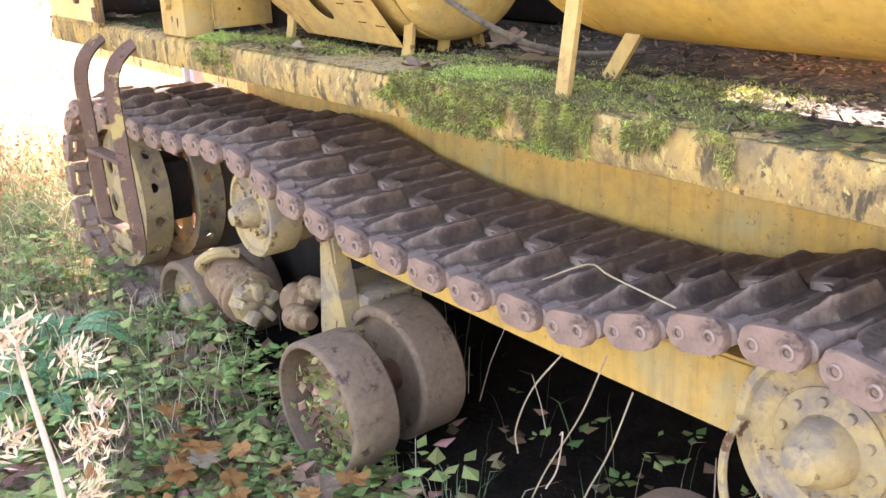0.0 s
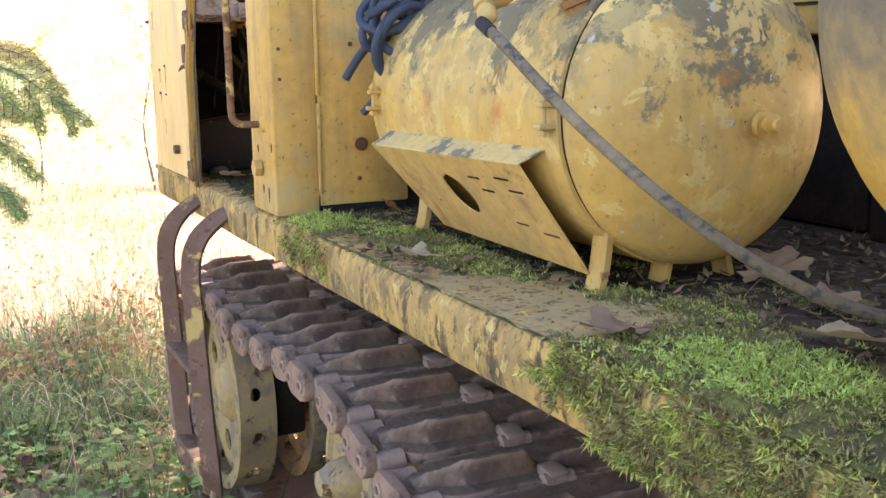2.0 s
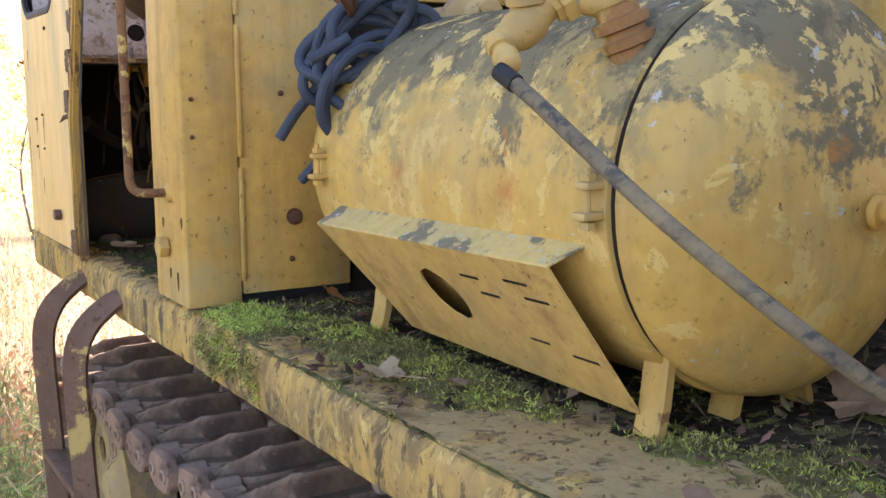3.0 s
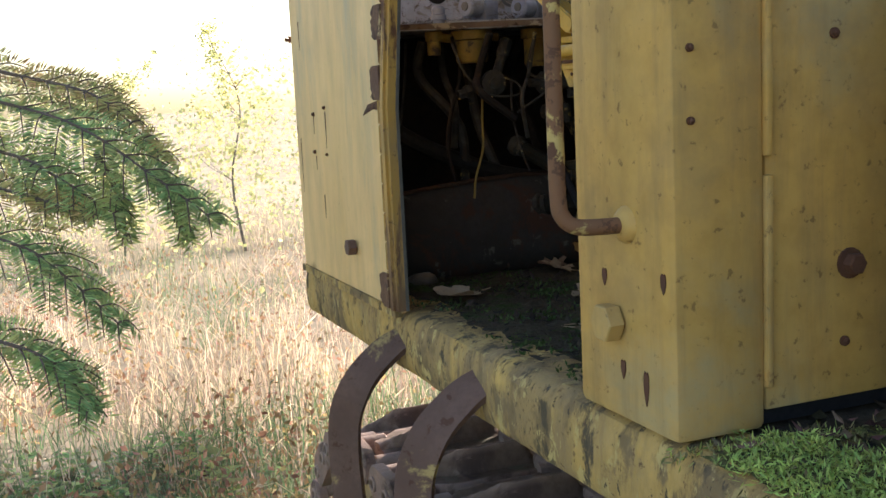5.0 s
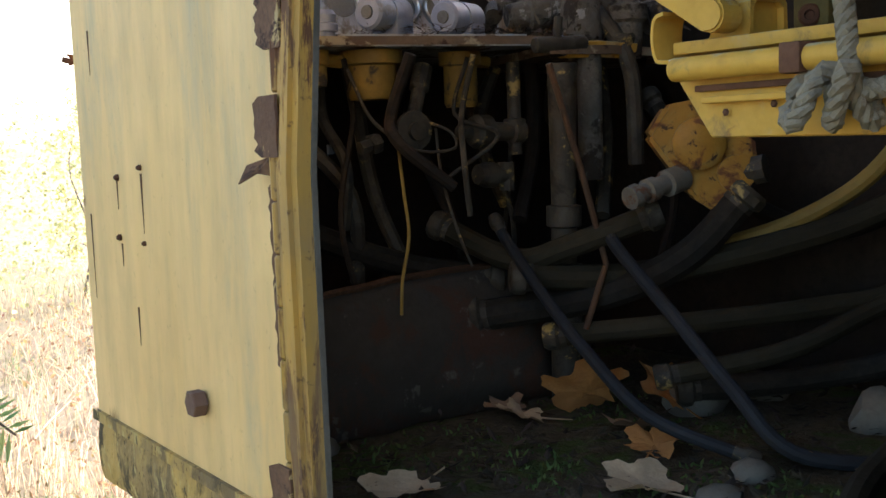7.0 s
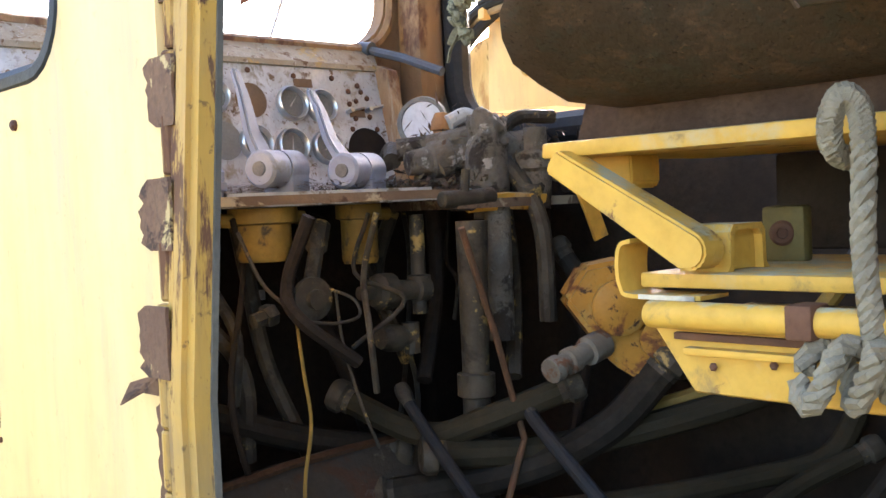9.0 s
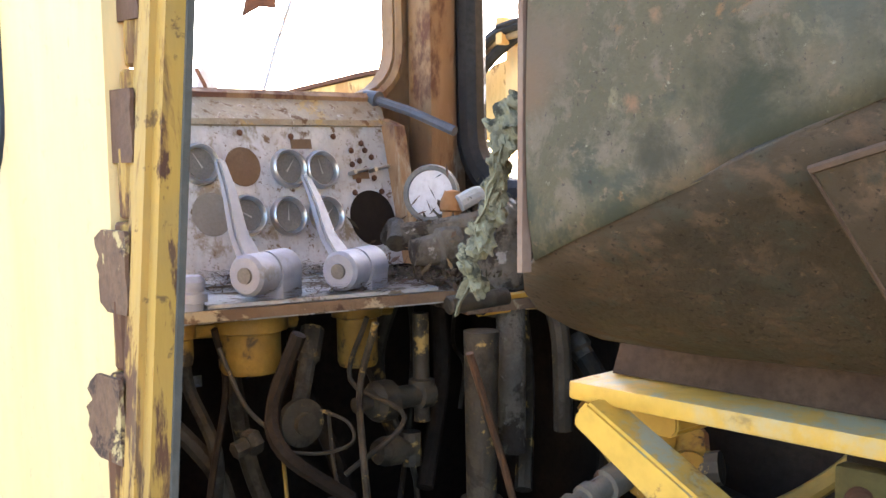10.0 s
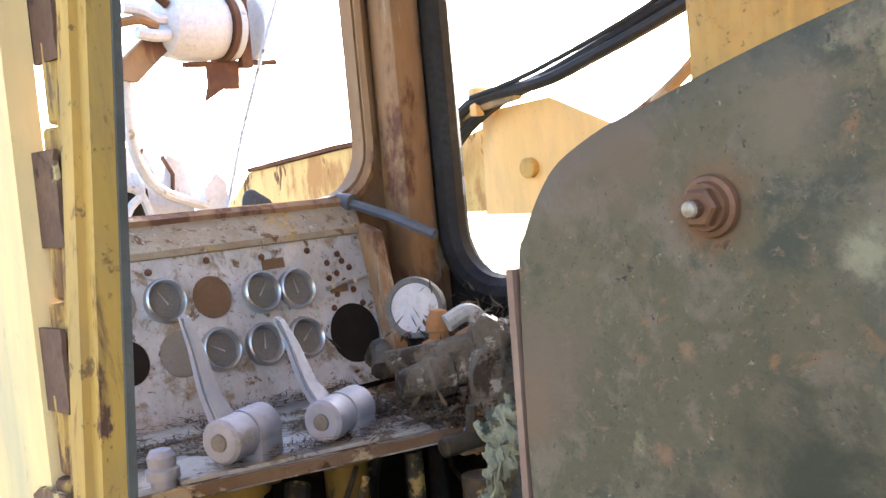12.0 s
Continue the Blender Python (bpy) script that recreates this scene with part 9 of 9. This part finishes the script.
spots = [(-1.3, 15.0, 2.6), (0.5, 16.5, 2.3), (1.9, 16.0, 2.7), (3.4, 17.0, 2.4), (-3.4, 17.0, 2.5), (5.5, 18.0, 2.6)]
for k, (x, y, h) in enumerate(spots):
    broad_tree((x, y, ground_z(x, y) - 0.1), h, 100 + k)
hedge = []
random.seed(71)
for k in range(42000):
    x = random.uniform(-9, 20)
    y = 17.5 + random.gauss(0, 2.2)
    top = 2.1 + 1.1 * noise.noise(Vector((x * 0.55, y * 0.4, 4)))
    z = ground_z(x, y) + top * random.random() ** 0.8
    d = rv().normalized() * random.uniform(0.035, 0.075)
    hedge.append((Vector((x, y, z)), d, d.cross(rv()).normalized() * d.length * 0.4))
leaf_cards("far_scrub", hedge, M["autumn"], "pale yellow-green scrub along the far side of the field", "scrub")

# ---- fir branch that reaches in from the side ----
random.seed(9)
fir = thing("fir_tree", "dark green fir tree with flat needled twigs reaching in", "tree", (-1.9, 5.5, 0.0))
bm = bmesh.new()
tube(bm, curve_points([(-1.9, 5.5, -0.1), (-1.9, 5.5, 1.2), (-1.92, 5.5, 2.4), (-1.9, 5.5, 6.1)], 5), 0.08, 10, taper=0.15)
part("trunk", bm, M["bark"], fir)
M["needle"] = mat("fir_needle", (0.31, 0.44, 0.15), (0.52, 0.54, 0.18), 9, 0.4, bump=0.0, island=0.5, thin=0.4)
M["needle_dry"] = mat("brown_fir_needle", (0.60, 0.42, 0.15), (0.48, 0.46, 0.15), 9, 0.7, bump=0.0, island=0.5, thin=0.3)
M["twig"] = mat("brown_twig", (0.17, 0.12, 0.085), (0.13, 0.09, 0.06), 20, 0.85, bump=0.2)


def fir_branch(line, width, dry=False, side=1.0):
    """A flat spray: side twigs in pairs along a line, needles in two rows on each."""
    pts = curve_points(line, 10)
    cards = []
    bm = bmesh.new()
    tube(bm, pts, 0.005, 6, taper=0.3)
    twigs = []
    n = len(pts)
    nrm = Vector((0.1, -0.72, 0.68)).normalized()
    start = 10 if len(line) > 3 else 1
    for i in range(start, n - 1, 3):
        d = (pts[i + 1] - pts[i - 1]).normalized()
        s = nrm.cross(d).normalized()
        w = width * (1.05 - 0.8 * i / n)
        for sg in (-1, 1):
            end = pts[i] + (d * 0.85 + s * sg * 0.75 + Vector((0, 0, -0.25)) + rv(0.1)).normalized() * w * random.uniform(0.75, 1.1)
            twigs.append(curve_points([pts[i], pts[i].lerp(end, 0.5) + Vector((0, 0, 0.01)), end], 6))
    twigs.append(pts[start:])
    for tw in twigs:
        tube(bm, tw, 0.0016, 5, taper=0.5)
        ln = sum((b - a).length for a, b in zip(tw, tw[1:]))
        m = int(ln / 0.0021)
        lean = rv(0.25)
        for q in range(m):
            t = q / m * (len(tw) - 1)
            i, f = int(t), t % 1
            a, b = tw[i], tw[min(i + 1, len(tw) - 1)]
            d = (b - a)
            if d.length < 1e-6:
                continue
            d = d.normalized()
            nn = (nrm + lean).normalized()
            s = nn.cross(d).normalized() * (1 if q % 2 else -1)
            ndl = (s * 0.9 + d * 0.5 + rv(0.14)).normalized() * random.uniform(0.018, 0.028) * (1.0 if t < len(tw) - 1.5 else 0.8)
            cards.append((a.lerp(b, f), ndl, ndl.cross(nn + rv(0.3)).normalized() * 0.0016))
    br = part("branch", bm, M["twig"], fir)
    leaf_cards("needles", cards, M["needle_dry"] if dry else M["needle"], "", "", 0.05, parent=br)


fir_branch([(-1.9, 5.5, 1.95), (-1.2, 5.2, 1.82), (-0.80, 5.0, 1.74), (-0.592, 4.9, 1.676), (-0.495, 4.75, 1.634), (-0.411, 4.66, 1.564), (-0.328, 4.60, 1.490)], 0.17)
fir_branch([(-1.9, 5.5, 2.0), (-1.2, 5.2, 1.88), (-0.80, 5.05, 1.79), (-0.587, 4.95, 1.726), (-0.482, 4.85, 1.691), (-0.433, 4.80, 1.652), (-0.375, 4.75, 1.575)], 0.12, True)
fir_branch([(-1.9, 5.5, 1.85), (-1.2, 5.2, 1.74), (-0.80, 4.95, 1.66), (-0.599, 4.85, 1.60), (-0.539, 4.75, 1.567), (-0.459, 4.68, 1.505)], 0.15)
fir_branch([(-1.9, 5.5, 1.75), (-1.2, 5.1, 1.62), (-0.80, 4.85, 1.53), (-0.611, 4.75, 1.475), (-0.541, 4.70, 1.424), (-0.470, 4.66, 1.346)], 0.17)
fir_branch([(-1.9, 5.5, 1.8), (-1.2, 5.2, 1.68), (-0.80, 4.90, 1.60), (-0.604, 4.80, 1.547), (-0.543, 4.75, 1.525), (-0.490, 4.70, 1.51)], 0.12, True)
fir_branch([(-1.9, 5.5, 1.6), (-1.2, 5.0, 1.48), (-0.80, 4.68, 1.40), (-0.623, 4.60, 1.354), (-0.558, 4.58, 1.31), (-0.528, 4.56, 1.255)], 0.13)
fir_branch([(-0.483, 4.70, 1.60), (-0.456, 4.69, 1.531), (-0.452, 4.68, 1.469)], 0.05)
fir_branch([(-0.421, 4.68, 1.577), (-0.381, 4.66, 1.521), (-0.370, 4.65, 1.462)], 0.05)
# the fir's unseen crown, away from the machine, added to dim the doorway's sky light
random.seed(91)
for k in range(46):
    z = 0.7 + 5.0 * k / 46
    a = k * 2.4
    ln = 1.15 * (1.05 - z / 6.2)
    out = Vector((math.cos(a), math.sin(a), 0))
    if out.x > 0.3:
        ln *= 0.75
    root = Vector((-1.9, 5.5, z))
    rib = curve_points([root, root + out * ln * 0.5 + Vector((0, 0, 0.05)), root + out * ln + Vector((0, 0, -0.18))], 8)
    bm = bmesh.new()
    tube(bm, rib, 0.012, 5, taper=0.3)
    br = part("branch", bm, M["twig"], fir)
    side = out.cross(Vector((0, 0, 1)))
    cards = []
    for i in range(1, len(rib)):
        w = ln * 0.42 * (1.1 - i / len(rib))
        for sg in (-1, 1):
            for q in range(26):
                t = random.random()
                p = rib[i] + (side * sg * 0.8 + out * 0.6).normalized() * w * t + Vector((0, 0, -0.08 * t))
                d = (side * sg + out * 0.6 + rv(0.5)).normalized() * random.uniform(0.03, 0.06)
                cards.append((p, d, d.cross(Vector((0, 0, 1)) + rv(0.4)).normalized() * 0.010))
    leaf_cards("needles", cards, M["needle"], "", "", 0.1, parent=br)
